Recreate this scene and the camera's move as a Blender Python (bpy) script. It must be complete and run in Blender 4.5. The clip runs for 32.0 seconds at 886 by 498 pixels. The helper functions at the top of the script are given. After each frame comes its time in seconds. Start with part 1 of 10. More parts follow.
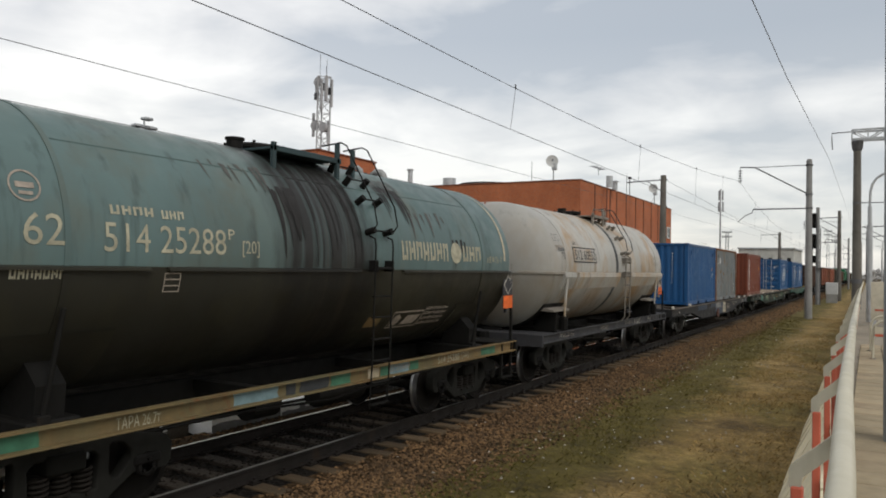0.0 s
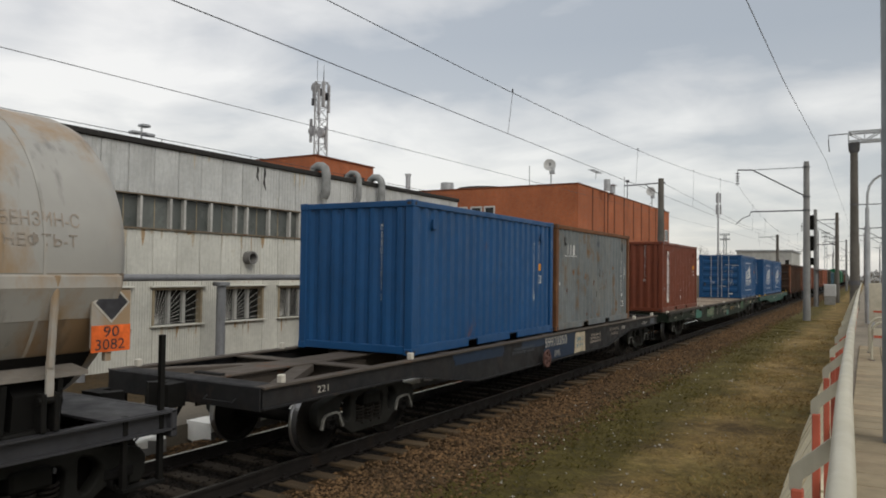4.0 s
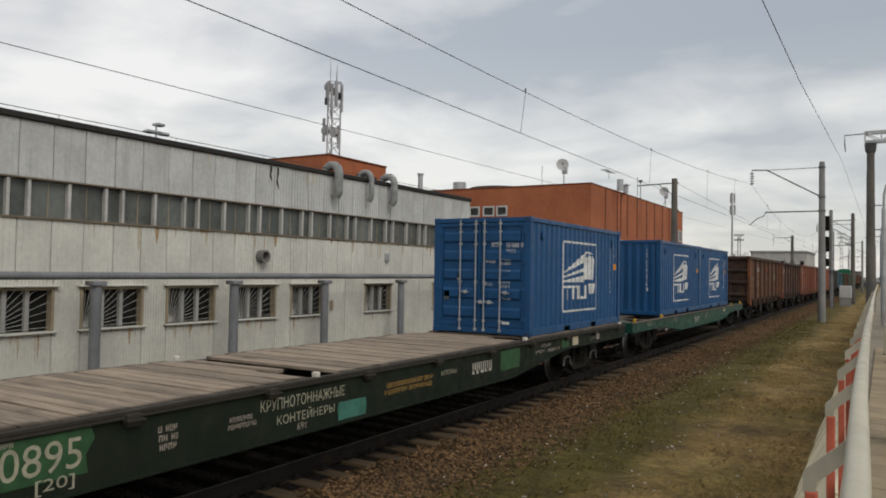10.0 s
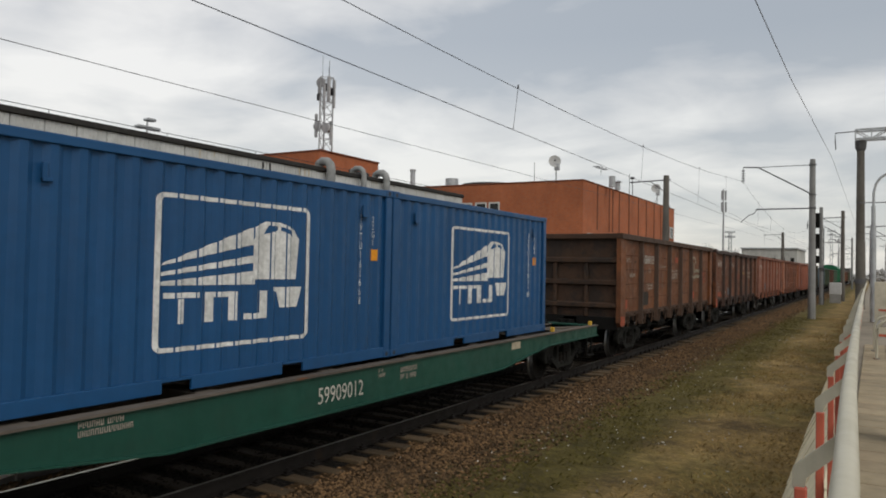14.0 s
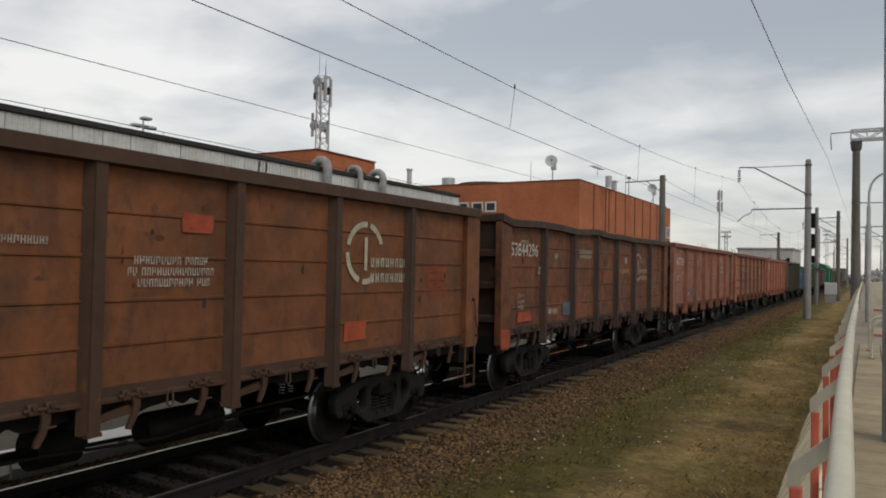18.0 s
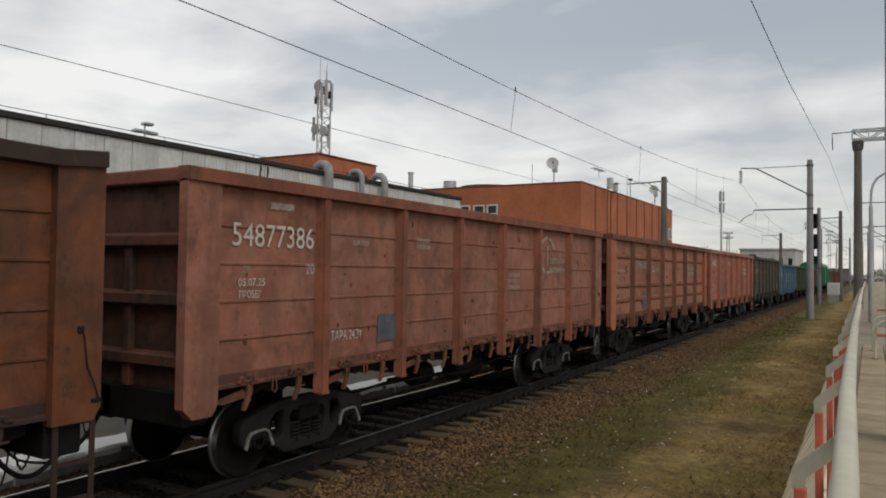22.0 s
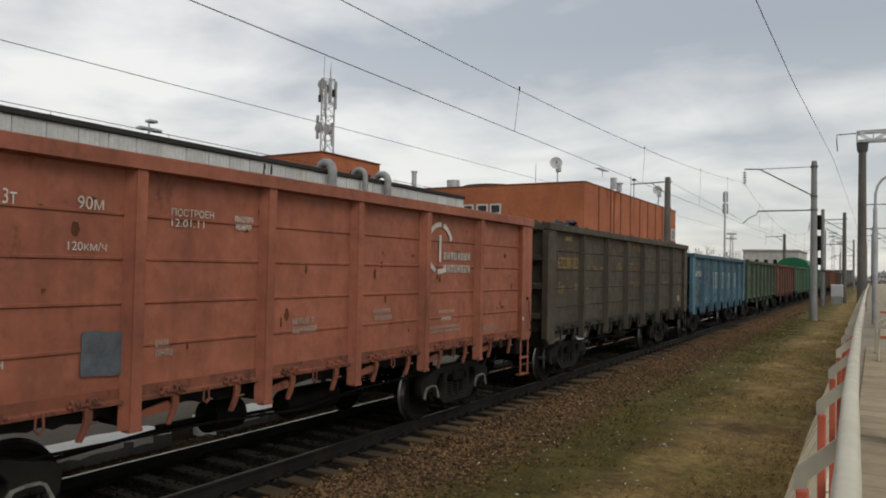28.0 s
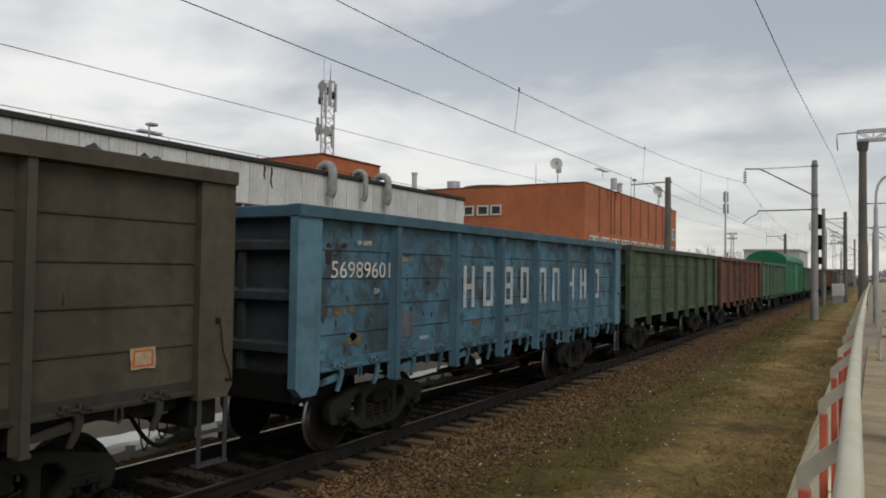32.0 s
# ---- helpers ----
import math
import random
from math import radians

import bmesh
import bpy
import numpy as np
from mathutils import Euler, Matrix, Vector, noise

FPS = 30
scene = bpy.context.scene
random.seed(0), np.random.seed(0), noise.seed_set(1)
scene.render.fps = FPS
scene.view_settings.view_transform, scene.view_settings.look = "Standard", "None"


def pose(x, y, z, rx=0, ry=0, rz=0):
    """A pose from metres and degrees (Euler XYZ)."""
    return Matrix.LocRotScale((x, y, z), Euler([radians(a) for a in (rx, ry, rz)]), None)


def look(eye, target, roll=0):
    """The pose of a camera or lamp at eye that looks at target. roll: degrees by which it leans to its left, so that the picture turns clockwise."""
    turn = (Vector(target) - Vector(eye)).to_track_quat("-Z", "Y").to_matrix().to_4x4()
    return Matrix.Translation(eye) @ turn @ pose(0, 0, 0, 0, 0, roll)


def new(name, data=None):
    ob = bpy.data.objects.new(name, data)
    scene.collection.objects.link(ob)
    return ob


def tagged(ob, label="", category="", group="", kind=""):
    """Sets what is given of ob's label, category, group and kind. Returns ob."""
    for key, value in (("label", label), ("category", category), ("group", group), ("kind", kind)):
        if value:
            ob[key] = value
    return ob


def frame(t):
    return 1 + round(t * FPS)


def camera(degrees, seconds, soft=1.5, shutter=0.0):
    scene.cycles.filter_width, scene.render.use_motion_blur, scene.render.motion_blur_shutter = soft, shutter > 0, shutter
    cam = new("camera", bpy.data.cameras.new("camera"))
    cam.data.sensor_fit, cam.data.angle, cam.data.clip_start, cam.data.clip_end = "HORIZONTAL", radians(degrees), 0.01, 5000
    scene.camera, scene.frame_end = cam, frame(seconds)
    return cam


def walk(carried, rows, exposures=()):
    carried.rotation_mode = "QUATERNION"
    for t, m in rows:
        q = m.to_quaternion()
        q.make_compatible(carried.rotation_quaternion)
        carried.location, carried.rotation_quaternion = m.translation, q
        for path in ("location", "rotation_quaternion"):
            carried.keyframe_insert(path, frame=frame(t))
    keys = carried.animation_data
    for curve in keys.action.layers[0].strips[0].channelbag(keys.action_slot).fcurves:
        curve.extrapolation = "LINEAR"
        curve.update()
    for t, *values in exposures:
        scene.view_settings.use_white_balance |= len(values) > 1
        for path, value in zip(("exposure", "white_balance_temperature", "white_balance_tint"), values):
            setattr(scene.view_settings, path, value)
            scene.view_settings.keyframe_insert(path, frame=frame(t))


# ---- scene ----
cam = camera(62.35, 32.0, soft=1.85)
EYE = (0.0, 0.0, 2.64)
PATH = [
    (0.0, pose(*EYE, 91.38, -1.15, 30.21)),
    (0.5, pose(*EYE, 91.45, -0.90, 30.21)),
    (1.0, pose(*EYE, 91.48, -0.91, 30.11)),
    (1.5, pose(*EYE, 91.53, -0.82, 29.99)),
    (2.0, pose(*EYE, 91.45, -0.76, 30.19)),
    (2.5, pose(*EYE, 91.52, -0.86, 30.10)),
    (3.0, pose(*EYE, 91.64, -0.83, 30.17)),
    (3.5, pose(*EYE, 91.75, -0.69, 30.07)),
    (5.5, pose(*EYE, 91.67, -1.04, 30.10)),
    (6.0, pose(*EYE, 91.93, -0.91, 29.81)),
    (6.5, pose(*EYE, 91.93, -0.95, 30.17)),
    (7.0, pose(*EYE, 91.77, -0.92, 30.18)),
    (7.5, pose(*EYE, 91.65, -1.16, 30.23)),
    (8.0, pose(*EYE, 91.67, -0.99, 30.48)),
    (8.5, pose(*EYE, 91.79, -1.05, 30.53)),
    (9.0, pose(*EYE, 91.80, -1.14, 30.47)),
    (9.5, pose(*EYE, 91.70, -0.96, 30.74)),
    (10.0, pose(*EYE, 91.69, -0.99, 31.03)),
    (10.5, pose(*EYE, 91.73, -0.93, 30.97)),
    (11.0, pose(*EYE, 91.57, -0.92, 31.32)),
    (11.5, pose(*EYE, 91.80, -1.05, 31.10)),
    (12.0, pose(*EYE, 91.53, -1.17, 30.73)),
    (12.5, pose(*EYE, 91.86, -1.14, 30.48)),
    (13.0, pose(*EYE, 91.60, -1.25, 30.39)),
    (13.5, pose(*EYE, 91.47, -1.16, 30.40)),
    (15.5, pose(*EYE, 91.34, -1.00, 30.43)),
    (16.0, pose(*EYE, 91.42, -1.00, 30.34)),
    (16.5, pose(*EYE, 91.38, -1.00, 30.20)),
    (17.0, pose(*EYE, 91.44, -1.11, 30.10)),
    (17.5, pose(*EYE, 91.36, -1.17, 30.13)),
    (18.0, pose(*EYE, 91.37, -1.18, 30.14)),
    (18.5, pose(*EYE, 91.30, -1.19, 30.27)),
    (19.0, pose(*EYE, 91.25, -1.23, 30.11)),
    (19.5, pose(*EYE, 91.25, -1.24, 30.19)),
    (20.0, pose(*EYE, 91.27, -1.09, 30.13)),
    (20.5, pose(*EYE, 91.20, -0.98, 30.13)),
    (21.0, pose(*EYE, 91.26, -0.90, 30.17)),
    (21.5, pose(*EYE, 91.45, -0.87, 30.18)),
    (22.0, pose(*EYE, 91.61, -0.76, 30.30)),
    (22.5, pose(*EYE, 91.67, -0.80, 30.38)),
    (23.0, pose(*EYE, 91.53, -0.88, 30.15)),
    (23.5, pose(*EYE, 91.34, -0.96, 30.30)),
    (24.0, pose(*EYE, 91.46, -0.94, 30.47)),
    (24.5, pose(*EYE, 91.41, -1.00, 30.48)),
    (25.0, pose(*EYE, 91.42, -0.97, 30.37)),
    (25.5, pose(*EYE, 91.53, -1.17, 30.25)),
    (27.5, pose(*EYE, 91.56, -1.23, 30.50)),
    (28.0, pose(*EYE, 91.53, -1.14, 30.52)),
    (28.5, pose(*EYE, 91.66, -1.00, 30.49)),
    (29.0, pose(*EYE, 91.66, -1.06, 30.58)),
    (29.5, pose(*EYE, 91.66, -1.10, 30.59)),
    (30.0, pose(*EYE, 91.85, -1.00, 30.52)),
    (30.5, pose(*EYE, 91.91, -0.97, 30.61)),
    (31.0, pose(*EYE, 91.98, -0.91, 30.38)),
    (31.5, pose(*EYE, 91.89, -0.82, 30.37)),
    (32.0, pose(*EYE, 91.64, -0.83, 30.58)),
]
walk(cam, PATH, [(0.0, 0.06), (2.0, -0.03), (6.0, -0.16), (32.0, -0.17)])

# ---- world, sun ----
TRACK_X = -7.694


def nodes_of(owner):
    owner.use_nodes = True
    tree = owner.node_tree
    tree.nodes.clear()
    return tree


def link(tree, a, b):
    tree.links.new(a, b)


def build_world():
    """Overcast sky: a Nishita sky far behind broken grey cloud sheets, seen as a layer overhead."""
    world = bpy.data.worlds.new("overcast_sky")
    scene.world = world
    tree = nodes_of(world)
    n = tree.nodes
    sky = n.new("ShaderNodeTexSky")
    sky.sky_type, sky.sun_disc = "NISHITA", False
    sky.sun_elevation, sky.sun_rotation = radians(38), radians(-60)
    coord = n.new("ShaderNodeTexCoord")
    split = n.new("ShaderNodeSeparateXYZ")
    link(tree, coord.outputs["Generated"], split.inputs[0])
    lift = n.new("ShaderNodeMath")
    lift.operation = "MAXIMUM"
    lift.inputs[1].default_value = 0.0
    link(tree, split.outputs["Z"], lift.inputs[0])
    add = n.new("ShaderNodeMath")
    add.operation = "ADD"
    add.inputs[1].default_value = 0.16
    link(tree, lift.outputs[0], add.inputs[0])
    plane = []
    for axis in "XY":
        div = n.new("ShaderNodeMath")
        div.operation = "DIVIDE"
        link(tree, split.outputs[axis], div.inputs[0])
        link(tree, add.outputs[0], div.inputs[1])
        plane.append(div)
    join = n.new("ShaderNodeCombineXYZ")
    link(tree, plane[0].outputs[0], join.inputs[0])
    link(tree, plane[1].outputs[0], join.inputs[1])
    join.inputs[2].default_value = CLOUD_SEED
    big = n.new("ShaderNodeTexNoise")
    big.inputs["Scale"].default_value, big.inputs["Detail"].default_value = 1.15, 6.0
    big.inputs["Roughness"].default_value, big.inputs["Distortion"].default_value = 0.50, 0.6
    link(tree, join.outputs[0], big.inputs["Vector"])
    fine = n.new("ShaderNodeTexNoise")
    fine.inputs["Scale"].default_value, fine.inputs["Detail"].default_value = 3.1, 7.0
    fine.inputs["Roughness"].default_value, fine.inputs["Distortion"].default_value = 0.52, 0.35
    link(tree, join.outputs[0], fine.inputs["Vector"])
    sheet = n.new("ShaderNodeMath")
    sheet.operation = "MULTIPLY_ADD"
    sheet.inputs[1].default_value = 0.42
    link(tree, fine.outputs["Fac"], sheet.inputs[0])
    less = n.new("ShaderNodeMath")
    less.operation = "SUBTRACT"
    less.inputs[1].default_value = 0.21
    link(tree, big.outputs["Fac"], less.inputs[0])
    link(tree, less.outputs[0], sheet.inputs[2])
    sheet = sheet.outputs[0]
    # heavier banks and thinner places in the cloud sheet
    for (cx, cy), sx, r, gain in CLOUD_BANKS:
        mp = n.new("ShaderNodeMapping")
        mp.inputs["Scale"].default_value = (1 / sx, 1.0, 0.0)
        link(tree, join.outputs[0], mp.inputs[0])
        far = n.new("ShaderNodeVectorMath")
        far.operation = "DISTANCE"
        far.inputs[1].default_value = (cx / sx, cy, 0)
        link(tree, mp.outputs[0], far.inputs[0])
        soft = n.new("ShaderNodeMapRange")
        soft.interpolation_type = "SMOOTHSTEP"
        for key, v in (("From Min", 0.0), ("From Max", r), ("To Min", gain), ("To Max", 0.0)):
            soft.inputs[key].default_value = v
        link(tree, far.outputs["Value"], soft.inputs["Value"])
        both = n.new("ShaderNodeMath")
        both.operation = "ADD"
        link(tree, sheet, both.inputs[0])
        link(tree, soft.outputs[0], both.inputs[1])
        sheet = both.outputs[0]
    ramp = n.new("ShaderNodeValToRGB")
    e = ramp.color_ramp.elements
    e[0].position, e[0].color = 0.33, (0.392, 0.422, 0.452, 1)
    e[1].position, e[1].color = 0.66, (0.795, 0.787, 0.760, 1)
    mid = ramp.color_ramp.elements.new(0.48)
    mid.color = (0.578, 0.585, 0.586, 1)
    link(tree, sheet, ramp.inputs[0])
    # low sky is brighter and warmer than the sheet overhead
    low = n.new("ShaderNodeMapRange")
    low.inputs["From Min"].default_value, low.inputs["From Max"].default_value = 0.0, 0.30
    low.inputs["To Min"].default_value, low.inputs["To Max"].default_value = 0.50, 0.0
    link(tree, lift.outputs[0], low.inputs["Value"])
    haze = n.new("ShaderNodeMix")
    haze.data_type = "RGBA"
    haze.inputs["B"].default_value = (0.845, 0.815, 0.752, 1)
    link(tree, low.outputs[0], haze.inputs["Factor"])
    link(tree, ramp.outputs[0], haze.inputs["A"])
    tint = n.new("ShaderNodeMix")
    tint.data_type = "RGBA"
    tint.blend_type = "ADD"
    tint.inputs["Factor"].default_value = 0.02
    link(tree, haze.outputs["Result"], tint.inputs["A"])
    link(tree, sky.outputs[0], tint.inputs["B"])
    back = n.new("ShaderNodeBackground")
    back.inputs["Strength"].default_value = SKY_STRENGTH
    link(tree, tint.outputs["Result"], back.inputs["Color"])
    out = n.new("ShaderNodeOutputWorld")
    link(tree, back.outputs[0], out.inputs["Surface"])


CLOUD_SEED = 3.1
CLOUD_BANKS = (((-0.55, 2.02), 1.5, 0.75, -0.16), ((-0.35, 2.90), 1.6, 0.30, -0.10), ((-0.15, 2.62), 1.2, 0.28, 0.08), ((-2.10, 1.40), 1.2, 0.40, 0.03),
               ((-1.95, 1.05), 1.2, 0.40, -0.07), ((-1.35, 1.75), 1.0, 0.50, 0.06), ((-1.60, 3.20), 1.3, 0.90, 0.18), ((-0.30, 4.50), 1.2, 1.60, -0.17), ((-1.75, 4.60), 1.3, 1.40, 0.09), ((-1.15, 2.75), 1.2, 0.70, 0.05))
SKY_STRENGTH = 1.0
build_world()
sun = new("sun", bpy.data.lights.new("sun", "SUN"))
sun.data.energy, sun.data.angle, sun.data.color = 1.5, radians(35), (1.0, 0.95, 0.87)
sun.matrix_world = look((0, 0, 50), (-45, 25, 0))

# ---- materials ----
def mul(c, k):
    return tuple(min(1.0, x * k) for x in c)


class Shade:
    """A small builder of node materials: each call lays one more layer over the base colour."""

    def __init__(self, name, col, rough=0.6, metal=0.0, coords="Object"):
        self.m = bpy.data.materials.new(name)
        self.t = nodes_of(self.m)
        n = self.t.nodes
        self.out = n.new("ShaderNodeOutputMaterial")
        self.p = n.new("ShaderNodeBsdfPrincipled")
        link(self.t, self.p.outputs[0], self.out.inputs["Surface"])
        self.p.inputs["Roughness"].default_value, self.p.inputs["Metallic"].default_value = rough, metal
        self.p.inputs["Specular IOR Level"].default_value = 0.3
        coord = n.new("ShaderNodeTexCoord")
        self.vec = coord.outputs[coords]
        # every object takes its own stretch of the pattern
        info = n.new("ShaderNodeObjectInfo")
        far = n.new("ShaderNodeMath")
        far.operation = "MULTIPLY"
        far.inputs[1].default_value = 61.0
        link(self.t, info.outputs["Random"], far.inputs[0])
        put = n.new("ShaderNodeVectorMath")
        put.operation = "ADD"
        link(self.t, self.vec, put.inputs[0])
        link(self.t, far.outputs[0], put.inputs[1])
        self.own = put.outputs[0]
        rgb = n.new("ShaderNodeRGB")
        rgb.outputs[0].default_value = (*col, 1)
        self.col = rgb.outputs[0]
        self.height = None

    def noise(self, scale, detail=5.0, stretch=(1, 1, 1), rough=0.6, shift=0.0, distort=0.0):
        n = self.t.nodes
        mp = n.new("ShaderNodeMapping")
        mp.inputs["Scale"].default_value = stretch
        mp.inputs["Location"].default_value = (shift, shift * 0.7, shift * 1.3)
        link(self.t, self.own, mp.inputs[0])
        tex = n.new("ShaderNodeTexNoise")
        tex.inputs["Scale"].default_value, tex.inputs["Detail"].default_value = scale, detail
        tex.inputs["Roughness"].default_value, tex.inputs["Distortion"].default_value = rough, distort
        link(self.t, mp.outputs[0], tex.inputs["Vector"])
        return tex.outputs["Fac"]

    def span(self, fac, a, b, lo=0.0, hi=1.0):
        r = self.t.nodes.new("ShaderNodeMapRange")
        for key, v in (("From Min", a), ("From Max", b), ("To Min", lo), ("To Max", hi)):
            r.inputs[key].default_value = v
        link(self.t, fac, r.inputs["Value"])
        return r.outputs[0]

    def mix(self, fac, colour, mode="MIX"):
        m = self.t.nodes.new("ShaderNodeMix")
        m.data_type, m.blend_type = "RGBA", mode
        if isinstance(fac, float):
            m.inputs["Factor"].default_value = fac
        else:
            link(self.t, fac, m.inputs["Factor"])
        link(self.t, self.col, m.inputs["A"])
        if isinstance(colour, tuple):
            m.inputs["B"].default_value = (*colour, 1)
        else:
            link(self.t, colour, m.inputs["B"])
        self.col = m.outputs["Result"]
        return self

    def value(self, fac, lo, hi):
        """Multiplies the colour by lo to hi."""
        v = self.span(fac, 0.3, 0.7, lo, hi)
        comb = self.t.nodes.new("ShaderNodeCombineColor")
        for i in range(3):
            link(self.t, v, comb.inputs[i])
        return self.mix(1.0, comb.outputs[0], "MULTIPLY")

    def random(self, lo, hi, island=False):
        n = self.t.nodes
        src = n.new("ShaderNodeNewGeometry").outputs["Random Per Island"] if island else n.new("ShaderNodeObjectInfo").outputs["Random"]
        v = self.span(src, 0.0, 1.0, lo, hi)
        comb = n.new("ShaderNodeCombineColor")
        for i in range(3):
            link(self.t, v, comb.inputs[i])
        return self.mix(1.0, comb.outputs[0], "MULTIPLY")

    def relief(self, fac, strength=0.2, distance=0.01):
        b = self.t.nodes.new("ShaderNodeBump")
        b.inputs["Strength"].default_value, b.inputs["Distance"].default_value = strength, distance
        link(self.t, fac, b.inputs["Height"])
        for old in self.p.inputs["Normal"].links:
            link(self.t, old.from_socket, b.inputs["Normal"])
            break
        link(self.t, b.outputs[0], self.p.inputs["Normal"])
        return self

    def gloss(self, fac, lo, hi):
        link(self.t, self.span(fac, 0.3, 0.7, lo, hi), self.p.inputs["Roughness"])
        return self

    def done(self):
        link(self.t, self.col, self.p.inputs["Base Color"])
        return self.m


SEEDS = iter(range(1, 9999))


def paint(name, col, rough=0.55, var=0.18, rust=0.0, dirt=0.35, streak=0.35, rust_col=None, rust_scale=1.6, metal=0.0, bump=0.15, fade=None, soot=0.0, spec=0.3, dent=0.0):
    """Weathered paint on steel: cloudy fading, runs down the sheet, rust spots, grime."""
    k = next(SEEDS) * 3.7
    s = Shade(name, col, rough, metal)
    s.p.inputs["Specular IOR Level"].default_value = spec
    s.value(s.noise(0.55, 4, shift=k), 1 - var, 1 + var)
    s.value(s.noise(7.0, 6, shift=k + 2), 1 - var * 0.6, 1 + var * 0.6)
    if fade:
        s.mix(s.span(s.noise(0.8, 6, shift=k + 9, distort=0.6), 0.45, 0.75, 0.0, 0.7), fade)
    if streak:
        s.mix(s.span(s.noise(3.0, 5, (1, 1, 0.12), shift=k + 4), 0.52, 0.72, 0.0, streak), mul(col, 0.35))
    if dirt:
        s.mix(s.span(s.noise(1.3, 8, shift=k + 6, rough=0.7), 0.50, 0.75, 0.0, dirt), (0.035, 0.03, 0.025))
    if rust:
        rc = rust_col or (0.15, 0.055, 0.018)
        s.mix(s.span(s.noise(rust_scale, 9, (1, 1, 0.55), shift=k + 8, rough=0.72), 0.66 - 0.16 * rust, 0.74 - 0.12 * rust, 0.0, 0.9), rc)
    if soot:
        s.mix(s.span(s.noise(1.5, 9, (1, 1, 0.7), shift=k + 12, rough=0.66, distort=0.8), 0.47, 0.60, 0.0, soot), (0.022, 0.018, 0.016))
        s.mix(s.span(s.noise(5.0, 8, (1, 1, 0.7), shift=k + 15, rough=0.75), 0.55, 0.64, 0.0, min(1.0, soot * 1.3)), (0.022, 0.018, 0.015))
    fine = s.noise(30, 4, shift=k)
    if dent:
        s.relief(s.noise(1.7, 2, (1, 1, 1.3), shift=k + 18, rough=0.45), dent, 0.09)
    s.relief(fine, bump, 0.004).gloss(s.noise(4, 4, shift=k + 1), rough - 0.12, rough + 0.18)
    return s.done()


def plain(name, col, rough=0.6, metal=0.0, var=0.12, scale=6.0, spec=0.3):
    s = Shade(name, col, rough, metal)
    s.p.inputs["Specular IOR Level"].default_value = spec
    k = next(SEEDS) * 1.9
    s.value(s.noise(scale, 6, shift=k), 1 - var, 1 + var)
    s.relief(s.noise(scale * 8, 4, shift=k), 0.12, 0.004)
    return s.done()


def marking(name, col):
    """Stencilled lettering paint, worn thin in places."""
    s = Shade(name, col, 0.7)
    s.value(s.noise(2.5, 6, shift=next(SEEDS)), 0.72, 1.1)
    s.value(s.noise(14, 6, shift=next(SEEDS)), 0.7, 1.1)
    return s.done()


M = {}
M["white_mark"] = marking("white_marking", (0.56, 0.53, 0.47))
M["dim_mark"] = marking("faded_marking", (0.36, 0.31, 0.26))
M["yellow_mark"] = marking("yellow_marking", (0.36, 0.22, 0.065))
M["ochre_mark"] = marking("ochre_marking", (0.19, 0.095, 0.035))
M["faded_mark"] = marking("faded_emblem_paint", (0.34, 0.27, 0.21))
M["cream_mark"] = marking("cream_marking", (0.41, 0.39, 0.29))
M["dark_mark"] = marking("dark_marking", (0.04, 0.04, 0.045))
M["orange_mark"] = marking("orange_plate_paint", (0.85, 0.16, 0.03))
M["teal_mark"] = marking("teal_marking", (0.06, 0.20, 0.26))
M["black_iron"] = paint("sooty_iron", (0.0088, 0.0085, 0.0078), 0.62, rust=0.25, rust_col=(0.022, 0.016, 0.012), streak=0, dirt=0.1, spec=0.12)
M["bogie"] = paint("grimy_bogie_steel", (0.0098, 0.0096, 0.0082), 0.8, rust=0.35, rust_col=(0.020, 0.015, 0.011), streak=0, dirt=0.1, spec=0.10)
M["cast_frame"] = paint("dusty_cast_steel", (0.0155, 0.0155, 0.0135), 0.8, var=0.3, rust=0.3, rust_col=(0.013, 0.012, 0.010), streak=0, dirt=0.15, spec=0.15)
M["spring"] = paint("rusty_spring_steel", (0.015, 0.013, 0.011), 0.75, rust=0.5, rust_col=(0.030, 0.020, 0.013), streak=0, spec=0.12)
M["tread"] = plain("polished_wheel_tread", (0.34, 0.34, 0.345), 0.32, 0.9)
M["hub"] = plain("greasy_axle_box", (0.010, 0.0095, 0.009), 0.8, var=0.4, spec=0.12)
M["wheel"] = paint("oily_wheel_steel", (0.0115, 0.0105, 0.0095), 0.75, rust=0.3, rust_col=(0.020, 0.015, 0.011), streak=0, spec=0.08)
M["pale_wear"] = plain("pale_worn_lime", (0.16, 0.157, 0.14), 0.8, var=0.5, scale=14)
M["rubber"] = plain("hose_rubber", (0.018, 0.018, 0.018), 0.7)
M["old_galv"] = plain("dull_galvanised_sheet", (0.26, 0.265, 0.26), 0.7, 0.1, var=0.25, scale=3)
M["galv"] = plain("galvanised_steel", (0.42, 0.43, 0.44), 0.45, 0.6, var=0.2, scale=3)
M["wire"] = plain("dark_wire", (0.06, 0.06, 0.065), 0.5, 0.5)

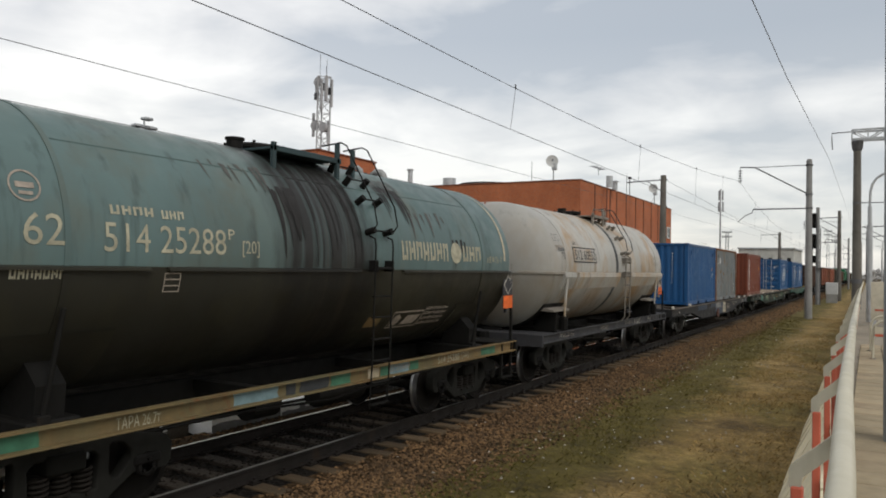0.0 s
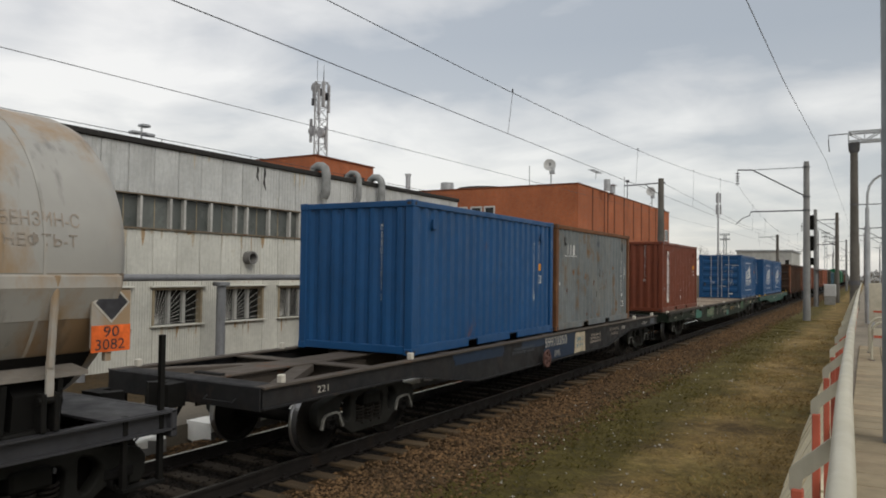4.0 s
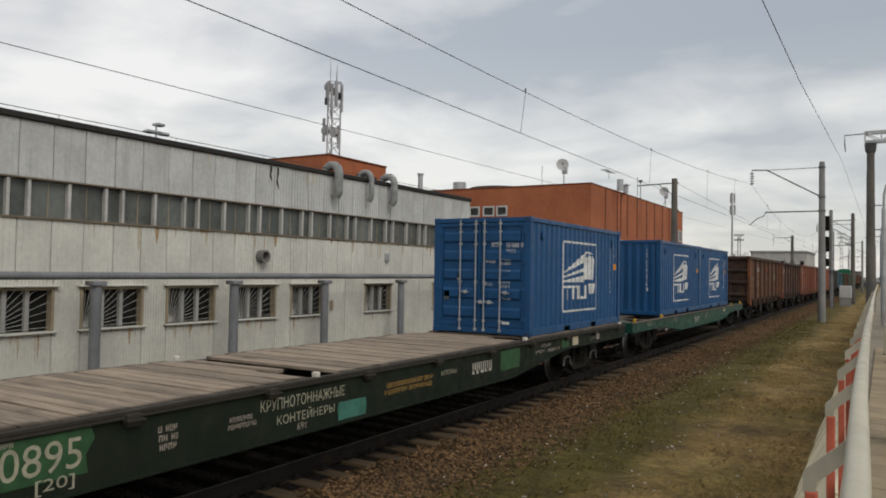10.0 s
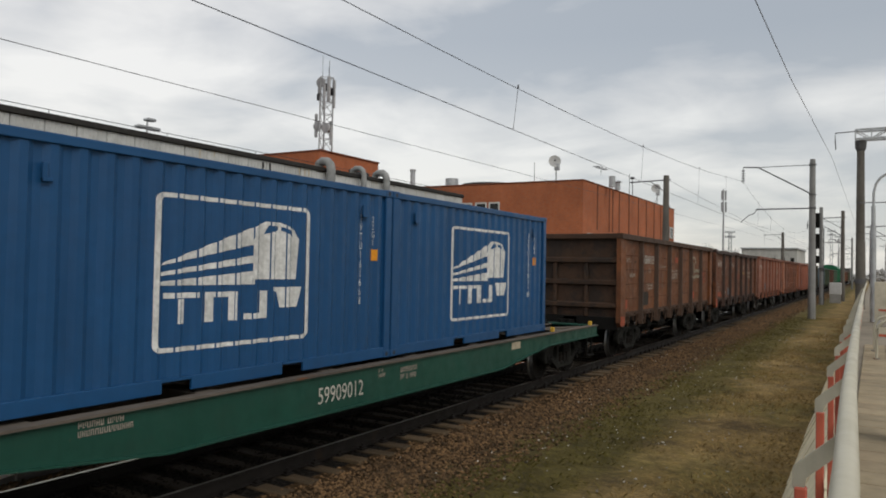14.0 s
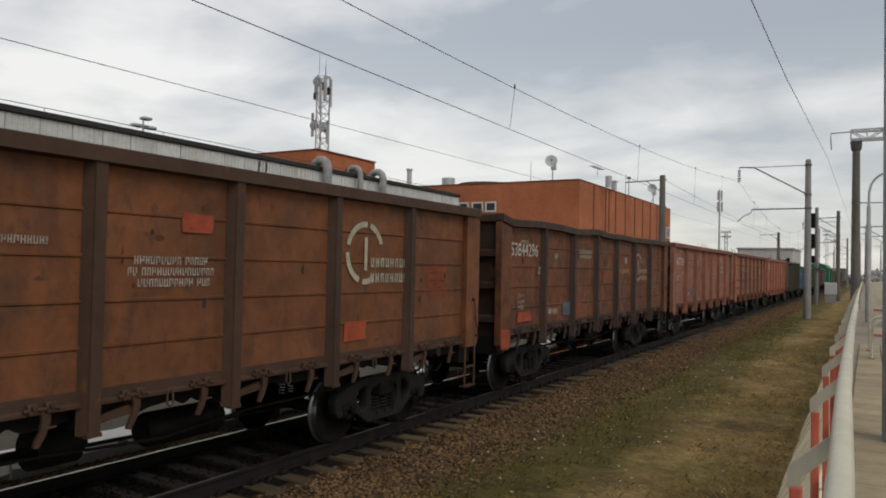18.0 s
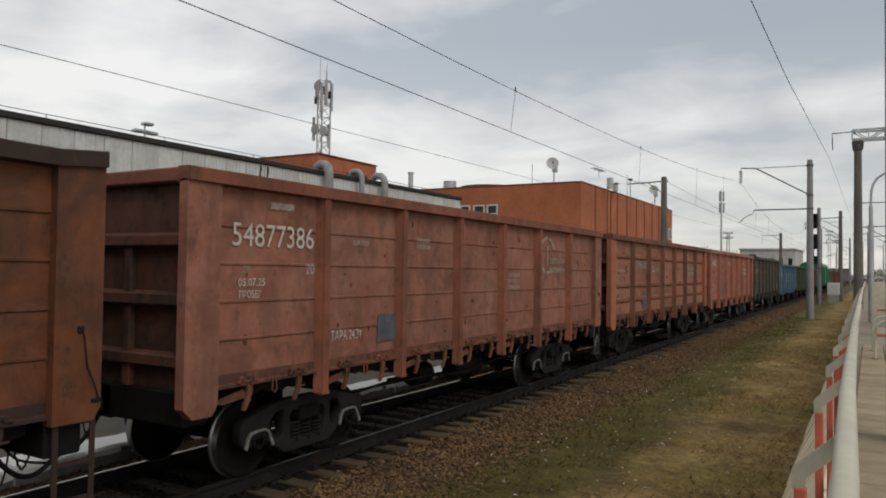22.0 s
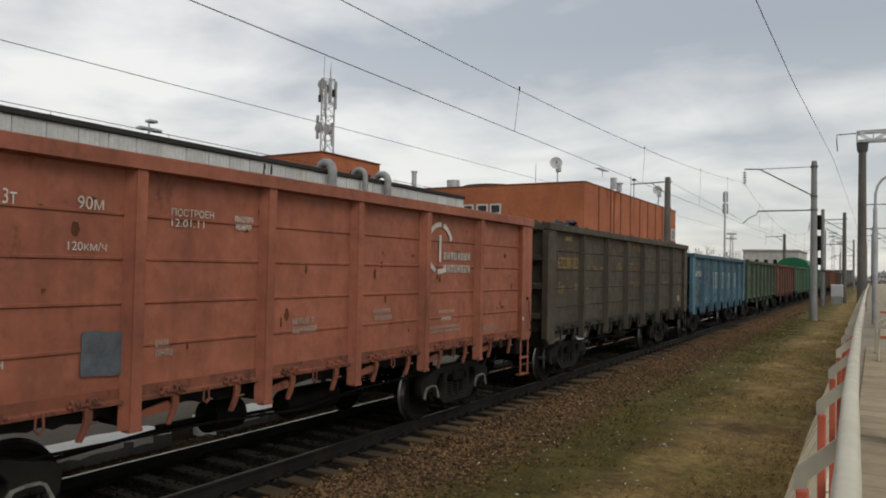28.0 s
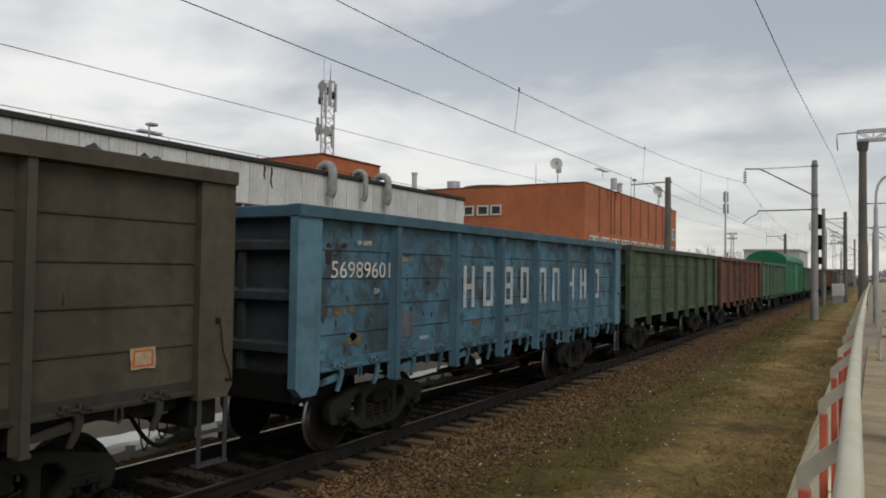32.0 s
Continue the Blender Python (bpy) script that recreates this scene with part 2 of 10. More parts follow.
# ---- mesh helpers ----
class Mesh:
    """Collects vertices and faces of one part."""

    def __init__(self):
        self.v, self.f, self.k, self.slot = [], [], [], 0

    def face(self, *ids):
        self.f.append(ids)
        self.k.append(self.slot)

    def add(self, verts, faces):
        o = len(self.v)
        self.v.extend(verts)
        for q in faces:
            self.face(*[o + i for i in q])
        return self

    def box(self, x0, x1, y0, y1, z0, z1, ch=0.0):
        if ch <= 0:
            v = [(x, y, z) for z in (z0, z1) for y in (y0, y1) for x in (x0, x1)]
            return self.add(v, [(0, 2, 3, 1), (4, 5, 7, 6), (0, 1, 5, 4), (2, 6, 7, 3), (0, 4, 6, 2), (1, 3, 7, 5)])
        c = ch
        v = []
        for sx, x in ((1, x0), (-1, x1)):
            for sy, y in ((1, y0), (-1, y1)):
                for sz, z in ((1, z0), (-1, z1)):
                    v += [(x, y + sy * c, z + sz * c), (x + sx * c, y, z + sz * c), (x + sx * c, y + sy * c, z)]
        g = lambda i, j, k, a: ((i * 2 + j) * 2 + k) * 3 + a
        f = []
        for i in (0, 1):
            f.append([g(i, 0, 0, 0), g(i, 1, 0, 0), g(i, 1, 1, 0), g(i, 0, 1, 0)])
            f.append([g(0, i, 0, 1), g(1, i, 0, 1), g(1, i, 1, 1), g(0, i, 1, 1)])
            f.append([g(0, 0, i, 2), g(1, 0, i, 2), g(1, 1, i, 2), g(0, 1, i, 2)])
            for j in (0, 1):
                f.append([g(0, i, j, 1), g(1, i, j, 1), g(1, i, j, 2), g(0, i, j, 2)])
                f.append([g(i, 0, j, 0), g(i, 1, j, 0), g(i, 1, j, 2), g(i, 0, j, 2)])
                f.append([g(i, j, 0, 0), g(i, j, 1, 0), g(i, j, 1, 1), g(i, j, 0, 1)])
                for k in (0, 1):
                    f.append([g(i, j, k, 0), g(i, j, k, 1), g(i, j, k, 2)])
        return self.add(v, f)

    def ext(self, poly, axis, a, b):
        """A prism: the polygon lies across the axis, in the other two axes' order."""
        put = {"x": lambda p, s: (s, p[0], p[1]), "y": lambda p, s: (p[0], s, p[1]), "z": lambda p, s: (p[0], p[1], s)}[axis]
        n = len(poly)
        v = [put(p, a) for p in poly] + [put(p, b) for p in poly]
        f = [tuple(range(n)), tuple(range(2 * n - 1, n - 1, -1))]
        f += [(i, (i + 1) % n, n + (i + 1) % n, n + i) for i in range(n)]
        return self.add(v, f)

    def cyl(self, p0, p1, r, n=12, r2=None, caps=True):
        p0, p1 = Vector(p0), Vector(p1)
        r2 = r if r2 is None else r2
        d = (p1 - p0).normalized()
        u = d.orthogonal().normalized()
        w = d.cross(u)
        ring = [(math.cos(2 * math.pi * i / n), math.sin(2 * math.pi * i / n)) for i in range(n)]
        v = [tuple(p0 + (u * c + w * s) * r) for c, s in ring] + [tuple(p1 + (u * c + w * s) * r2) for c, s in ring]
        f = [(i, (i + 1) % n, n + (i + 1) % n, n + i) for i in range(n)]
        if caps:
            f += [tuple(range(n)), tuple(range(2 * n - 1, n - 1, -1))]
        return self.add(v, f)

    def tube(self, pts, r, n=8):
        """A round bar along a polyline."""
        pts = [Vector(p) for p in pts]
        v, f = [], []
        u = None
        for i, p in enumerate(pts):
            d = (pts[min(i + 1, len(pts) - 1)] - pts[max(i - 1, 0)]).normalized()
            if u is None:
                u = d.orthogonal().normalized()
            u = (u - d * u.dot(d)).normalized()
            w = d.cross(u)
            v += [tuple(p + (u * math.cos(2 * math.pi * k / n) + w * math.sin(2 * math.pi * k / n)) * r) for k in range(n)]
        for i in range(len(pts) - 1):
            f += [(i * n + k, i * n + (k + 1) % n, (i + 1) * n + (k + 1) % n, (i + 1) * n + k) for k in range(n)]
        e = (len(pts) - 1) * n
        f += [tuple(range(n)), tuple(range(e + n - 1, e - 1, -1))]
        return self.add(v, f)

    def lathe(self, prof, axis, centre=(0, 0, 0), n=32, arc=None):
        """Turns a profile of (along, radius) round an axis, or over an arc of degrees."""
        cx, cy, cz = centre
        full = arc is None
        a0, a1 = (0, 360) if full else arc
        steps = n if full else n + 1
        v, f = [], []
        for s, r in prof:
            for i in range(steps):
                a = radians(a0 + (a1 - a0) * i / n)
                c, q = r * math.cos(a), r * math.sin(a)
                v.append({"x": (cx + s, cy + c, cz + q), "y": (cx + c, cy + s, cz + q), "z": (cx + c, cy + q, cz + s)}[axis])
        for j in range(len(prof) - 1):
            for i in range(n):
                k = (i + 1) % steps
                f.append((j * steps + i, j * steps + k, (j + 1) * steps + k, (j + 1) * steps + i))
        return self.add(v, f)

    def data(self, name, mats, smooth=False):
        me = bpy.data.meshes.new(name)
        me.from_pydata(self.v, [], self.f)
        for m in (mats if isinstance(mats, (list, tuple)) else [mats]):
            me.materials.append(m)
        if any(self.k):
            me.polygons.foreach_set("material_index", self.k)
        bm = bmesh.new()
        bm.from_mesh(me)
        bmesh.ops.remove_doubles(bm, verts=bm.verts, dist=1e-5)
        bmesh.ops.recalc_face_normals(bm, faces=bm.faces)
        bm.to_mesh(me)
        bm.free()
        if smooth:
            me.shade_smooth() if smooth is True else me.polygons.foreach_set("use_smooth", [True] * len(me.polygons))
            if smooth != True:
                me.set_sharp_from_angle(angle=radians(smooth))
        return me


def part(name, mesh, mats, parent, label="", smooth=False, at=None):
    """One mesh object under a thing or a part."""
    me = mesh.data(name, mats, smooth) if isinstance(mesh, Mesh) else mesh
    ob = new(name, me)
    ob.parent = parent
    if at is not None:
        ob.matrix_basis = at
    if label:
        tagged(ob, label)
    return ob


def thing(name, label, category, at=(0, 0, 0), group="", kind=""):
    ob = new(name)
    ob.location = at
    ob.empty_display_size = 0.2
    return tagged(ob, label, category, group, kind)


def solo(name, mesh, mats, label, category="", group="", kind="", smooth=False, at=None):
    me = mesh.data(name, mats, smooth) if isinstance(mesh, Mesh) else mesh
    ob = new(name, me)
    if at is not None:
        ob.matrix_basis = at
    return tagged(ob, label, category, group, kind)


def curve_mesh(name, loops, mat, extrude=0.0, bevel=0.0):
    """A flat plate cut from 2D outlines, holes included, in the xy plane."""
    cu = bpy.data.curves.new(name, "CURVE")
    cu.dimensions, cu.fill_mode = "2D", "BOTH"
    cu.extrude, cu.bevel_depth, cu.bevel_resolution = extrude, bevel, 1
    for loop in loops:
        sp = cu.splines.new("POLY")
        sp.points.add(len(loop) - 1)
        for p, (x, y) in zip(sp.points, loop):
            p.co = (x, y, 0, 1)
        sp.use_cyclic_u = True
    ob = bpy.data.objects.new(name, cu)
    me = bpy.data.meshes.new_from_object(ob)
    bpy.data.objects.remove(ob)
    bpy.data.curves.remove(cu)
    me.materials.clear()
    me.materials.append(mat)
    return me


def text_mesh(body, mat, w, h, spacing=1.0, up=False):
    """Lettering that fills w by h metres, corner at the origin; up: letters stacked in a column."""
    cu = bpy.data.curves.new("lettering", "FONT")
    cu.body = "\n".join(body) if up else body
    cu.size = 1.0
    cu.space_character = spacing
    cu.resolution_u = 3
    if up:
        cu.align_x, cu.space_line = "CENTER", 0.85
    ob = bpy.data.objects.new("lettering", cu)
    me = bpy.data.meshes.new_from_object(ob)
    bpy.data.objects.remove(ob)
    bpy.data.curves.remove(cu)
    if len(me.vertices):
        co = np.empty(len(me.vertices) * 3)
        me.vertices.foreach_get("co", co)
        co = co.reshape(-1, 3)
        lo, hi = co.min(axis=0), co.max(axis=0)
        co[:, 0] = (co[:, 0] - lo[0]) / max(1e-6, hi[0] - lo[0]) * w
        co[:, 1] = (co[:, 1] - lo[1]) / max(1e-6, hi[1] - lo[1]) * h
        me.vertices.foreach_set("co", co.ravel())
    me.materials.clear()
    me.materials.append(mat)
    return me


def drape(me, cuts_u, cuts_v, fn):
    """Lays a flat mesh (u, v, 0) on a surface: cuts it along u and v, then moves each vertex to fn(u, v)."""
    bm = bmesh.new()
    bm.from_mesh(me)
    for cuts, normal in ((cuts_u, (1, 0, 0)), (cuts_v, (0, 1, 0))):
        for c in cuts:
            bmesh.ops.bisect_plane(bm, geom=bm.verts[:] + bm.edges[:] + bm.faces[:], plane_co=(c * normal[0], c * normal[1], 0), plane_no=normal)
    for v in bm.verts:
        v.co = fn(v.co.x, v.co.y)
    bm.to_mesh(me)
    bm.free()
    return me


SIDE = Matrix(((0, 0, 1, 0), (1, 0, 0, 0), (0, 1, 0, 0), (0, 0, 0, 1)))     # lettering on a wall that faces +x
FRONT = Matrix(((1, 0, 0, 0), (0, 0, -1, 0), (0, 1, 0, 0), (0, 0, 0, 1)))   # lettering on a wall that faces -y


def on_side(x, y, z):
    return Matrix.Translation((x, y, z)) @ SIDE


def on_front(x, y, z):
    return Matrix.Translation((x, y, z)) @ FRONT


def letters(parent, body, y, z, w, h, x, mat, name="lettering", label="", spacing=1.0):
    return part(name, text_mesh(body, mat, w, h, spacing), None, parent, label, at=on_side(x, y, z))


def bars(parent, y, z, w, h, x, mat, rows=2, name="lettering", seed=1):
    """Unreadable writing: rows of plain strokes in its size."""
    rnd = random.Random(seed)
    m = Mesh()
    rh = h / rows

    def flat(a, b, c, d):
        m.add([(x, a, c), (x, b, c), (x, b, d), (x, a, d)], [(0, 1, 2, 3)])

    for r in range(rows):
        a = y + rnd.uniform(0, 0.12) * w
        end = y + w * rnd.uniform(0.88, 1.0)
        lo, hi = z + rh * (r + 0.14), z + rh * (r + 0.86)
        while a < end - 0.02:
            b = min(end, a + rh * rnd.uniform(0.36, 0.48))
            t = (b - a) * 0.30
            flat(a, a + t, lo, hi)
            flat(b - t, b, lo + rnd.choice((0, 0, 0.3)) * (hi - lo), hi)
            k = lo + (hi - lo) * rnd.choice((0.0, 0.40, 0.80))
            flat(a + t, b - t, k, k + (hi - lo) * 0.19)
            a = b + rh * (0.13 if rnd.random() < 0.88 else 0.5)
    return part(name, m, mat, parent)


def patch(parent, y, z, w, h, x, mat, name="paint_patch", label=""):
    rnd = random.Random(int(y * 977 + z * 131 + w * 53))
    m = Mesh()
    j = 0.0 if min(w, h) < 0.15 else 0.035
    q = [(0, 0), (0.3, 0), (0.65, 0), (1, 0), (1, 0.4), (1, 0.75), (1, 1), (0.6, 1), (0.25, 1), (0, 1), (0, 0.6), (0, 0.3)]
    m.ext([(y + w * a + rnd.uniform(-j, j) * w, z + h * b + rnd.uniform(-j, j) * h) for a, b in q], "x", x - 0.002, x + 0.003)
    return part(name, m, mat, parent, label)


TRAIN = []      # (thing, y at the start, stretch along the track)
LONG = 1.03     # the cars run a little longer than the drawings by which they are built
LONG_BOX = 1.014     # the same for the gondolas
WHEELS = []     # (wheelset, its place on the bogie)

# ---- rolling stock: bogies and running gear ----
def bogie_meshes():
    g = {}
    half = [(0.45, 0.25), (0.74, 0.44), (0.78, 0.46), (0.78, 0.56), (0.84, 0.61), (0.925, 0.63), (1.01, 0.61), (1.07, 0.56), (1.07, 0.43), (1.17, 0.43),
            (1.22, 0.50), (1.23, 0.66), (1.17, 0.74), (0.95, 0.79), (0.70, 0.86), (0.48, 0.90)]
    outline = half + [(-y, z) for y, z in reversed(half)]
    win = [(0.46, 0.50), (0.51, 0.41), (0.60, 0.42), (0.75, 0.59), (0.75, 0.68), (0.64, 0.79), (0.51, 0.82), (0.46, 0.78)]
    mid = [(-0.36, 0.36), (0.36, 0.36), (0.38, 0.70), (0.30, 0.77), (-0.30, 0.77), (-0.38, 0.70)]
    g["side_frame"] = curve_mesh("side_frame", [outline, win, [(-y, z) for y, z in win], mid], M["cast_frame"], 0.06, 0.02)
    m = Mesh()
    m.box(-1.16, 1.16, -0.20, 0.20, 0.60, 0.80, 0.03).box(-0.45, 0.45, -0.24, 0.24, 0.78, 0.92, 0.03)
    g["bolster"] = m.data("bogie", M["bogie"])
    m = Mesh()
    for y in (-0.22, 0.0, 0.22):
        pts = []
        for i in range(57):
            a = i / 56 * 5.2 * 2 * math.pi
            pts.append((0.085 * math.cos(a), y + 0.085 * math.sin(a), 0.35 + 0.25 * i / 56))
        m.tube(pts, 0.017, 6)
    g["spring_set"] = m.data("spring_set", M["spring"], 50)
    m = Mesh()
    m.lathe([(-0.13, 0.0), (-0.13, 0.120), (0.02, 0.122), (0.045, 0.105), (0.05, 0.075), (0.04, 0.070), (0.04, 0.0)], "x", n=16)
    m.box(-0.14, 0.06, -0.17, 0.17, 0.02, 0.13, 0.02)
    for i in range(3):
        a = radians(90 + 120 * i)
        m.cyl((0.06, 0.075 * math.cos(a), 0.075 * math.sin(a)), (0.09, 0.075 * math.cos(a), 0.075 * math.sin(a)), 0.018, 6)
    g["axle_box"] = m.data("axle_box", M["hub"], 35)
    m = Mesh()
    line = [(-0.260, -0.02), (-0.225, 0.10), (-0.175, 0.160), (-0.05, 0.178), (0.09, 0.178), (0.150, 0.150), (0.250, -0.04)]
    inner = [(p * 0.87, q - 0.026) for p, q in line]
    m.ext(line + inner[::-1], "x", -0.02, 0.018)
    g["wear_strip"] = m.data("wear_strip", M["pale_wear"])
    m = Mesh()
    for s in (1, -1):
        x = 0.72 * s
        prof = [(x, 0.085), (x, 0.13), (x + 0.02 * s, 0.16), (x + 0.055 * s, 0.40), (x + 0.0 * s, 0.42), (x, 0.485)]
        m.slot = 0
        m.lathe(prof, "x", n=40)
        m.slot = 1
        m.lathe([(x, 0.485), (x + 0.012 * s, 0.502), (x + 0.03 * s, 0.498), (x + 0.045 * s, 0.478), (x + 0.13 * s, 0.470)], "x", n=40)
        m.slot = 0
        m.lathe([(x + 0.13 * s, 0.470), (x + 0.135 * s, 0.46), (x + 0.135 * s, 0.405), (x + 0.085 * s, 0.385), (x + 0.10 * s, 0.17), (x + 0.15 * s, 0.13), (x + 0.15 * s, 0.085)], "x", n=40)
    m.slot = 0
    m.lathe([(-1.10, 0.0), (-1.10, 0.065), (-0.9, 0.08), (0.9, 0.08), (1.10, 0.065), (1.10, 0.0)], "x", n=14)
    g["wheelset"] = m.data("wheelset", [M["wheel"], M["tread"]], 30)
    m = Mesh()
    for y in (-0.42, 0.42):
        m.cyl((-0.85, y, 0.42), (0.85, y, 0.42), 0.035, 8)
        for s in (-0.79, 0.79):
            m.ext([(y + 0.02 * (1 if y > 0 else -1), 0.28), (y + 0.05 * (1 if y > 0 else -1), 0.28), (y + 0.03 * (1 if y > 0 else -1), 0.60), (y, 0.60)], "x", s - 0.04, s + 0.04)
    g["brake_beam"] = m.data("brake_beam", M["black_iron"])
    return g


BOGIE = bogie_meshes()


def add_bogie(wagon, y, wear=False):
    b = part("bogie", BOGIE["bolster"], None, wagon, "sooty cast-steel bogie", at=pose(0, y, 0) @ Matrix.Diagonal((1, 1 / LONG, 1, 1)))
    for s in (1, -1):
        part("side_frame", BOGIE["side_frame"], None, b, at=Matrix.Translation((1.02 * s, 0, 0)) @ SIDE)
        part("spring_set", BOGIE["spring_set"], None, b, at=pose(1.03 * s, 0, 0))
        for k in (1, -1):
            part("axle_box", BOGIE["axle_box"], None, b, at=pose(1.06 * s, 0.925 * k, 0.475, 0, 0, 0 if s > 0 else 180))
        if s > 0 and wear:
            for k in (1, -1):
                part("wear_strip", BOGIE["wear_strip"], None, b, "pale worn strip round the axle box", at=pose(1.11, 0.925 * k, 0.44))
    part("brake_beam", BOGIE["brake_beam"], None, b)
    for k in (1, -1):
        w = part("wheelset", BOGIE["wheelset"], None, b, "dark wheels with polished treads", at=pose(0, 0.925 * k, 0.475))
        WHEELS.append((w, 0.925 * k))
    return b


def coupler_mesh():
    m = Mesh()
    m.box(-0.09, 0.09, -0.50, 0.12, 0.96, 1.14, 0.02)
    m.ext([(-0.21, 0.10), (0.12, 0.10), (0.22, 0.34), (0.10, 0.40), (0.04, 0.28), (-0.10, 0.28), (-0.14, 0.42), (-0.24, 0.38)], "z", 0.90, 1.20)
    m.box(-0.26, 0.26, -0.52, -0.40, 0.86, 1.24, 0.02)
    return m.data("coupler", M["black_iron"])


COUPLER = coupler_mesh()


def hose_mesh():
    m = Mesh()
    pts = [(0.32, -0.35 + 0.75 * t, 0.92 - 0.85 * t * (1.25 - t) - 0.10 * math.sin(t * 3)) for t in [i / 14 for i in range(15)]]
    m.tube(pts, 0.026, 8)
    m.cyl((0.32, -0.45, 0.93), (0.32, -0.30, 0.92), 0.04, 8)
    return m.data("brake_hose", M["rubber"], 50)


HOSE = hose_mesh()


def cable_meshes():
    """A slack control cable and a hanging safety chain beside the hose."""
    m = Mesh()
    m.tube([(0.62, -0.40 + 0.85 * t, 1.02 - 0.36 * math.sin(t * math.pi) - 0.03 * math.sin(t * 11)) for t in [i / 16 for i in range(17)]], 0.013, 6)
    m.tube([(0.55, -0.42 + 0.20 * t, 1.04 - 0.50 * math.sin(t * math.pi)) for t in [i / 14 for i in range(15)]], 0.009, 6)
    c = Mesh()
    c.tube([(0.68 + 0.012 * math.sin(i * 2.2), -0.30 + 0.22 * i / 24, 1.02 - 0.34 * math.sin(math.pi * i / 24)) for i in range(25)], 0.011, 5)
    return m.data("control_cable", M["rubber"], 50), c.data("safety_chain", M["black_iron"])


CABLE, CHAIN = cable_meshes()


def add_ends(wagon, y, y0=None):
    """Couplers and hoses at the frame's two ends."""
    for s in (1, -1):
        turn = pose(0, y - 0.02 if s > 0 else (-y if y0 is None else y0) + 0.02, 0, 0, 0, 0 if s > 0 else 180)
        part("coupler", COUPLER, None, wagon, at=turn)
        part("brake_hose", HOSE, None, wagon, at=turn)
        part("control_cable", CABLE, None, wagon, at=turn)
        part("safety_chain", CHAIN, None, wagon, at=turn)


def add_air_gear(wagon, mat, y=0.0):
    """Brake cylinder, reservoir and rods under the frame."""
    m = Mesh()
    m.lathe([(-0.55, 0.0), (-0.55, 0.16), (-0.48, 0.2), (0.48, 0.2), (0.55, 0.16), (0.55, 0.0)], "y", (0.62, y + 0.9, 0.72), 16)
    part("air_reservoir", m, mat, wagon, smooth=40)
    m = Mesh()
    m.lathe([(-0.28, 0.0), (-0.28, 0.2), (0.2, 0.2), (0.3, 0.1), (0.3, 0.0)], "y", (0.55, y - 0.6, 0.74), 16)
    m.cyl((0.55, y - 0.9, 0.74), (0.55, y - 1.6, 0.74), 0.03, 8)
    part("brake_cylinder", m, mat, wagon, smooth=40)
    m = Mesh()
    m.tube([(0.35, y - 3.2, 0.55), (0.40, y - 1.5, 0.66), (0.42, y + 0.5, 0.62), (0.35, y + 3.2, 0.55)], 0.022, 6)
    m.tube([(0.95, y - 3.6, 0.80), (0.98, y - 1.2, 0.78), (0.95, y + 0.4, 0.68), (0.98, y + 1.6, 0.80), (0.95, y + 3.6, 0.82)], 0.017, 6)
    part("brake_rod", m, mat, wagon, smooth=50)


def plate_wheel(parent, at, r, mat):
    """Hand wheel pressed from plate, with five round holes."""
    rim = [(r * (1 + 0.05 * math.cos(5 * a)) * math.cos(a), r * (1 + 0.05 * math.cos(5 * a)) * math.sin(a)) for a in [2 * math.pi * i / 50 for i in range(50)]]
    holes = [[(0.60 * r * math.cos(b) + 0.27 * r * math.cos(a), 0.60 * r * math.sin(b) + 0.27 * r * math.sin(a)) for a in [2 * math.pi * i / 14 for i in range(14)]] for b in [2 * math.pi * (k + 0.5) / 5 for k in range(5)]]
    wheel = part("hand_wheel", curve_mesh("hand_wheel", [rim] + holes, mat, 0.012, 0.012), None, parent, "pinkish rusty hand brake wheel with round holes", at=at @ SIDE)
    part("hub", Mesh().cyl((0, 0, -0.08), (0, 0, 0.04), 0.05, 10), mat, wheel)


def hand_wheel(parent, at, r=0.24, mat=None, spokes=6):
    m = Mesh()
    m.tube([(0, r * math.cos(a), r * math.sin(a)) for a in [2 * math.pi * i / 20 for i in range(21)]], 0.016, 6)
    for i in range(spokes):
        a = 2 * math.pi * i / spokes
        m.cyl((0, 0, 0), (0, r * math.cos(a), r * math.sin(a)), 0.011, 6)
    m.cyl((-0.12, 0, 0), (0.04, 0, 0), 0.05, 8)
    return part("hand_wheel", m, mat or M["spring"], parent, "rusty hand brake wheel", smooth=40, at=at)


# ---- gondola cars ----
POSTS = (2.25, 4.08, 5.85, 7.57, 9.34, 11.17)
GL = 13.4


def panel_mesh(w, z0, z1, style, name, mat):
    """A side sheet between two posts, corner at the origin: pressed with long horizontal ribs."""
    n = 4
    m = Mesh()
    h = (z1 - z0) / (n + 1)
    prof = [(0.0, z0)]
    for i in range(1, n + 1):
        z = z0 + h * i
        if style == "lines":
            prof += [(0.0, z - 0.030), (0.016, z - 0.018), (0.018, z + 0.006), (0.0, z + 0.012)]
        else:
            prof += [(0.0, z - 0.10), (0.045, z - 0.05), (0.045, z + 0.03), (0.0, z + 0.05)] if i % 2 or i == 4 else []
    prof.append((0.0, z1))
    if style == "lines":
        m.ext([(-0.02, z0)] + prof + [(-0.02, z1)], "y", 0.0, w)
    else:
        m.box(-0.02, 0.0, 0.0, w, z0, z1)
    return m.data(name, mat)


PRESSED = {}


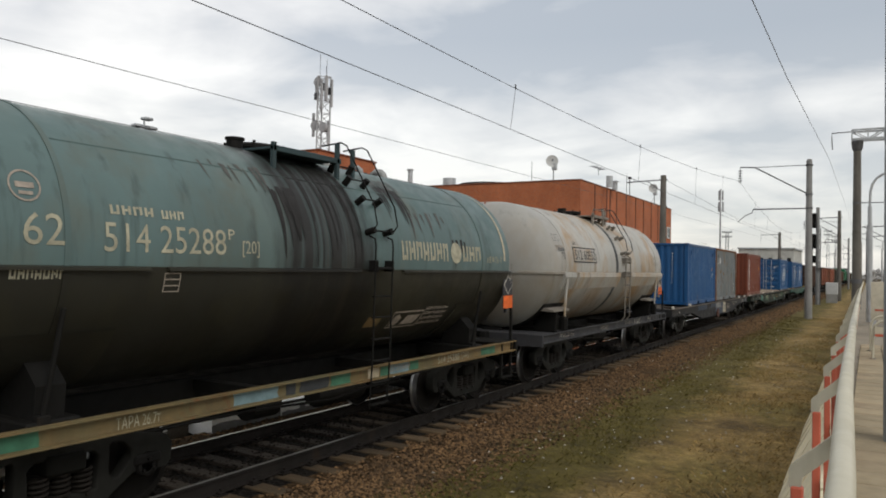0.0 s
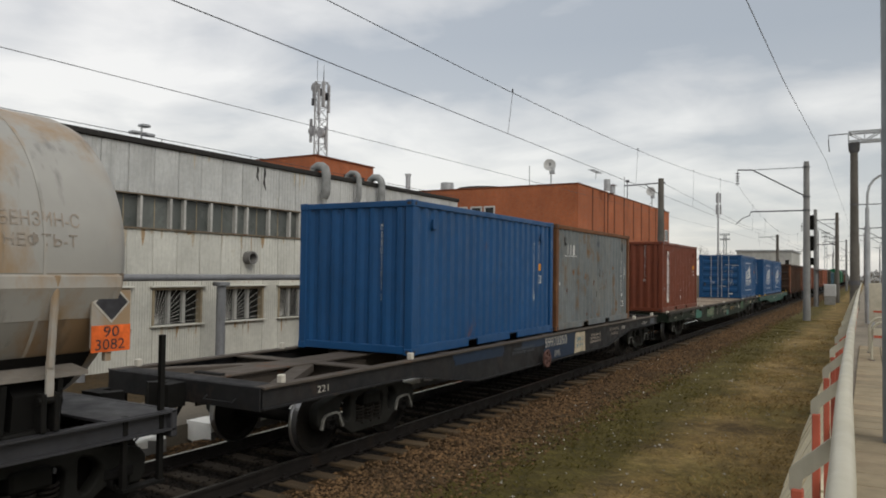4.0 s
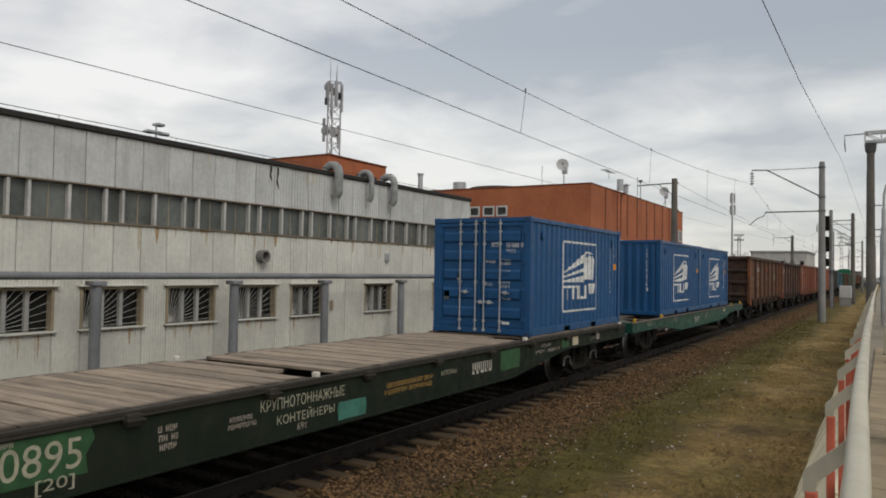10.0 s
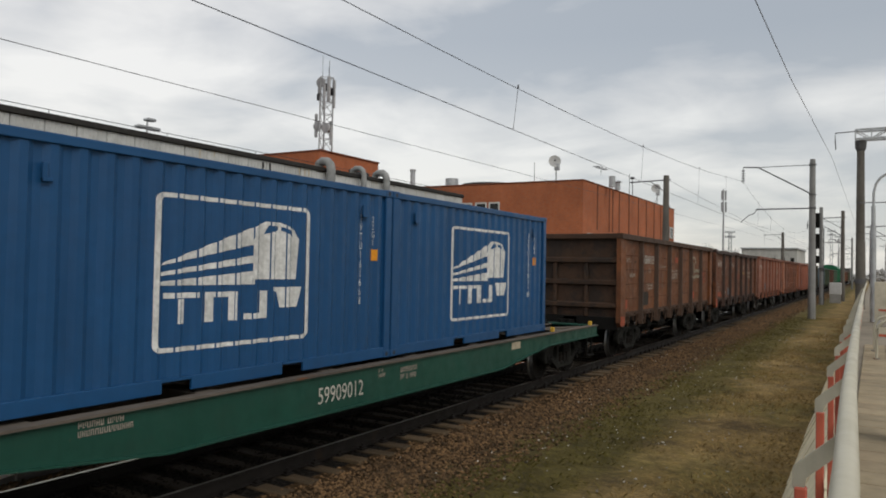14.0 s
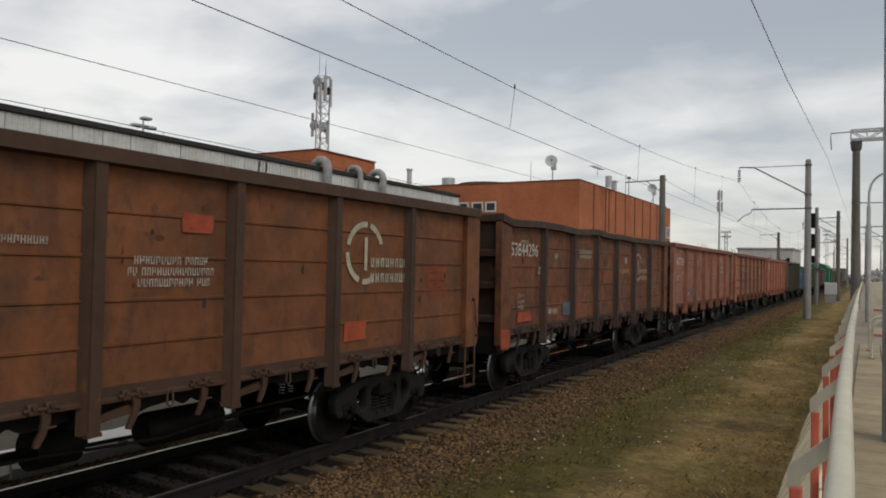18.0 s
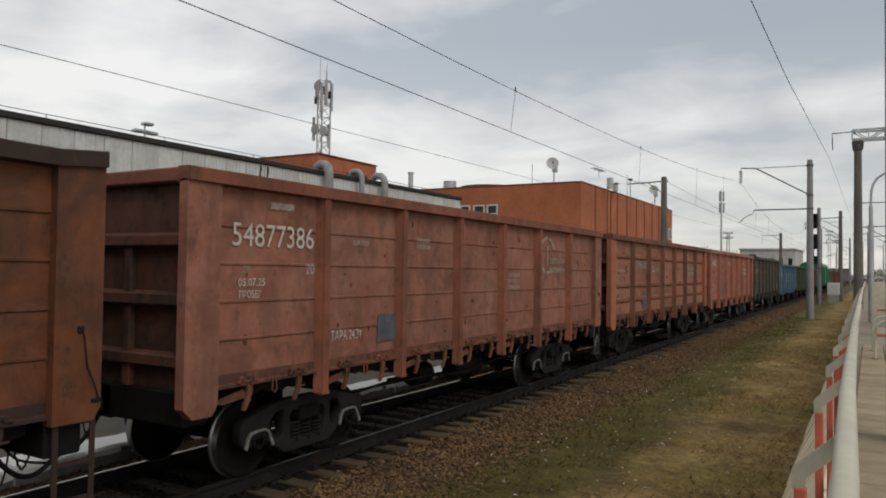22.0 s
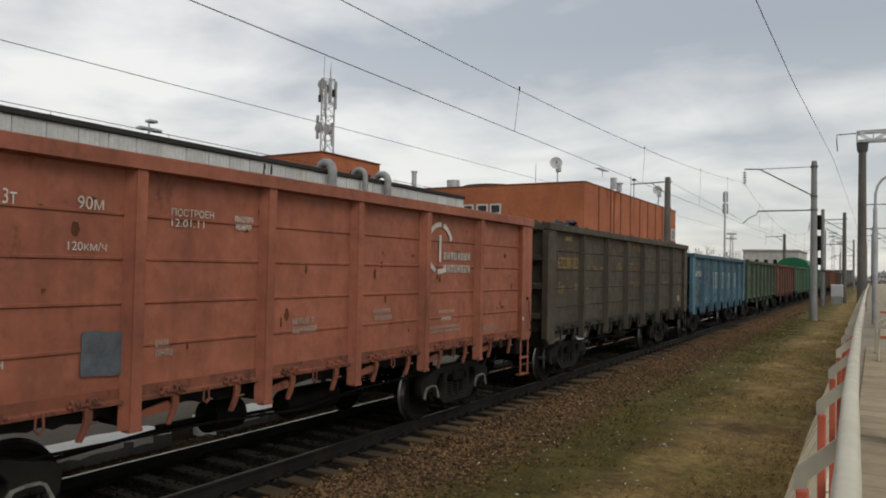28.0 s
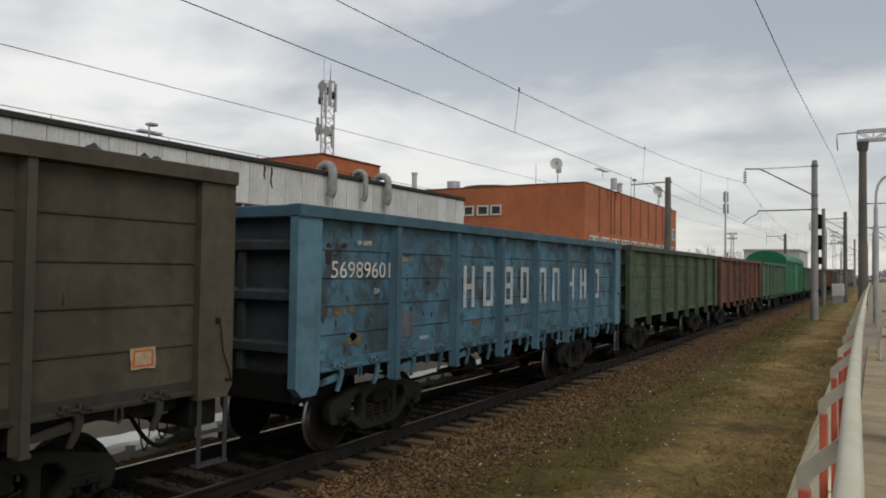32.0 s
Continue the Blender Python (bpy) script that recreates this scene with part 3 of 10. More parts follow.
def pressing(w, mat):
    """A long flat-topped bulge pressed into a side sheet."""
    if w in PRESSED:
        return PRESSED[w]
    a, b = 0.16, w - 0.16
    v = [(-0.01, a, -0.1), (-0.01, b, -0.1), (-0.01, b, 0.08), (-0.01, a, 0.08), (0.05, a + 0.1, -0.05), (0.05, b - 0.1, -0.05), (0.05, b - 0.1, 0.03), (0.05, a + 0.1, 0.03)]
    PRESSED[w] = Mesh().add(v, [(0, 1, 5, 4), (1, 2, 6, 5), (2, 3, 7, 6), (3, 0, 4, 7), (4, 5, 6, 7)]).data("pressed_rib", mat)
    return PRESSED[w]


def post_mesh(z0, z1, mat, k=1.0):
    """Hat-section stake: flat face with sloping cheeks."""
    m = Mesh()
    m.ext([(0.0, -0.12 * k), (0.09, -0.065 * k), (0.11, -0.06 * k), (0.11, 0.06 * k), (0.09, 0.065 * k), (0.0, 0.12 * k)], "z", z0, z1)
    m.box(0.0, 0.115, -0.075 * k, 0.075 * k, z0 - 0.02, z0 + 0.02)
    return m.data("post", mat)


def latch_mesh(mat):
    """Hatch hinge lugs with a curved hook under the side sill, the same with a locking arm, and the lifting ring."""
    kinds = []
    for arm in (False, True):
        m = Mesh()
        for y in (-0.08, 0.08):
            m.box(-0.03, 0.055, y - 0.045, y + 0.045, -0.02, 0.085, 0.012)
            m.cyl((0.04, y, 0.055), (0.078, y, 0.055), 0.024, 8)
        m.cyl((0.03, -0.16, 0.025), (0.03, 0.16, 0.025), 0.020, 8)
        m.ext([(0.0, 0.0), (0.085, 0.0), (0.085, -0.10), (0.045, -0.21), (-0.015, -0.31), (-0.060, -0.30), (-0.035, -0.235), (0.000, -0.16), (0.010, -0.08)], "x", 0.0, 0.036)
        if arm:
            m.ext([(-0.02, -0.07), (0.03, -0.16), (-0.34, -0.205), (-0.44, -0.17), (-0.36, -0.14)], "x", -0.04, 0.0)
        else:
            m.cyl((0.03, 0.02, -0.15), (0.045, 0.13, -0.14), 0.011, 6)
        kinds.append(m.data("hatch_latch", mat, 40))
    r = Mesh()
    r.tube([(0.05, -0.03, 0.02), (0.055, -0.038, -0.12), (0.055, 0.0, -0.155), (0.055, 0.038, -0.12), (0.05, 0.03, 0.02)], 0.011, 6)
    return kinds[0], kinds[1], r.data("hatch_ring", mat, 40)


def hatch_mesh(w, seed):
    """The edge of a floor hatch under the sill, bent and clotted along its bottom."""
    rnd = random.Random(seed)
    k = 14
    pts = [(0.10 + (w - 0.2) * i / k, 1.145 + rnd.uniform(-0.045, 0.03)) for i in range(k + 1)]
    return Mesh().ext([*pts, (w - 0.1, 1.31), (0.10, 1.31)], "x", -0.17, -0.11).data("floor_hatch", M["black_iron"])


LATCH = {}


def gondola(front, mat, label, top=3.70, style="lines", post_mat=None, end_mat=None, load=None, marks=(), low_mat=None, chord_mat=None, wave=0.0, detail=True, slim=1.0, wear=False, spots=None, corner_mat=None, brake_wheel=None, ladder_mat=None, stretch=LONG_BOX):
    """An open high-sided freight car. front: y of its body's end nearest the platform's start."""
    w = thing("gondola_car", label, "freight car", (TRACK_X, front + GL / 2, 0), "train cars")
    TRAIN.append((w, front + GL / 2, stretch))
    post_mat, end_mat, low_mat, chord_mat = post_mat or mat, end_mat or mat, low_mat or mat, chord_mat or post_mat or mat
    y0 = -GL / 2
    z0, z1 = 1.40, top - 0.16
    xs = 1.44
    stops = [0.46, *POSTS, GL - 0.46]
    meshes = {}
    posts = post_mesh(1.02, top - 0.12, post_mat, slim)
    latch = LATCH.setdefault(low_mat.name, latch_mesh(low_mat))
    for side in (1, -1):
        turn = pose(0, 0, 0, 0, 0, 0 if side > 0 else 180)
        for a, b in zip(stops, stops[1:]):
            key = round(b - a, 3)
            if key not in meshes:
                meshes[key] = panel_mesh(key, z0, z1, style, "side_panel", mat)
            sheet = part("side_panel", meshes[key], None, w, at=turn @ pose(xs, y0 + a, 0))
            if style == "pressed":
                for i in (1, 2, 4):
                    part("pressed_rib", pressing(key, M["g_rib"]), None, sheet, at=pose(0, 0, z0 + (z1 - z0) / 5 * i))
            if detail and side > 0:
                for d, q in ((-0.42, 1), (0.42, 0)):
                    part("hatch_latch", latch[q], None, w, at=turn @ pose(xs + 0.02, y0 + (a + b) / 2 + d, 1.30))
                if ("hatch", key) not in LATCH:
                    LATCH["hatch", key] = hatch_mesh(key, int(key * 50))
                part("floor_hatch", LATCH["hatch", key], None, w, at=turn @ pose(xs, y0 + a, 0))
                part("hatch_ring", latch[2], None, w, at=turn @ pose(xs + 0.02, y0 + (a + b) / 2, 1.30))
        for p in POSTS:
            part("post", posts, None, w, at=turn @ pose(xs + 0.004, y0 + p, 0))
        # top chord, sagging a little where it has been bent
        m = Mesh()
        n = 30 if wave else 1
        for i in range(n):
            a, b = y0 + GL * i / n, y0 + GL * (i + 1) / n
            da = [wave * (noise.noise((front * 0.3, (y0 + GL * k / n) * 0.55, side)) - 0.4) if 0 < k < n else 0 for k in (i, i + 1)]
            v = [(x, y, z + d) for y, d in ((a, da[0]), (b, da[1])) for x, z in ((xs - 0.06, top - 0.17), (xs + 0.14, top - 0.15), (xs + 0.14, top - 0.01), (xs + 0.12, top), (xs - 0.06, top))]
            m.add(v, [(k, (k + 1) % 5, 5 + (k + 1) % 5, 5 + k) for k in range(5)] + [(0, 1, 2, 3, 4), (9, 8, 7, 6, 5)])
        part("top_chord", m, chord_mat, w, at=turn)
        m = Mesh()
        m.ext([(xs - 0.10, 1.28), (xs + 0.05, 1.28), (xs + 0.05, 1.31), (xs + 0.015, 1.33), (xs + 0.015, 1.43), (xs - 0.10, 1.43)], "y", y0 + 0.1, -y0 - 0.1)
        part("side_sill", m, low_mat, w, at=turn)
        for e in (0, 1):
            m = Mesh()
            a, b = (0.0, 0.46) if e == 0 else (GL - 0.46, GL)
            c = 0.12
            lo = 1.02 if e == 0 else 1.22
            poly = [(a, lo + (c if e == 0 else 0)), (a + c, lo), (b - c * 0.6, lo), (b, lo + c), (b, top - 0.14), (a, top - 0.14)]
            m.ext([(y0 + p, q) for p, q in poly], "x", xs - 0.03, xs + 0.10)
            part("corner_plate", m, corner_mat or mat, w, at=turn)
    for e in (1, -1):
        turn = pose(0, 0, 0, 0, 0, 0 if e < 0 else 180)
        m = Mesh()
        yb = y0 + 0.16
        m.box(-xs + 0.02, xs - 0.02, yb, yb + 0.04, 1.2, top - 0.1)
        # a darker end_mat holds the shade of the gap between cars, besides soot
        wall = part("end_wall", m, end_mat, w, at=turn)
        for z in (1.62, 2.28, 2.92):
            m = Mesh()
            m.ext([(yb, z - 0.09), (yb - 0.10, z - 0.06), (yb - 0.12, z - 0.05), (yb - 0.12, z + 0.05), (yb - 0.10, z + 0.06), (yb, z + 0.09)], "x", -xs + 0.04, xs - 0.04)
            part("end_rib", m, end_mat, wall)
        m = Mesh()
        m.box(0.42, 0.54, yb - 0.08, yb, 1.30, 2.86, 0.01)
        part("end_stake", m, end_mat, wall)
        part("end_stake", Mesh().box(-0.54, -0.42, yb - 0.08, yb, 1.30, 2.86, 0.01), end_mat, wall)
        m = Mesh()
        m.box(-xs - 0.02, xs + 0.02, y0 + 0.02, y0 + 0.2, top - 0.16, top - 0.004, 0.015)
        part("end_chord", m, chord_mat, w, at=turn)
        m = Mesh()
        m.box(-1.42, 1.42, y0 + 0.10, y0 + 0.45, 0.92, 1.30, 0.02)
        part("end_beam", m, M["black_iron"], w, at=turn)
    m = Mesh()
    m.box(-1.43, 1.43, y0 + 0.2, -y0 - 0.2, 1.30, 1.36)
    part("floor_hatches", m, M["black_iron"], w)
    m = Mesh()
    m.box(-0.22, 0.22, y0 + 0.1, -y0 - 0.1, 0.90, 1.29, 0.02)
    part("centre_sill", m, M["black_iron"], w)
    bearer = Mesh().box(-1.40, 1.40, -0.09, 0.09, 1.06, 1.30).data("cross_bearer", M["black_iron"])
    for p in POSTS:
        part("cross_bearer", bearer, None, w, at=pose(0, y0 + p, 0))
    if detail:
        add_air_gear(w, M["black_iron"])
        m = Mesh()
        for y in (-y0 - 0.40, -y0 - 0.05):
            m.box(1.49, 1.505, y - 0.026, y + 0.026, 0.50, 1.40)
        m.box(1.40, 1.52, -y0 - 0.43, -y0 - 0.02, 0.50, 0.525)
        m.box(1.47, 1.51, -y0 - 0.40, -y0 - 0.05, 0.84, 0.875)
        part("step_ladder", m, ladder_mat or M["sill_grey"], w)
        m = Mesh()
        m.tube([(1.56, -y0 - 0.22, 2.06), (1.575, -y0 - 0.20, 2.00), (1.57, -y0 - 0.16, 1.72), (1.575, -y0 - 0.07, 1.50), (1.56, -y0 - 0.04, 1.42)], 0.008, 6)
        m.box(1.54, 1.565, -y0 - 0.25, -y0 - 0.19, 2.03, 2.09, 0.006).box(1.54, 1.565, -y0 - 0.10, -y0 - 0.01, 1.39, 1.42, 0.006)
        part("release_lever", m, M["spring"], w)
        if brake_wheel:
            hand_wheel(w, pose(1.30, y0 + brake_wheel[0], brake_wheel[1], 0, 0, 20), 0.23, brake_wheel[2])
    add_ends(w, GL / 2)
    for y in (-4.26, 4.42):
        add_bogie(w, y, wear)
    if load:
        rnd = random.Random(int(front))
        m = Mesh()
        for i in range(700):
            x, y = rnd.uniform(-1.3, 1.3), rnd.uniform(y0 + 0.5, -y0 - 0.5)
            s = rnd.uniform(0.05, 0.15)
            z = top - 0.03 + 0.13 * math.exp(-((y - y0 - 2.4) / 1.1) ** 2) * (1 if x > -0.6 else 0.4) + 0.09 * noise.noise((x, y * 0.8, 3.0)) + rnd.uniform(-0.08, 0.05)
            v = [(x + s * rnd.uniform(0.6, 1.1) * a, y + s * rnd.uniform(0.6, 1.2) * b, z + s * 0.7 * c) for a, b, c in ((1, 0, 0), (-1, 0, 0), (0, 1, 0), (0, -1, 0), (0, 0, 1), (0, 0, -1))]
            m.add(v, [(0, 2, 4), (2, 1, 4), (1, 3, 4), (3, 0, 4), (2, 0, 5), (1, 2, 5), (3, 1, 5), (0, 3, 5)])
        tagged(part("load", m, load, w, "heap of dark lump coal"), kind="stuff")
        m = Mesh()
        m.box(-1.4, 1.4, y0 + 0.3, -y0 - 0.3, 1.36, top - 0.25)
        part("load_bed", m, load, w)
    face = xs + 0.004
    if spots:
        rnd = random.Random(int(front) + 5)
        for i in range(spots[0]):
            a, b = rnd.choice(list(zip(stops, stops[1:])))
            ww, hh = rnd.uniform(0.02, 0.05) + 0.12 * rnd.random() ** 4, rnd.uniform(0.03, 0.08) + 0.16 * rnd.random() ** 3
            scar(w, y0 + rnd.uniform(a + 0.14, b - 0.28), rnd.uniform(z0 + 0.06, z1 - 0.25), ww, hh, face + 0.001, M[rnd.choice(spots[1])], i + int(front) * 7)
    for i, mk in enumerate(marks):
        kind, u, z, ww, hh, colour = mk[:6]
        if kind == "#":
            patch(w, y0 + u, z, ww, hh, face + 0.012 + 0.0004 * (i % 9), M[colour])
        elif kind == "=":
            bars(w, y0 + u, z, ww, hh, face + 0.014, M[colour], mk[6] if len(mk) > 6 else 2, seed=i + int(front))
        elif kind == "@":
            patch(w, y0 + u, z, ww, hh, xs + 0.102, M[colour])
        elif kind == "~":
            scar(w, y0 + u, z, ww, hh, face + 0.002, M[colour], i + int(front))
        elif kind == "o":
            ring_logo(w, y0 + u, z, ww, face + 0.014, M[colour])
        else:
            letters(w, kind, y0 + u, z, ww, hh, face + 0.014, M[colour])
    return w


def scar(w, y, z, ww, hh, x, mat, seed):
    """A ragged spot where the paint has gone and rust runs down."""
    rnd = random.Random(seed)
    q = []
    for k in range(12):
        a = 2 * math.pi * k / 12
        r = rnd.uniform(0.55, 1.0)
        q.append((y + ww * (0.5 + 0.5 * r * math.cos(a)), z + hh * (0.5 + 0.5 * r * math.sin(a))))
    m = Mesh()
    m.ext(q, "x", x - 0.002, x + 0.003)
    part("rust_scar", m, mat, w)


def ring_logo(w, y, z, d, x, mat):
    """Emblem as plain shapes: a broken ring, an upright stroke and two bars."""
    m = Mesh()
    r = d / 2
    for a0, a1 in ((20, 75), (85, 165), (180, 250), (262, 300)):
        m.lathe([(0.0, r * 0.82), (0.0, r)], "x", (x, y + r, z + r), 10, arc=(a0, a1))
    m.box(x - 0.001, x + 0.002, y + r * 0.95, y + r * 1.1, z + r * 0.45, z + r * 1.5)
    for k, n in ((0.0, 8), (0.50, 8)):
        for i in range(n):
            a, b, h = y + r * (1.30 + 0.275 * i), z + r * (0.06 + k), r * 0.30
            m.box(x - 0.001, x + 0.002, a, a + r * 0.055, b, b + h).box(x - 0.001, x + 0.002, a + r * 0.125, a + r * 0.18, b, b + h)
            m.box(x - 0.001, x + 0.002, a + r * 0.055, a + r * 0.125, b + h * (0.0, 0.40, 0.78)[i % 3], b + h * (0.2, 0.58, 1.0)[i % 3])
    part("painted_emblem", m, mat, w, "worn pale ring emblem")


# ---- container flats ----
def flat_car(front, length, mat, label, top, belly, end_depth, slope, deck=None, stops=(), stop_mat=None, braces=True, marks=(), bogies=(-6.6, 8.15), edge_mat=None, cut=0.0):
    w = thing("container_flat_car", label, "freight car", (TRACK_X, front + length / 2, 0), "train cars")
    TRAIN.append((w, front + length / 2, LONG))
    y0, h = -length / 2, length / 2
    edge_mat = edge_mat or mat
    a, b = slope
    for side in (1, -1):
        turn = pose(0, 0, 0, 0, 0, 0 if side > 0 else 180)
        m = Mesh()
        yn = y0 + cut if side > 0 else y0
        hn = h if side > 0 else h - cut
        poly = [(yn, top), (yn, top - end_depth), (y0 + a, top - end_depth), (y0 + b, belly), (h - b, belly), (h - a, top - end_depth), (hn, top - end_depth), (hn, top)]
        m.ext(poly, "x", 1.395, 1.42)
        part("side_sill", m, mat, w, at=turn)
        m = Mesh()
        m.box(1.30, 1.47, yn + 0.01, hn - 0.01, top - 0.022, top + 0.004)
        part("sill_flange", m, edge_mat, w, at=turn)
        m = Mesh()
        lower = [(yn, top - end_depth), (y0 + a, top - end_depth), (y0 + b, belly), (h - b, belly), (h - a, top - end_depth), (hn, top - end_depth)]
        m.ext(lower + [(p, q + 0.02) for p, q in reversed(lower)], "x", 1.31, 1.475)
        part("sill_foot", m, mat, w, at=turn)
    m = Mesh()
    m.box(-0.30, 0.30, y0 + cut + 0.1, h - 0.1, top - 0.03, top - 0.008)
    m.box(-0.20, -0.17, y0 + 0.1, h - 0.1, 0.86, top - 0.03).box(0.17, 0.20, y0 + 0.1, h - 0.1, 0.86, top - 0.03)
    m.box(-0.28, 0.28, y0 + 2, h - 2, 0.72, 0.75)
    part("centre_sill", m, edge_mat, w)
    n = int(length / 2.05)
    for i in range(1, n):
        y = y0 + length * i / n
        m = Mesh()
        m.box(-1.40, 1.40, y - 0.14, y + 0.14, top - 0.03, top - 0.012).box(-1.40, 1.40, y - 0.02, y + 0.02, top - 0.30, top - 0.03)
        part("cross_member", m, edge_mat, w)
    for e in (1, -1):
        turn = pose(0, 0, 0, 0, 0, 0 if e < 0 else 180)
        m = Mesh()
        ye = y0 + cut if e < 0 else y0
        m.box(-1.42, 1.42, ye - 0.02, ye + 0.03, top - end_depth - 0.02, top, 0.008)
        m.box(-1.40, 1.40, ye + 0.03, ye + 0.32, top - 0.025, top + 0.002)
        part("end_beam", m, mat, w, at=turn)
        if braces:
            for s in (1, -1):
                m = Mesh()
                p, q = Vector((0.25 * s, y0 + 2.1, top - 0.03)), Vector((1.30 * s, y0 + 0.35, top - 0.03))
                d = (q - p).normalized().cross(Vector((0, 0, 1))) * 0.12
                v = [tuple(p + d), tuple(p - d), tuple(q - d), tuple(q + d)]
                v += [(x, y, z - 0.10) for x, y, z in v]
                m.add(v, [(0, 1, 2, 3), (7, 6, 5, 4), (0, 4, 5, 1), (1, 5, 6, 2), (2, 6, 7, 3), (3, 7, 4, 0)])
                part("diagonal_brace", m, edge_mat, w, at=turn)
        m = Mesh()
        m.tube([(0.55, ye - 0.04, top - 0.16), (0.55, ye - 0.10, top - 0.20), (1.05, ye - 0.10, top - 0.20), (1.05, ye - 0.04, top - 0.16)], 0.012, 6)
        part("grab_handle", m, mat, w, at=turn)
        m = Mesh()
        for y in (h - 0.55, h - 0.20):
            m.box(1.33, 1.37, y - 0.02, y + 0.02, 0.42, top - end_depth)
        m.box(1.28, 1.42, h - 0.58, h - 0.16, 0.42, 0.45)
        part("foot_step", m, M["black_iron"], w, at=turn)
    for y in stops:
        for s in (1, -1):
            m = Mesh()
            m.box(-0.045, 0.045, -0.04, 0.04, 0.0, 0.11, 0.012)
            part("container_stop", m, stop_mat or edge_mat, w, "container corner stop", at=pose(1.36 * s, y0 + y, top))
    if deck:
        rnd = random.Random(5)
        d = []
        for k in range(4):
            m = Mesh()
            wd = (0.146, 0.160, 0.152, 0.17)[k]
            m.box(-1.36, 1.36 + 0.015 * k, 0, wd, 0, 0.05, 0.006)
            d.append((wd, m.data("deck_board", deck)))
        y = y0 + cut + 0.05
        while y < h - 0.2:
            wd, me = rnd.choice(d)
            # boards are missing over the container stops
            if any(-0.25 < y - y0 - u < 0.40 for u in stops[1:-1]):
                if rnd.random() < 0.8:
                    part("deck_stub", Mesh().box(-1.30, rnd.uniform(0.1, 0.75), 0, wd, 0, 0.05, 0.006), deck, w, at=pose(0, y, top + rnd.uniform(-0.03, 0.01), 0, 0, rnd.uniform(-2.0, 2.0)))
                y += wd + 0.02
                continue
            part("deck_board", me, None, w, at=pose(rnd.uniform(-0.012, 0.012), y, top + 0.004 + rnd.uniform(0, 0.016), 0, rnd.uniform(-0.15, 0.15), rnd.uniform(-0.25, 0.25)))
            y += wd + rnd.choice((0.012, 0.016, 0.022, 0.04))
        for i in range(14):
            m = Mesh()
            m.box(1.42, 1.50, -0.08, 0.08, top - 0.10, top + 0.02, 0.01).box(1.43, 1.53, -0.10, 0.10, top - 0.05, top - 0.03)
            part("stake_pocket", m, edge_mat, w, at=pose(0, y0 + 0.7 + i * (length - 1.4) / 13, 0))
        m = Mesh()
        m.box(1.36, 1.455, y0 + cut, h, top + 0.004, top + 0.05, 0.008)
        part("deck_edge", m, edge_mat, w)
    add_air_gear(w, M["black_iron"])
    add_ends(w, h)
    for y in bogies:
        add_bogie(w, y, deck is not None or stop_mat is M["white_stop"])
    for i, mk in enumerate(marks):
        kind, u, z, ww, hh, colour = mk[:6]
        if kind == "#":
            patch(w, y0 + u, z, ww, hh, 1.423, M[colour], label=mk[6] if len(mk) > 6 else "")
        elif kind == "=":
            bars(w, y0 + u, z, ww, hh, 1.428, M[colour], mk[6] if len(mk) > 6 else 2, seed=i + int(front))
        else:
            letters(w, kind, y0 + u, z, ww, hh, 1.430, M[colour])
    return w


# ---- containers ----
CL, CW, CH = 6.058, 2.438, 2.591
PITCH = 0.278


def corrugation(u, depth=0.036):
    """Depth of the sheet below its crests at u metres along the wall."""
    p = u % PITCH
    if p < 0.076:
        return 0.0
    if p < 0.138:
        return depth * (p - 0.076) / 0.062
    if p < 0.216:
        return depth
    return depth * (PITCH - p) / 0.062


def breaks(length):
    out, k = [], 0
    while k * PITCH < length:
        out += [k * PITCH + d for d in (0.0, 0.076, 0.138, 0.216) if k * PITCH + d < length]
        k += 1
    return out


def sheet_mesh(length, z0, z1, name, mat):
    """A corrugated steel wall: runs along +y from the origin, faces +x."""
    us = breaks(length) + [length]
    m = Mesh()
    m.ext([(-0.06, length), (-0.06, 0.0)] + [(-corrugation(u), u) for u in us], "z", z0, z1)
    return m.data(name, mat)


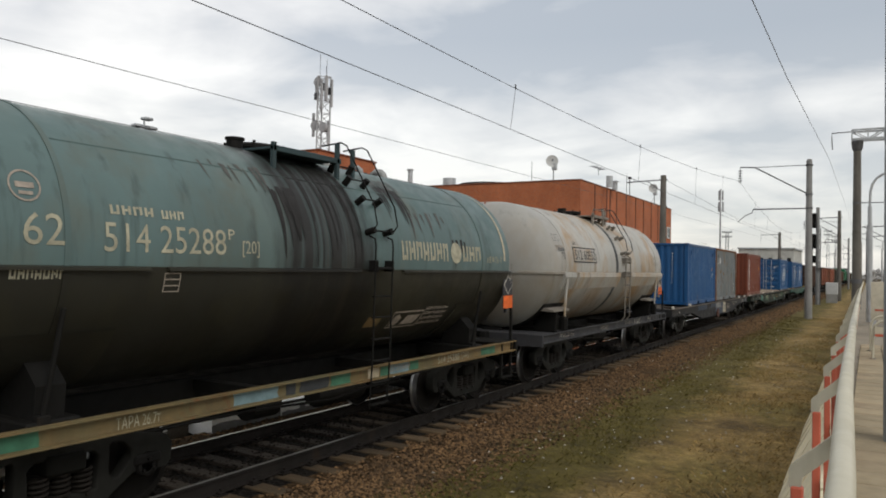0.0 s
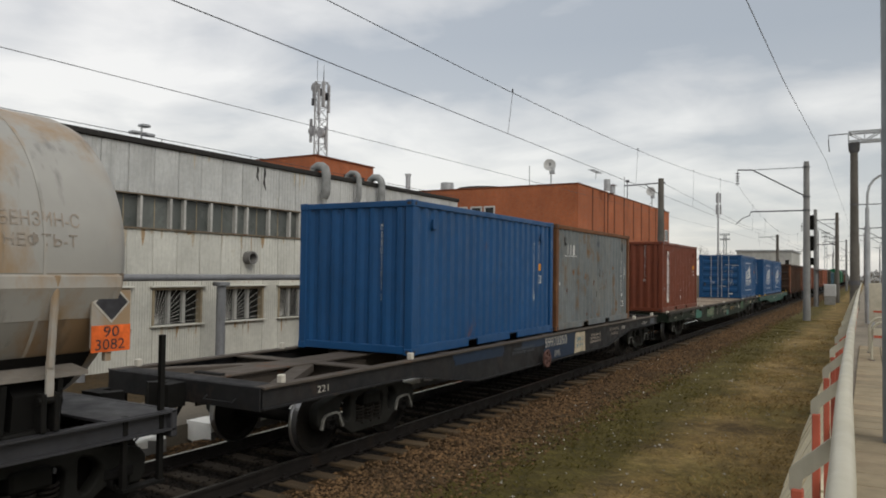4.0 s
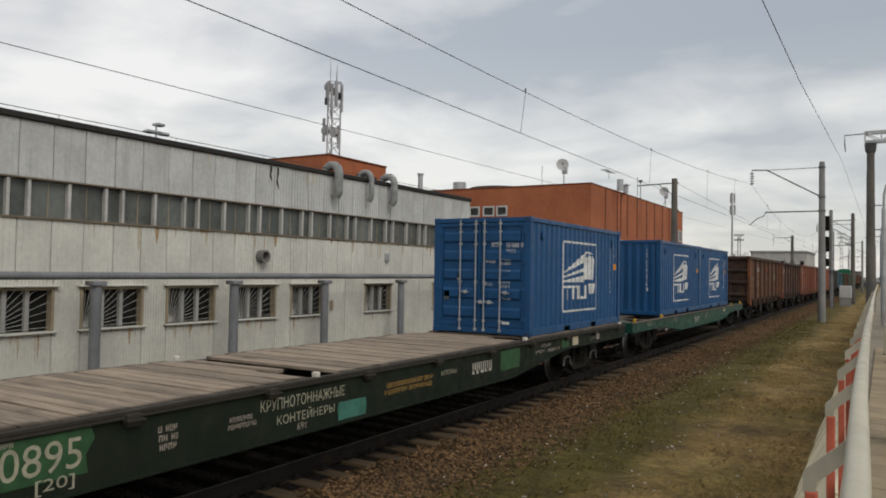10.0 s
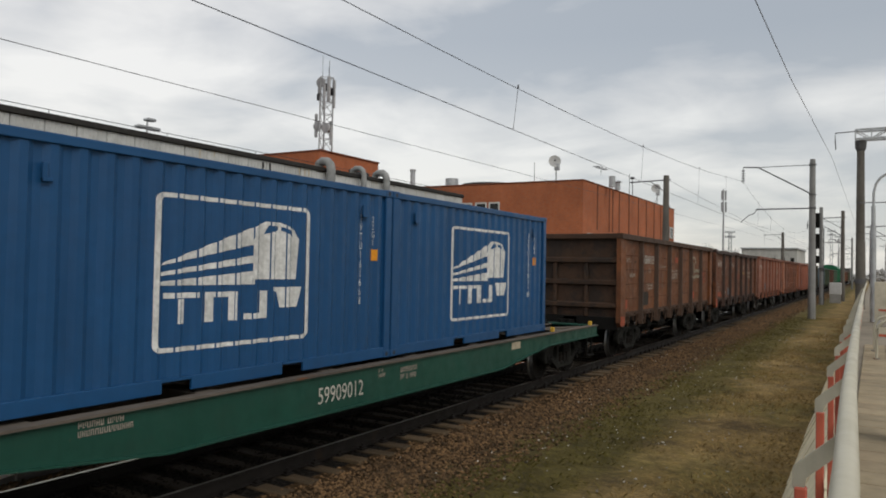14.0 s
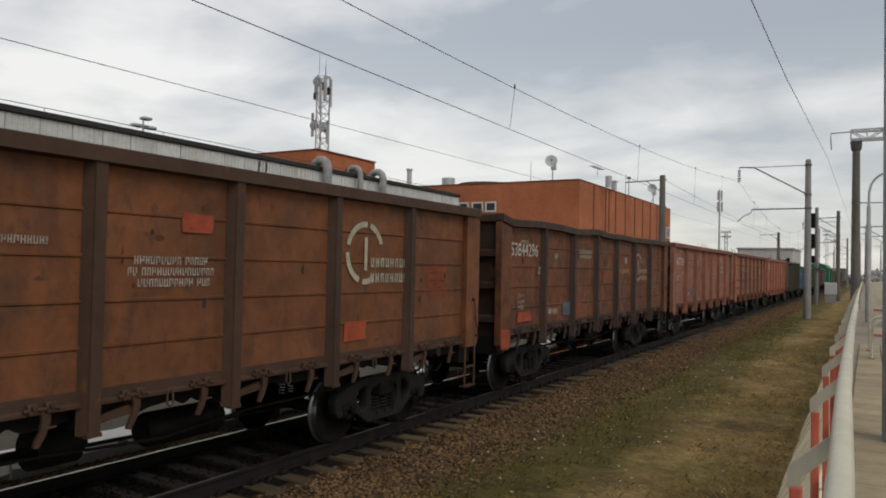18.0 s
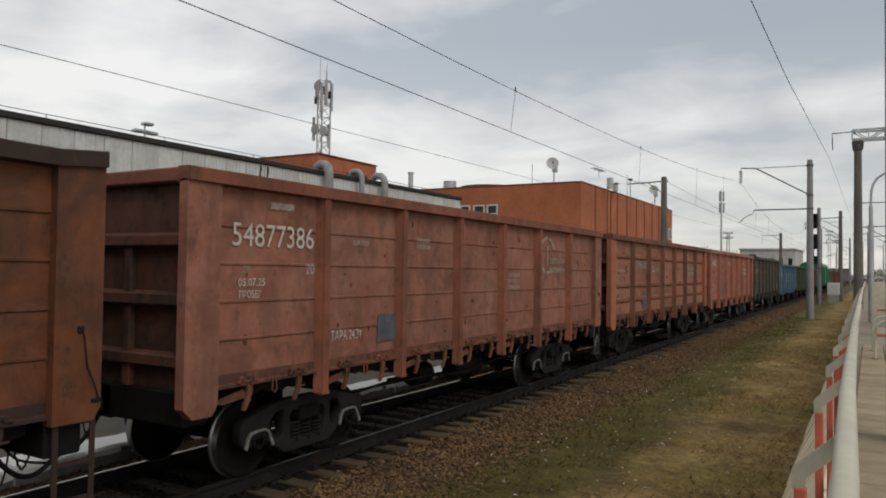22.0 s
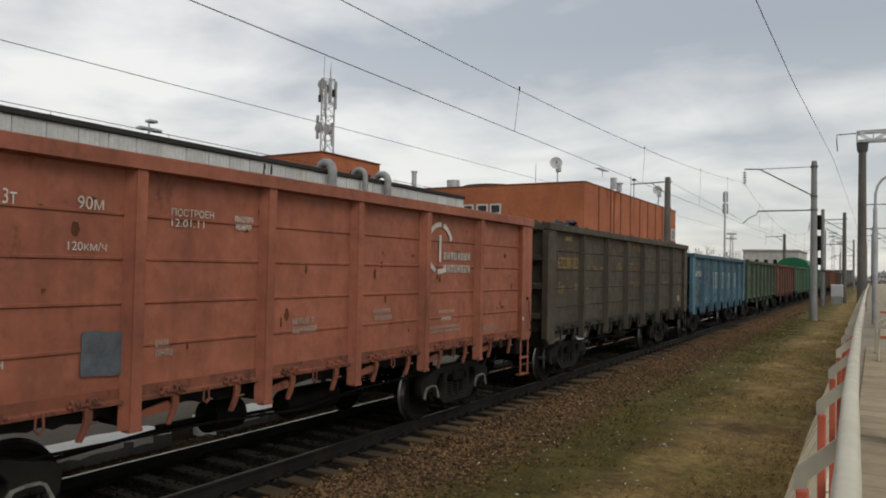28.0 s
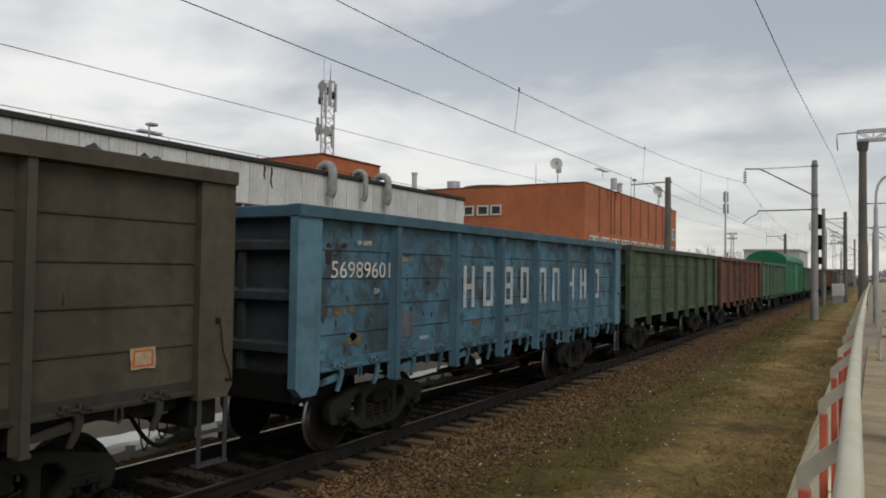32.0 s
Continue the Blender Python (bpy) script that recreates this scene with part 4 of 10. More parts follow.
def box_container(y, z, mats, label, door=False, marks=(), front_marks=(), post_mat=None, logo=False):
    """A 20 ft box; y is its end towards the platform's start, z its underside."""
    c = thing("shipping_container", label, "container", (TRACK_X, y + CL / 2, z), "containers on the train")
    TRAIN.append((c, y + CL / 2, LONG))
    y0, x = -CL / 2, CW / 2
    post_mat = post_mat or mats
    wall = sheet_mesh(CL - 0.30, 0.16, CH - 0.10, "side_wall", mats)
    for side in (1, -1):
        turn = pose(0, 0, 0, 0, 0, 0 if side > 0 else 180)
        part("side_wall", wall, None, c, at=turn @ pose(x - 0.025, y0 + 0.15, 0))
        m = Mesh()
        m.box(x - 0.06, x - 0.006, y0 + 0.15, -y0 - 0.15, CH - 0.11, CH - 0.012, 0.008)
        part("top_rail", m, post_mat if mats is not post_mat else mats, c, at=turn)
        m = Mesh()
        for a, b in ((0.16, 1.95), (2.33, 3.73), (4.11, 5.90)):
            m.box(x - 0.05, x - 0.008, y0 + a, y0 + b, 0.01, 0.165, 0.006)
        m.box(x - 0.05, x - 0.008, y0 + 1.95, y0 + 2.33, 0.13, 0.165).box(x - 0.05, x - 0.008, y0 + 3.73, y0 + 4.11, 0.13, 0.165)
        part("bottom_rail", m, mats, c, at=turn)
        for e in (0, 1):
            a, b = (y0 + 0.01, y0 + 0.16) if e == 0 else (-y0 - 0.16, -y0 - 0.01)
            m = Mesh()
            m.box(x - 0.16, x - 0.004, a, b, 0.11, CH - 0.11, 0.012)
            part("corner_post", m, post_mat, c, at=turn)
            for zz in (0.0, CH - 0.118):
                part("corner_casting", casting_mesh(post_mat), None, c, at=turn @ pose(x - 0.162, (y0 if e == 0 else -y0 - 0.178), zz))
        for u in (0.62, CL - 0.75):
            m = Mesh()
            m.box(x - 0.03, x + 0.01, y0 + u, y0 + u + 0.05, 2.12, 2.30, 0.008).box(x - 0.03, x + 0.012, y0 + u, y0 + u + 0.10, 2.12, 2.16, 0.008)
            part("lifting_lug", m, mats, c, at=turn)
    m = Mesh()
    m.box(-x + 0.06, x - 0.06, y0 + 0.06, -y0 - 0.06, CH - 0.075, CH - 0.035)
    part("roof", m, mats, c)
    m = Mesh()
    m.box(-x + 0.05, x - 0.05, y0 + 0.1, -y0 - 0.1, 0.10, 0.16)
    part("floor", m, M["black_iron"], c)
    for e in (0, 1):
        turn = pose(0, 0, 0, 0, 0, 0 if e == 0 else 180)
        m = Mesh()
        m.box(-x + 0.16, x - 0.16, y0 + 0.008, y0 + 0.07, CH - 0.11, CH - 0.01, 0.008)
        part("header", m, mats, c, at=turn)
        m = Mesh()
        m.box(-x + 0.16, x - 0.16, y0 + 0.008, y0 + 0.07, 0.02, 0.15, 0.008)
        part("end_sill", m, mats, c, at=turn)
        if e == 0 and door:
            add_doors(c, y0, x, mats)
        else:
            end = sheet_mesh(CW - 0.32, 0.15, CH - 0.11, "end_wall", mats)
            part("end_wall", end, None, c, at=turn @ pose(-x + 0.16, y0 + 0.03, 0, 0, 0, -90))
    cuts = breaks(CL - 0.3)
    xf = x - 0.025 + 0.004

    def lay(me, u, v):
        span = [k - u for k in cuts]
        hi = max((q.co.x for q in me.vertices), default=0)
        return drape(me, [k for k in span if 0.001 < k < hi], [], lambda a, b: Vector((xf - corrugation(a + u - 0.15), y0 + a + u, b + v)))

    for i, mk in enumerate(marks):
        kind, u, v, ww, hh, colour = mk[:6]
        colour = M["box_white" if colour == "white_mark" else colour]
        if kind == "#":
            me = curve_mesh("paint_patch", [[(0, 0), (ww, 0), (ww, hh), (0, hh)]], colour)
        elif kind == "[":
            t = 0.018
            me = curve_mesh("frame_mark", [[(0, 0), (ww, 0), (ww, hh), (0, hh)], [(t, t), (ww - t, t), (ww - t, hh - t), (t, hh - t)]], colour)
        elif kind.startswith("|"):
            me = text_mesh(kind[1:], colour, ww * 0.72, hh, up=True)
        elif kind == "=":
            rows = mk[6] if len(mk) > 6 else 3
            rnd = random.Random(i)
            me = curve_mesh("stencil_mark", [[(0, hh * r / rows), (ww * rnd.uniform(0.6, 1), hh * r / rows), (ww * rnd.uniform(0.6, 1), hh * (r + 0.6) / rows), (0, hh * (r + 0.6) / rows)] for r in range(rows)], colour)
        elif kind == "blob":
            rnd = random.Random(i + 31)
            me = curve_mesh("bare_patch", [[(ww * (0.5 + 0.5 * math.cos(a) * r), hh * (0.5 + 0.5 * math.sin(a) * r)) for a, r in [(2 * math.pi * k / 20, rnd.uniform(0.35, 1.0)) for k in range(20)]]], colour)
        else:
            me = text_mesh(kind, colour, ww, hh)
        part("lettering" if kind not in "#[=blob" else "painted_mark", lay(me, u, v), None, c)
    if logo:
        for me in emblem(M["box_white"]):
            part("painted_emblem", lay(me, 1.82, 0.44), None, c, "white framed locomotive emblem")
    for mk in front_marks:
        kind, u, v, ww, hh, colour = mk[:6]
        colour = "box_white" if colour == "white_mark" else colour
        yy = y0 + 0.004 if door else y0 + 0.03 - 0.009
        if kind.startswith("|"):
            me = text_mesh(kind[1:], M[colour], ww * 0.72, hh, up=True)
        elif kind == "#":
            me = curve_mesh("paint_patch", [[(0, 0), (ww, 0), (ww, hh), (0, hh)]], M[colour])
        else:
            me = text_mesh(kind, M[colour], ww, hh)
        if door:
            part("lettering", me, None, c, at=on_front(-x + u, y0 + 0.018, v))
        else:
            base = u - 0.16
            hi = max((q.co.x for q in me.vertices), default=0)
            me = drape(me, [k - base for k in breaks(CW - 0.32) if 0.001 < k - base < hi], [], lambda a, b: Vector((-x + u + a, yy + corrugation(a + base), v + b)))
            part("lettering", me, None, c)
    return c


CASTING = {}


def casting_mesh(mat):
    if mat.name not in CASTING:
        m = Mesh()
        m.box(0, 0.162, 0, 0.178, 0, 0.118, 0.012)
        m.slot = 1
        m.ext([(0.055 + 0.03 * math.cos(a) + 0.03, 0.059 + 0.035 * math.sin(a)) for a in [2 * math.pi * k / 10 for k in range(10)]], "x", 0.150, 0.1635)
        m.ext([(0.08 + 0.045 * math.cos(a), 0.059 + 0.030 * math.sin(a)) for a in [2 * math.pi * k / 10 for k in range(10)]], "y", -0.0015, 0.01)
        CASTING[mat.name] = m.data("corner_casting", [mat, M["dark_mark"]])
    return CASTING[mat.name]


def emblem(mat):
    """A framed locomotive, as plain shapes; 1.6 m wide."""
    w, h, t, r = 1.62, 1.72, 0.05, 0.09

    def rounded(x0, y0, x1, y1, rr):
        pts = []
        for cx, cy, a in ((x1 - rr, y0 + rr, -90), (x1 - rr, y1 - rr, 0), (x0 + rr, y1 - rr, 90), (x0 + rr, y0 + rr, 180)):
            pts += [(cx + rr * math.cos(radians(a + 15 * k)), cy + rr * math.sin(radians(a + 15 * k))) for k in range(7)]
        return pts
    frame_plate = curve_mesh("painted_emblem", [rounded(0, 0, w, h, r), rounded(t, t, w - t, h - t, r - t * 0.6)], mat)
    nose = [(0.95, 0.78), (1.45, 0.78), (1.47, 1.30), (1.42, 1.42), (1.25, 1.50), (1.08, 1.50), (0.98, 1.44), (0.10, 0.97), (0.06, 0.93), (0.93, 1.20), (0.93, 1.07), (0.06, 0.86), (0.06, 0.82), (0.93, 0.98), (0.93, 0.88), (0.06, 0.76), (0.06, 0.72), (0.95, 0.72)]
    glass = [(1.06, 1.34), (1.22, 1.40), (1.22, 1.45), (1.10, 1.45)]
    glass2 = [(1.26, 1.45), (1.26, 1.40), (1.40, 1.33), (1.38, 1.40)]
    loco = curve_mesh("painted_emblem", [nose, glass, glass2], mat)
    pilot = curve_mesh("painted_emblem", [[(1.16, 0.68), (1.50, 0.68), (1.46, 0.42), (1.26, 0.42), (1.22, 0.62), (1.16, 0.64)]], mat)
    bar = [[(0.10, 0.58), (0.40, 0.58), (0.40, 0.64), (0.10, 0.64)], [(0.21, 0.30), (0.28, 0.30), (0.28, 0.57), (0.21, 0.57)], [(0.47, 0.30), (0.54, 0.30), (0.54, 0.58), (0.70, 0.58), (0.70, 0.30), (0.77, 0.30), (0.77, 0.64), (0.47, 0.64)], [(0.86, 0.30), (1.10, 0.30), (1.10, 0.64), (1.03, 0.64), (1.03, 0.37), (0.86, 0.37)]]
    plates = [frame_plate, loco, pilot, curve_mesh("painted_emblem", bar, mat)]
    for me in plates:
        for v in me.vertices:
            v.co.x *= 1.49
    return plates


def add_doors(c, y0, x, mats):
    for s in (-1, 1):
        m = Mesh()
        a, b = (-x + 0.165, -0.008) if s < 0 else (0.008, x - 0.165)
        m.box(a, b, y0 + 0.055, y0 + 0.085, 0.16, CH - 0.12)
        m.box(a, b, y0 + 0.020, y0 + 0.056, 0.16, 0.24, 0.006).box(a, b, y0 + 0.020, y0 + 0.056, CH - 0.20, CH - 0.12, 0.006)
        m.box(a, a + 0.06, y0 + 0.020, y0 + 0.056, 0.24, CH - 0.20, 0.006).box(b - 0.06, b, y0 + 0.020, y0 + 0.056, 0.24, CH - 0.20, 0.006)
        d = part("door", m, mats, c, "closed container door")
        for i in range(5):
            z = 0.34 + i * 0.42
            v = [(a + 0.07, y0 + 0.056, z), (b - 0.07, y0 + 0.056, z), (b - 0.07, y0 + 0.056, z + 0.26), (a + 0.07, y0 + 0.056, z + 0.26),
                 (a + 0.10, y0 + 0.018, z + 0.05), (b - 0.10, y0 + 0.018, z + 0.05), (b - 0.10, y0 + 0.018, z + 0.21), (a + 0.10, y0 + 0.018, z + 0.21)]
            part("door_rib", Mesh().add(v, [(0, 1, 5, 4), (1, 2, 6, 5), (2, 3, 7, 6), (3, 0, 4, 7), (4, 5, 6, 7)]), mats, d)
        # two bars a leaf, one at its middle and one by the closing edge
        for xb, zh in (((a + b) / 2 - 0.03 * s, 0.94), ((b - 0.10) if s < 0 else (a + 0.10), 0.72)):
            m = Mesh()
            m.cyl((xb, y0 - 0.02, 0.06), (xb, y0 - 0.02, CH - 0.05), 0.017, 8)
            for z in (0.10, 0.30, 1.15, 2.0, CH - 0.14, CH - 0.32):
                m.box(xb - 0.035, xb + 0.035, y0 - 0.03, y0 + 0.02, z - 0.02, z + 0.02)
            part("locking_bar", m, M["galv"], d, "galvanised locking bar")
            m = Mesh()
            m.cyl((xb, y0 - 0.03, zh), (xb + 0.24, y0 - 0.035, zh - 0.02), 0.012, 6)
            m.box(xb + 0.10, xb + 0.16, y0 - 0.045, y0 + 0.02, zh - 0.05, zh + 0.03, 0.006)
            part("door_handle", m, M["galv"], d, "galvanised door handle")
        for z in (0.35, 1.0, 1.6, 2.25):
            m = Mesh()
            xe = a if s < 0 else b
            m.box(xe - 0.05, xe + 0.05, y0 + 0.0, y0 + 0.03, z - 0.05, z + 0.05, 0.01)
            part("hinge", m, mats, d)


# ---- tank cars ----
TR, TZ = 1.5, 2.72      # barrel radius and axis height


def tank_paint(name, col, low, band=None, rust=0.3, rust_col=(0.30, 0.16, 0.05), dark=0.4, oil=(0.020, 0.0155, 0.014), edge=0.72):
    """Barrel paint with oil runs where band = (from, to) metres along it gives the filler's stain."""
    k = next(SEEDS) * 2.3
    s = Shade(name, col, 0.5)
    s.value(s.noise(0.5, 5, shift=k), 0.85, 1.15)
    s.mix(s.span(s.noise(1.0, 8, (1, 1, 0.5), shift=k + 3, rough=0.65), 0.55 - 0.1 * rust, edge, 0.0, 0.75 * min(1, rust * 1.6)), rust_col)
    s.mix(s.span(s.noise(2.6, 6, (1.0, 1.6, 0.10), shift=k + 5), 0.56, 0.70, 0.0, dark), mul(col, 0.25))
    s.mix(s.span(s.noise(0.42, 7, (1, 1, 0.7), shift=k + 11, rough=0.6), 0.50, 0.66, 0.0, 0.55 * rust), rust_col)
    if band:
        n = s.t.nodes
        sep = n.new("ShaderNodeSeparateXYZ")
        link(s.t, s.vec, sep.inputs[0])
        add = n.new("ShaderNodeMath")
        add.operation = "MULTIPLY_ADD"
        link(s.t, s.noise(1.6, 6, (0.5, 1.0, 0.4), shift=k), add.inputs[0])
        add.inputs[1].default_value = 1.2
        link(s.t, sep.outputs["Y"], add.inputs[2])

        def times(a, b):
            both = n.new("ShaderNodeMath")
            both.operation = "MULTIPLY"
            link(s.t, a, both.inputs[0])
            link(s.t, b, both.inputs[1])
            return both.outputs[0]

        zone = times(s.span(add.outputs[0], band[0] + 0.5, band[0] + 1.0), s.span(add.outputs[0], band[1] + 0.45, band[1] + 0.80, 1.0, 0.0))
        s.mix(times(zone, s.span(s.noise(1.0, 7, (0.4, 5.0, 0.16), shift=k + 21), 0.30, 0.50, 0.35, 0.97)), oil)
        s.mix(times(zone, s.span(s.noise(1.0, 7, (0.4, 8.0, 0.12), shift=k + 27), 0.56, 0.70, 0.0, 0.35)), tuple(4 * c for c in oil[:1]) + (oil[1] * 3, oil[2] * 2.4))
    s.relief(s.noise(14, 4, shift=k), 0.12, 0.006).gloss(s.noise(2.5, 4, shift=k + 1), 0.36, 0.62)
    return s.done()


def wrap(parent, body, y, z, w, h, mat, name="lettering", lift=0.006, loops=None, label=""):
    """Lettering or a plain shape laid round the barrel."""
    me = curve_mesh(name, loops, mat) if loops else text_mesh(body, mat, w, h)
    drape(me, [], [i * 0.06 for i in range(1, int(h / 0.06) + 1)], lambda u, v: Vector((math.sqrt(max(0.01, (TR + lift) ** 2 - (z + v - TZ) ** 2)), y + u, z + v)))
    return part(name, me, None, parent, label)


def head_y(front, x, z):
    """Where the domed head lies at x and z from its axis."""
    return front + 0.66 * (1 - math.sqrt(max(0.0, 1 - (x * x + z * z) / TR ** 2)))


def on_head(parent, front, me, x, z, name="lettering"):
    drape(me, [i * 0.12 for i in range(1, 8)], [0.1, 0.2], lambda u, v: Vector((x + u, head_y(front, x + u, z + v - TZ) - 0.007, z + v)))
    part(name, me, None, parent)


def rect(w, h):
    return [[(0, 0), (w, 0), (w, h), (0, h)]]


def tank_car(front, label, barrel, lower, sill_mat, belt_mat, gear_mat, ladder_y, dome_y, shelf_z, light=False, ends=(-5.5, 5.5), shell=(-5.31, 5.55), belts=(-3.95, 3.95), bogies=(-3.66, 4.14), board_y=0.0, valve=-1.05):
    L = 11.0
    w = thing("tank_car", label, "tank car", (TRACK_X, front + L / 2, 0), "train cars")
    TRAIN.append((w, front + L / 2, LONG))
    half = 5.40
    bow = [(math.sin(radians(90 * i / 8)), 1 - math.cos(radians(90 * i / 8))) for i in range(9)]
    prof = [(shell[0] + 0.66 * b, TR * a) for a, b in bow]
    prof += [(-2.6, TR), (0.0, TR), (2.6, TR)]
    prof += [(shell[1] - 0.52 * b, TR * a) for a, b in reversed(bow)]
    m = Mesh()
    m.lathe(prof, "y", (0, 0, TZ), 72)
    if lower is not barrel:
        m.k = []
        for q in m.f:
            zc = sum(m.v[i][2] for i in q) / len(q)
            m.k.append(1 if zc < shelf_z else 0)
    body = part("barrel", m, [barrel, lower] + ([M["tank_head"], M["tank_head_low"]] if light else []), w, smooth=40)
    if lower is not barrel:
        # the two halves meet in one level line, and the first ring of plates is greyer
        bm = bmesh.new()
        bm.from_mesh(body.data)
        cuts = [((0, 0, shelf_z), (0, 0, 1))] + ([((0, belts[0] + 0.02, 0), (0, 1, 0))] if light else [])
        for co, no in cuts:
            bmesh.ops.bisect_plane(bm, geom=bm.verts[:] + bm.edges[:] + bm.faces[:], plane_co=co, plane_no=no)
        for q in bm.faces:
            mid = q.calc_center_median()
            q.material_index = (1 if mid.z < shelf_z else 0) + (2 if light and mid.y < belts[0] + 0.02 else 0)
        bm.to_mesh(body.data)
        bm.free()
    if light:
        # the shelf runs on round the front head, over an arc of weld
        dz = shelf_z - TZ
        way = [(TR * math.sin(radians(a)), shell[0] + 0.66 * (1 - math.cos(radians(a)))) for a in range(-90, 91, 6)]
        way = [(math.copysign(math.sqrt(max(0.0, x * x - dz * dz)), x), y) for x, y in way]
        way = [(-way[-1][0], belts[0] - 0.1)] + way + [(way[-1][0], belts[0] - 0.1)]
        m = Mesh()
        for (xa, ya), (xb, yb) in zip(way, way[1:]):
            v = []
            for x, y in ((xa, ya), (xb, yb)):
                k = 1.0 + 0.032 / max(0.3, math.hypot(x, (y - shell[0] - 0.66) * 2.2))
                for g, z in ((0.985, shelf_z - 0.04), (k, shelf_z - 0.06), (k, shelf_z - 0.012), (0.985, shelf_z + 0.02)):
                    v.append((x * g, shell[0] + 0.66 + (y - shell[0] - 0.66) * (g if y < shell[0] + 0.66 else 1.0), z))
            m.add(v, [(0, 1, 5, 4), (1, 2, 6, 5), (2, 3, 7, 6)])
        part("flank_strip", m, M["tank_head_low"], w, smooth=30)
        m = Mesh()
        ring = []
        for i in range(25):
            a = radians(176 + 188 * i / 24)
            x, z = 0.68 * math.cos(a), 0.80 * math.sin(a)
            ring.append((x, head_y(shell[0], x, z) - 0.001, TZ - 0.04 + z))
        m.tube(ring, 0.008, 5)
        part("weld_seam", m, M["tank_head_low"], w, smooth=50)
    for y in belts:
        m = Mesh()
        yb, hw, up = (y, 0.015, 0.007) if light else (y, 0.028, 0.010)
        m.lathe([(yb - hw, TR + 0.001), (yb - hw, TR + up), (yb + hw, TR + up), (yb + hw, TR + 0.001)], "y", (0, 0, TZ), 64)
        if not light:
            m.k = [1 if sum(m.v[i][2] for i in q) / len(q) < shelf_z else 0 for q in m.f]
        part("belt", m, belt_mat if light else [barrel, lower], w, "steel hold-down belt", smooth=40)
        for s in (1, -1):
            m = Mesh()
            m.ext([(s * 0.75, 1.18), (s * 1.30, 1.18), (s * 1.32, 1.50), (s * 1.12, 1.70), (s * 0.75, 1.48)], "y", y - 0.14, y + 0.14)
            if light:
                m.ext([(s * 0.80, 1.18), (s * 1.34, 1.18), (s * 1.38, 1.62), (s * 1.10, 1.66)], "y", y - 0.27, y - 0.22).ext([(s * 0.80, 1.18), (s * 1.34, 1.18), (s * 1.38, 1.62), (s * 1.10, 1.66)], "y", y + 0.22, y + 0.27)
            part("saddle", m, gear_mat, w)
            m = Mesh()
            if light:
                m.box(s * 1.44 - 0.012, s * 1.44 + 0.012, y + 0.07, y + 0.14, 1.46, 1.80)
                m.cyl((s * 1.44, y + 0.105, 1.75), (s * 1.505, y + 0.10, 2.56), 0.035, 8)
                part("belt_tensioner", m, belt_mat, w)
                part("tensioner_bracket", Mesh().box(s * 1.42 - 0.06, s * 1.42 + 0.06, y + 0.02, y + 0.07, 1.18, 1.52, 0.01).box(s * 1.42 - 0.06, s * 1.42 + 0.06, y + 0.14, y + 0.19, 1.18, 1.52, 0.01).cyl((s * 1.44, y, 1.46), (s * 1.44, y + 0.21, 1.46), 0.035, 8), gear_mat, w)
                part("saddle_ledge", Mesh().ext([(s * 1.02, 1.66), (s * 1.40, 1.64), (s * 1.40, 1.68), (s * 1.06, 1.74)], "y", y - 0.50, y + 0.49), M["stub_grey"], w)
            else:
                m.cyl((s * 1.36, y - 0.10, 1.17), (s * 1.47, y, 2.20), 0.026, 8)
                m.box(s * 1.36 - 0.05, s * 1.36 + 0.05, y - 0.16, y - 0.04, 1.15, 1.25, 0.01)
                part("belt_tensioner", m, gear_mat, w)
        m = Mesh()
        m.lathe([(y - 0.62, TR + 0.001), (y - 0.62, TR + 0.02), (y + 0.62, TR + 0.02), (y + 0.62, TR + 0.001)], "y", (0, 0, TZ), 20, arc=(-144, -36) if light else (-150, -30))
        part("saddle_pad", m, gear_mat if light else lower, w, smooth=40)
    # shelf strips along the barrel's flank
    for a, b in ((belts[0] - 0.12 if light else shell[0] + 0.35, -3.1), (-2.9, ladder_y - 0.4), (ladder_y + 0.65, shell[1] - 0.45)):
        for s in (1, -1):
            m = Mesh()
            xo = math.sqrt(TR ** 2 - (shelf_z - TZ) ** 2)
            if light:
                # the top of the heating jacket: a sloped ledge with a lip, running out into the barrel below
                zl = shelf_z - 0.42
                xl = math.sqrt(TR ** 2 - (zl - TZ) ** 2)
                m.ext([(s * (xo - 0.05), shelf_z + 0.01), (s * (xo + 0.034), shelf_z - 0.03), (s * (xo + 0.038), shelf_z - 0.13), (s * (xl + 0.004), zl), (s * (xl - 0.05), zl)], "y", a, b)
            else:
                m.ext([(s * (xo - 0.05), shelf_z - 0.02), (s * (xo + 0.045), shelf_z - 0.04), (s * (xo + 0.045), shelf_z - 0.015), (s * (xo - 0.02), shelf_z + 0.012)], "y", a, b)
            part("flank_strip", m, barrel if light else lower, w)
    # frame
    for s in (1, -1):
        m = Mesh()
        m.ext([(s * 1.40, 0.97), (s * 1.50, 0.97), (s * 1.50, 0.99), (s * 1.42, 0.99), (s * 1.42, 1.15), (s * 1.50, 1.15), (s * 1.50, 1.17), (s * 1.40, 1.17)], "y", ends[0], ends[1])
        part("side_sill", m, sill_mat, w)
    m = Mesh()
    m.box(-0.25, 0.25, ends[0], ends[1], 0.86, 1.17, 0.02)
    for y in belts:
        m.box(-1.4, 1.4, y - 0.25, y + 0.25, 0.98, 1.2, 0.02)
    for y in (-1.4, 1.4):
        m.box(-1.4, 1.4, y - 0.08, y + 0.08, 1.0, 1.14)
    part("centre_sill", m, gear_mat, w)
